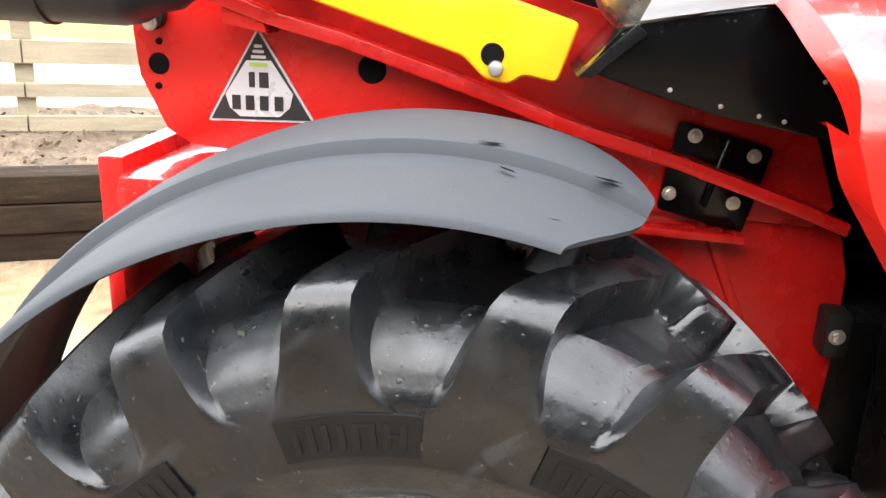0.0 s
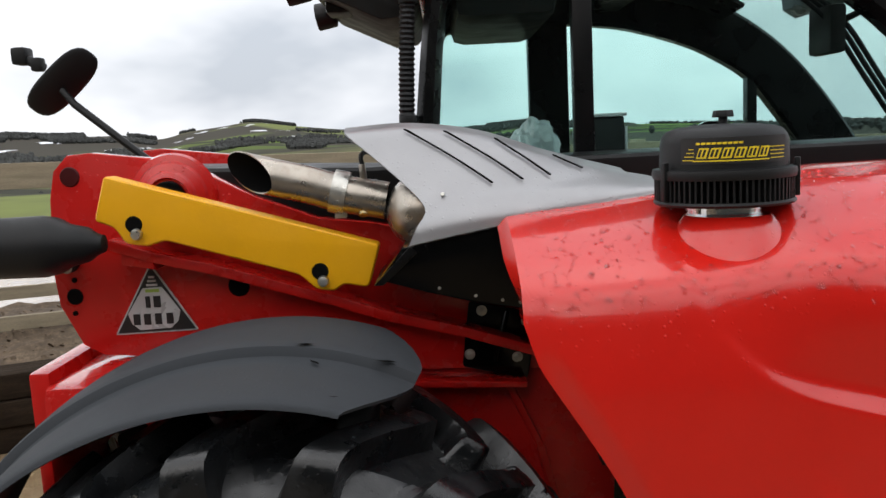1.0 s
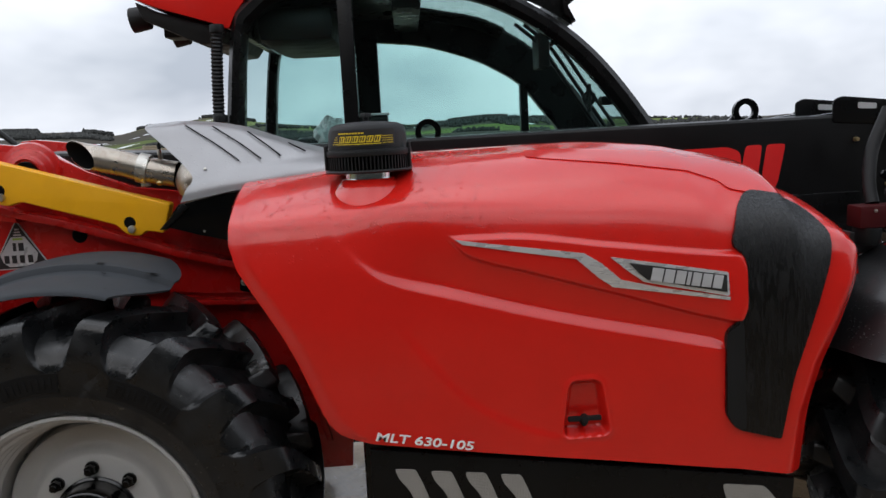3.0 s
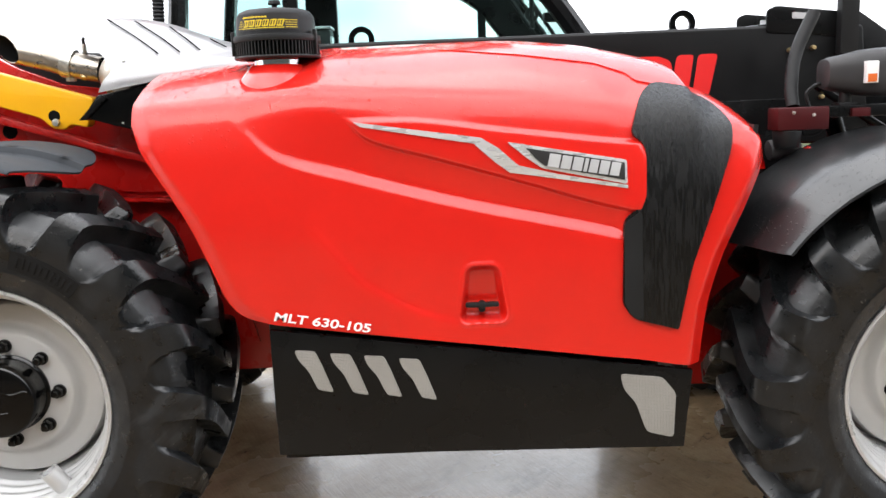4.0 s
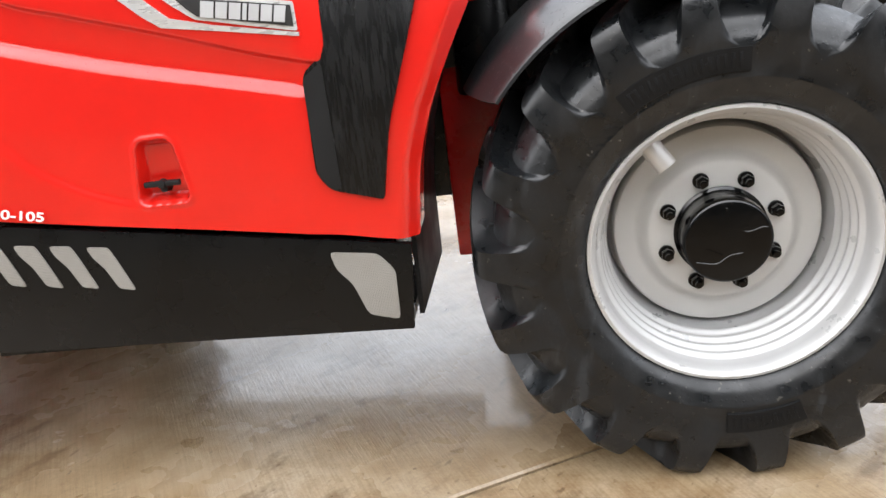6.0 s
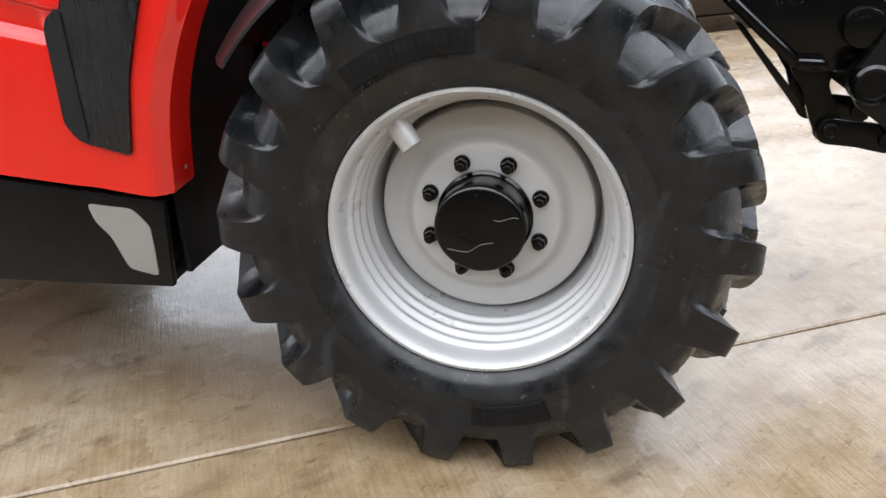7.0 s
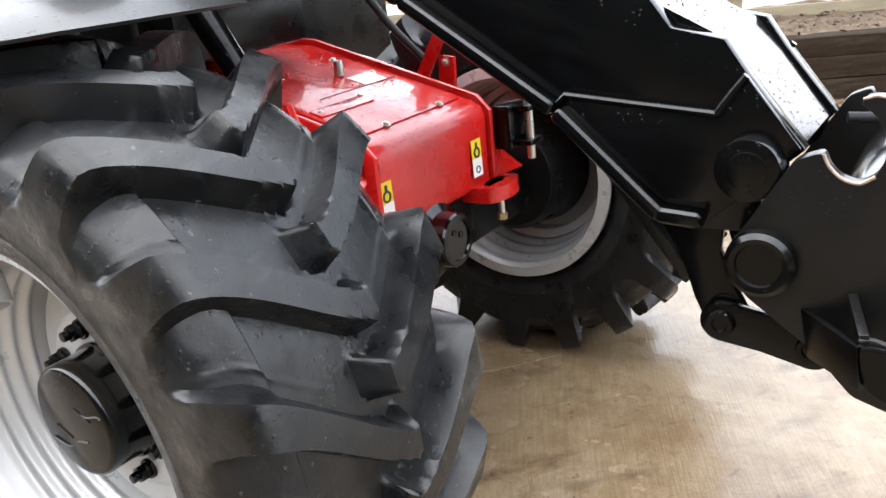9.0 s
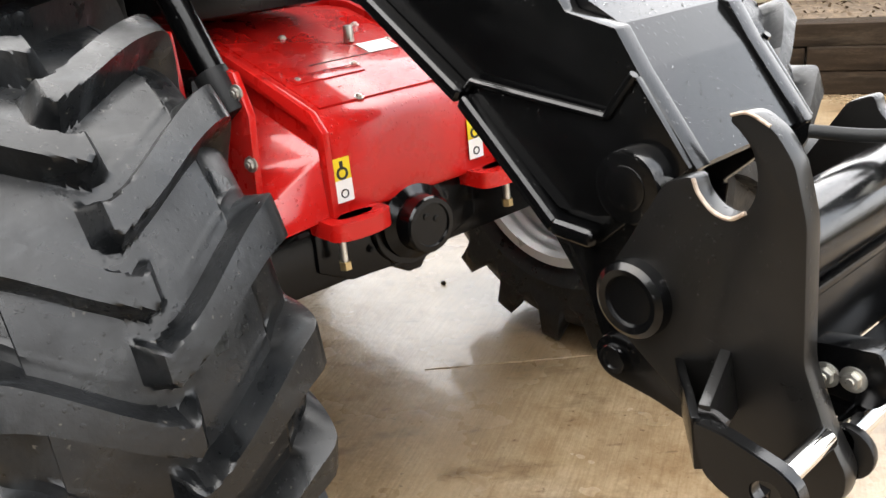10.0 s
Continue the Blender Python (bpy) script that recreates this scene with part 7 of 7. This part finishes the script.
fairing = rounded([(-0.018, 2.160), (-0.014, 2.200), (0.06, 2.214), (0.329, 2.234), (0.690, 2.228), (0.715, 2.207), (0.52, 2.185), (0.41, 2.135), (0.365, 2.08), (0.340, 2.028), (0.275, 2.056), (0.08, 2.118)], 0.012, 2)
part("roof_fairing", prism(fairing, 0.11, 1.0, 0.012, segments=3), RED, cab, "red roof fairing")
part("fairing_underside", prism([(-0.01, 2.150), (0.08, 2.108), (0.27, 2.05), (0.33, 2.03), (0.30, 1.99), (0.22, 1.985), (0.02, 2.08)], 0.16, 0.95, 0.01), BLACK_PLASTIC, cab, "mottled black underside of the fairing")
for y in (0.26, 0.85):
    wl_ = part("work_lamp", rod((-0.055, y, 2.095), (0.015, y, 2.105), 0.048, 0.044, 24, 0.008), BLACK_PLASTIC, cab, "round black rear work lamp")
part("number_lamp", box(0.05, 0.12, 0.30, 0.42, 2.03, 2.075, 0.01), BLACK_PLASTIC, cab)
part("corrugated_hose", tube([Vector((0.300 - 0.022 * math.sin(i / 70 * 1.6), 0.09, 2.04 - i * 0.0068)) for i in range(71)], 0.019, 14, None, 0.004), BLACK_PLASTIC, cab, "black corrugated hose")
for z in (2.045, 1.72):
    part("hose_clip", rod((0.285 if z < 2 else 0.30, 0.09, z), (0.285 if z < 2 else 0.30, 0.09, z - 0.03), 0.027, None, 16, 0.003), BLACK_PLASTIC, cab)
part("antenna", rod((0.52, 0.65, 2.22), (0.455, 0.65, 2.62), 0.0035, 0.002, 8), BLACK_SATIN, cab, "thin black whip antenna")
g_low = spline([(0.92, 0.17, 2.205), (1.10, 0.17, 2.200), (1.30, 0.17, 2.155), (1.50, 0.17, 2.065), (1.62, 0.17, 1.99)], 6)
g_top = spline([(0.92, 0.17, 2.225), (1.02, 0.17, 2.268), (1.25, 0.17, 2.240), (1.45, 0.17, 2.180), (1.60, 0.17, 2.100)], 6)
for y in (0.17,):
    b = sheet([[Vector((p.x, y, p.z)) for p in g_low], [Vector((p.x, y, p.z)) for p in g_top]], 0.006)
    part("guard_side", b, BLACK_SATIN, cab, "black perforated roof guard side plate")
for k in range(8):
    x = 1.01 + k * 0.083
    i = min(range(len(g_top)), key=lambda q: abs(g_top[q].x - x))
    p = g_top[i]
    part("guard_bar", box(-0.016, 0.014, 0.13, 0.80, -0.010, 0.006, 0.003, None, Matrix.Translation((p.x, 0, p.z - 0.010)) @ Matrix.Rotation(radians(-28 - k * 2), 4, "Y")), BLACK_SATIN, cab, "black roof guard bar")
part("guard_visor", prism([(1.575, 2.118), (1.665, 2.128), (1.655, 2.10), (1.60, 2.06), (1.63, 2.00), (1.585, 2.03)], 0.13, 0.80, 0.003), BLACK_SATIN, cab, "black angled front visor of the guard")
for k, (dy, dx) in enumerate(((0.30, 0.0), (0.33, 0.04), (0.38, 0.09))):
    part("wiper_hose", tube(spline([(1.42 + dx, dy, 2.02), (1.52 + dx, dy, 1.93), (1.62 + dx, dy, 1.78), (1.74 + dx, dy, 1.60)], 8), 0.008, 8), BLACK_PLASTIC, cab, "thin black wiper hose")
b = box(1.50, 1.55, 0.25, 0.40, 1.84, 1.98, 0.015)
rod((1.55, 0.3, 1.93), (1.60, 0.28, 1.955), 0.010, None, 10, 0, b)
part("inner_mirror", b, BLACK_PLASTIC, cab, "black inside mirror")
b = box(1.735, 1.80, 0.20, 0.26, 1.685, 1.72, 0.01)
lathe([(0.012, -0.008), (0.028, -0.008), (0.028, 0.008), (0.012, 0.008)], (1.69, 0.22, 1.715), (0, 1, 0), 24, b, True)
rod((1.69, 0.22, 1.66), (1.69, 0.22, 1.77), 0.010, None, 10, 0, b)
part("phone_holder", b, BLACK_PLASTIC, cab, "black ball and clamp holder")
wheel_ring = [Vector((1.56 + 0.16 * math.cos(a) * 0.75, 0.72 + 0.18 * math.sin(a), 1.48 + 0.16 * math.cos(a) * 0.55)) for a in [2 * math.pi * k / 32 for k in range(33)]]
part("steering_wheel", tube(wheel_ring, 0.014, 10), BLACK_PLASTIC, cab, "black steering wheel rim")
b = bmesh.new()
box(0.800, 0.900, 0.22, 0.34, 1.46, 1.690, 0.008, b)
mon = part("monitor", b, BLACK_PLASTIC, cab, "black display box with pale edges")
for x in (0.797, 0.903):
    part("pale_edge", box(x - 0.003, x + 0.003, 0.214, 0.30, 1.46, 1.66), PLATE, mon)
part("monitor_top", box(0.795, 0.905, 0.212, 0.345, 1.690, 1.700, 0.003), PLATE, mon)
b = bmesh.new()
bmesh.ops.create_icosphere(b, subdivisions=4, radius=1.0)
for v in b.verts:
    k = 1 + 0.22 * noise.noise(v.co * 2.1) + 0.13 * noise.noise(v.co * 5.3)
    v.co = Vector((0.66 + v.co.x * 0.075 * k, 0.42 + v.co.y * 0.09 * k, 1.60 + v.co.z * 0.095 * k))
bag = part("plastic_bag", b, CLING, smooth=None)
tagged(bag, "crumpled clear plastic cover over the cab seat", "plastic bag")
part("seat_back", box(0.50, 0.62, 0.35, 0.80, 1.10, 1.62, 0.04), BLACK_PLASTIC, cab, "black seat back")
part("seat_cushion", box(0.58, 1.0, 0.35, 0.80, 1.10, 1.50, 0.04), BLACK_PLASTIC, cab)
